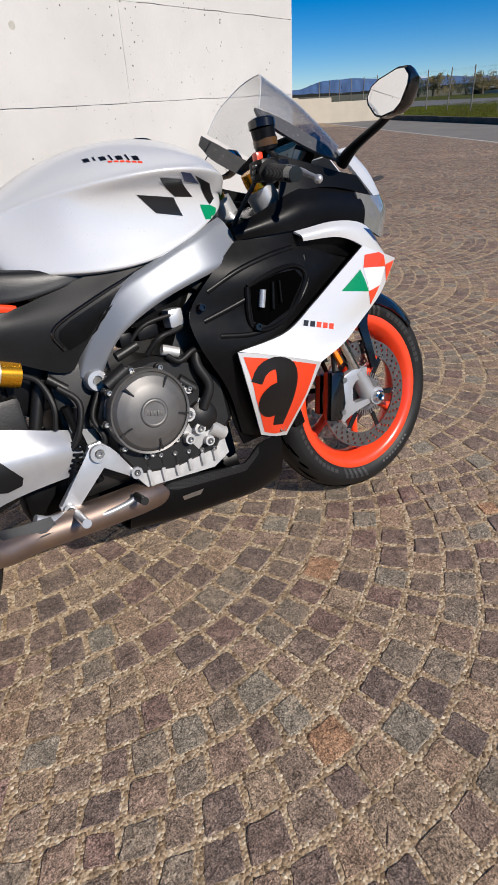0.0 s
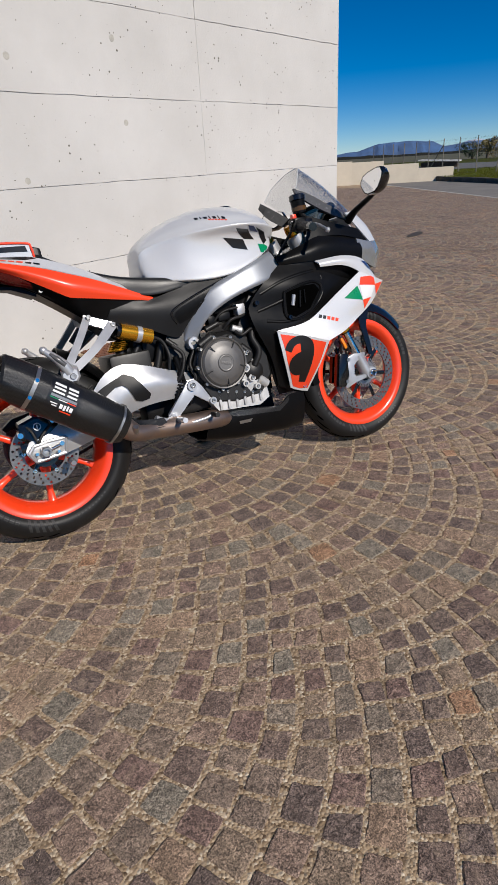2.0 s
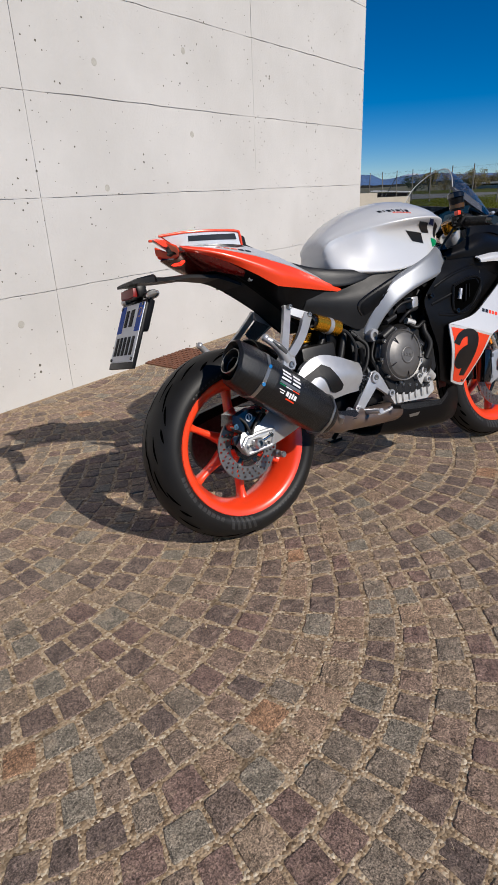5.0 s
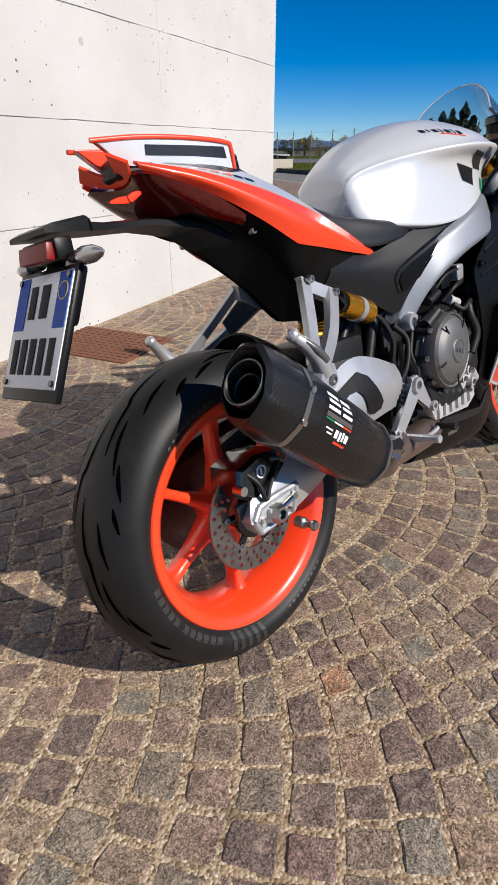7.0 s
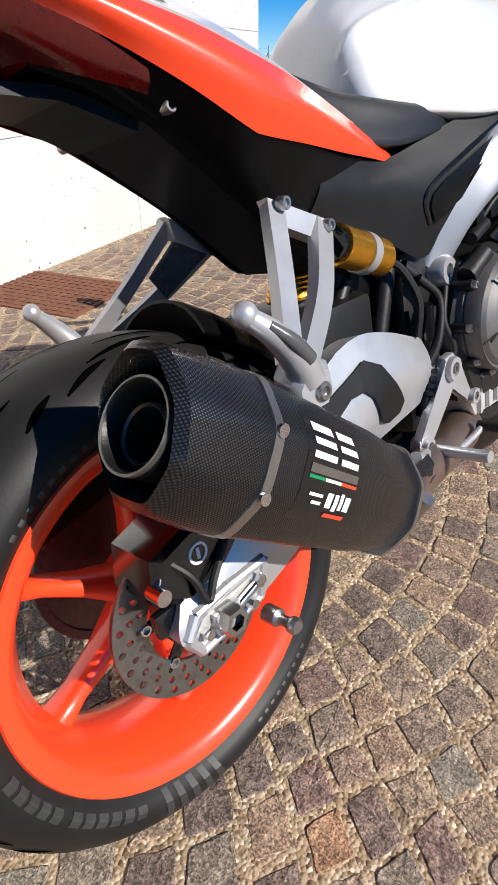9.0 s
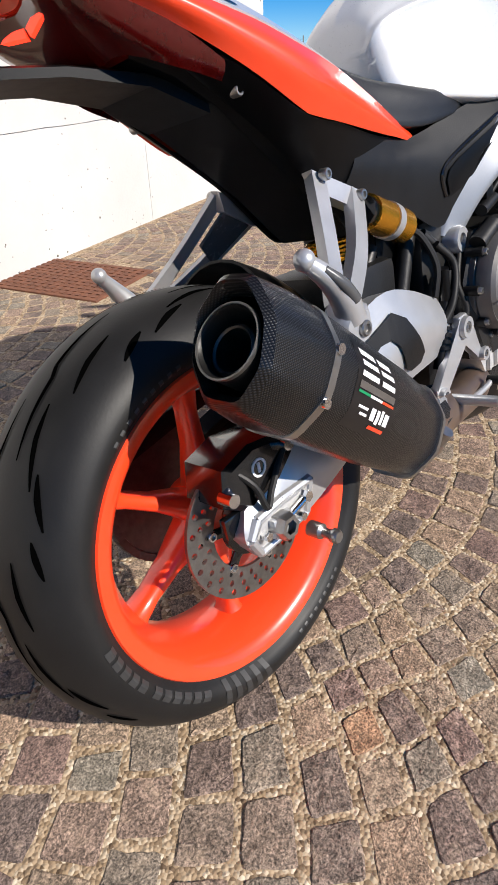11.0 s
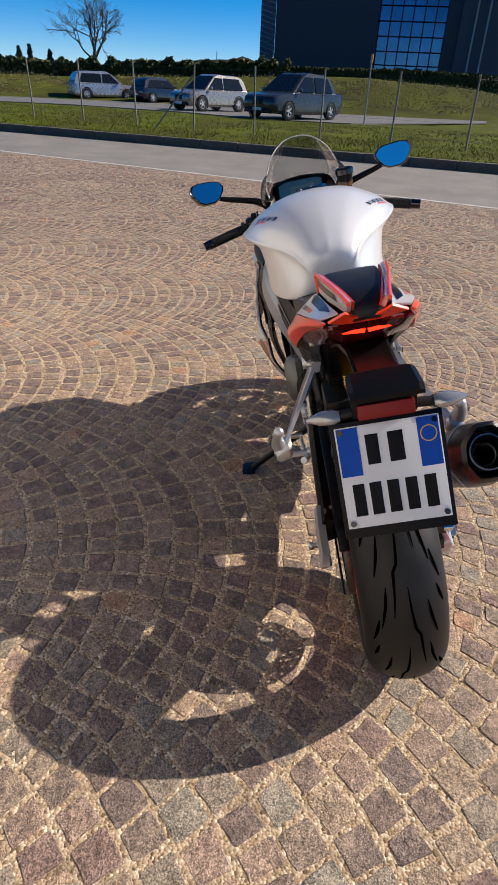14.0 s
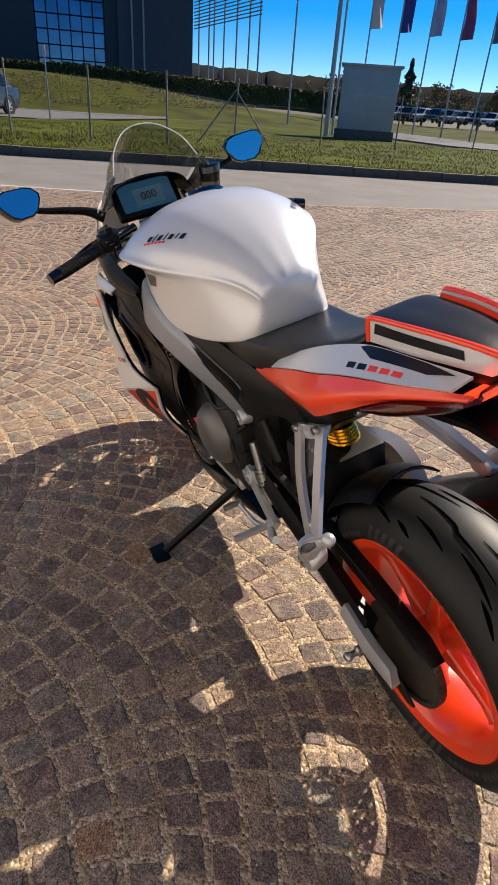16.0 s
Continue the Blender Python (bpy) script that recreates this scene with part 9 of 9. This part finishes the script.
def sett(ring, c, detail, origin=(0, 0)):
    """A hewn block: uneven top, worn bevel and sides."""
    cz, tx, ty = rng.uniform(0.0002, 0.0026), rng.uniform(-0.015, 0.015), rng.uniform(-0.015, 0.015)
    pts, m = [], len(ring)
    cc, o = Vector(c), Vector(origin)
    for i in range(m):
        p, q, r = Vector(ring[i]), Vector(ring[(i + 1) % m]), Vector(ring[i - 1])
        if not detail:
            pts.append(p)
            continue
        cut = rng.uniform(0.06, 0.17)
        pts.append(p + (r - p) * cut * rng.uniform(0.7, 1.2))
        pts.append(p + (cc - p) * cut * 0.42)
        pts.append(p + (q - p) * cut * rng.uniform(0.7, 1.2))
        for k in (0.4, 0.65):
            e = p.lerp(q, k + rng.uniform(-0.06, 0.06))
            pts.append(e + (e - cc) * rng.uniform(-0.055, 0.045))
    n = len(pts)

    def lift(p, down):
        d = p - cc
        return (p.x - o.x, p.y - o.y, cz + tx * d.x + ty * d.y - down)

    inner = [cc + (p - cc) * rng.uniform(0.90, 0.965) for p in pts]
    v = [lift(p, rng.uniform(-0.0008, 0.0010)) for p in inner] + [lift(p, rng.uniform(0.0012, 0.0036)) for p in pts]
    f = [(i, n + i, n + (i + 1) % n, (i + 1) % n) for i in range(n)]
    v += [(p[0], p[1], -0.03) for p in v[n:2 * n]]
    f += [(n + i, 2 * n + i, 2 * n + (i + 1) % n, n + (i + 1) % n) for i in range(n)]
    if detail:
        # a rough inner ring, so that the hewn top is never flat
        k = len(v)
        v += [lift(cc + (p - cc) * rng.uniform(0.45, 0.6), rng.uniform(-0.0018, 0.0012)) for p in pts[::2]]
        h = len(v) - k
        v.append(lift(cc, rng.uniform(-0.0016, 0.0012)))
        for i in range(n):
            f.append((i, (i + 1) % n, k + ((i + 1) // 2) % h) if i % 2 else (i, (i + 1) % n, k + (i // 2) % h))
        for i in range(h):
            f.append((k + i, (2 * i + 1) % n, k + (i + 1) % h) if 2 * i + 1 < n else (k + i, 0, k + (i + 1) % h))
            f.append((k + i, k + (i + 1) % h, k + h))
    else:
        f.append(tuple(range(n)))
    return v, f


pavement = bpy.data.objects["pavement"]
for ring, c in sets["piece"]:
    v, f = sett(ring, c, 1, c)
    ob = raw("cobblestone", v, f, MAT_STONE, pavement)
    ob.location = (c[0], c[1], 0)
for name, detail in (("near", 1), ("far", 0)):
    verts, faces = [], []
    for ring, c in sets[name]:
        v, f = sett(ring, c, detail)
        k = len(verts)
        verts += v
        faces += [tuple(i + k for i in q) for q in f]
    ob = raw("cobblestones", verts, faces, MAT_STONES, pavement)
    tagged(ob, "brown and grey porphyry cobbles laid in arcs", kind="stuff")
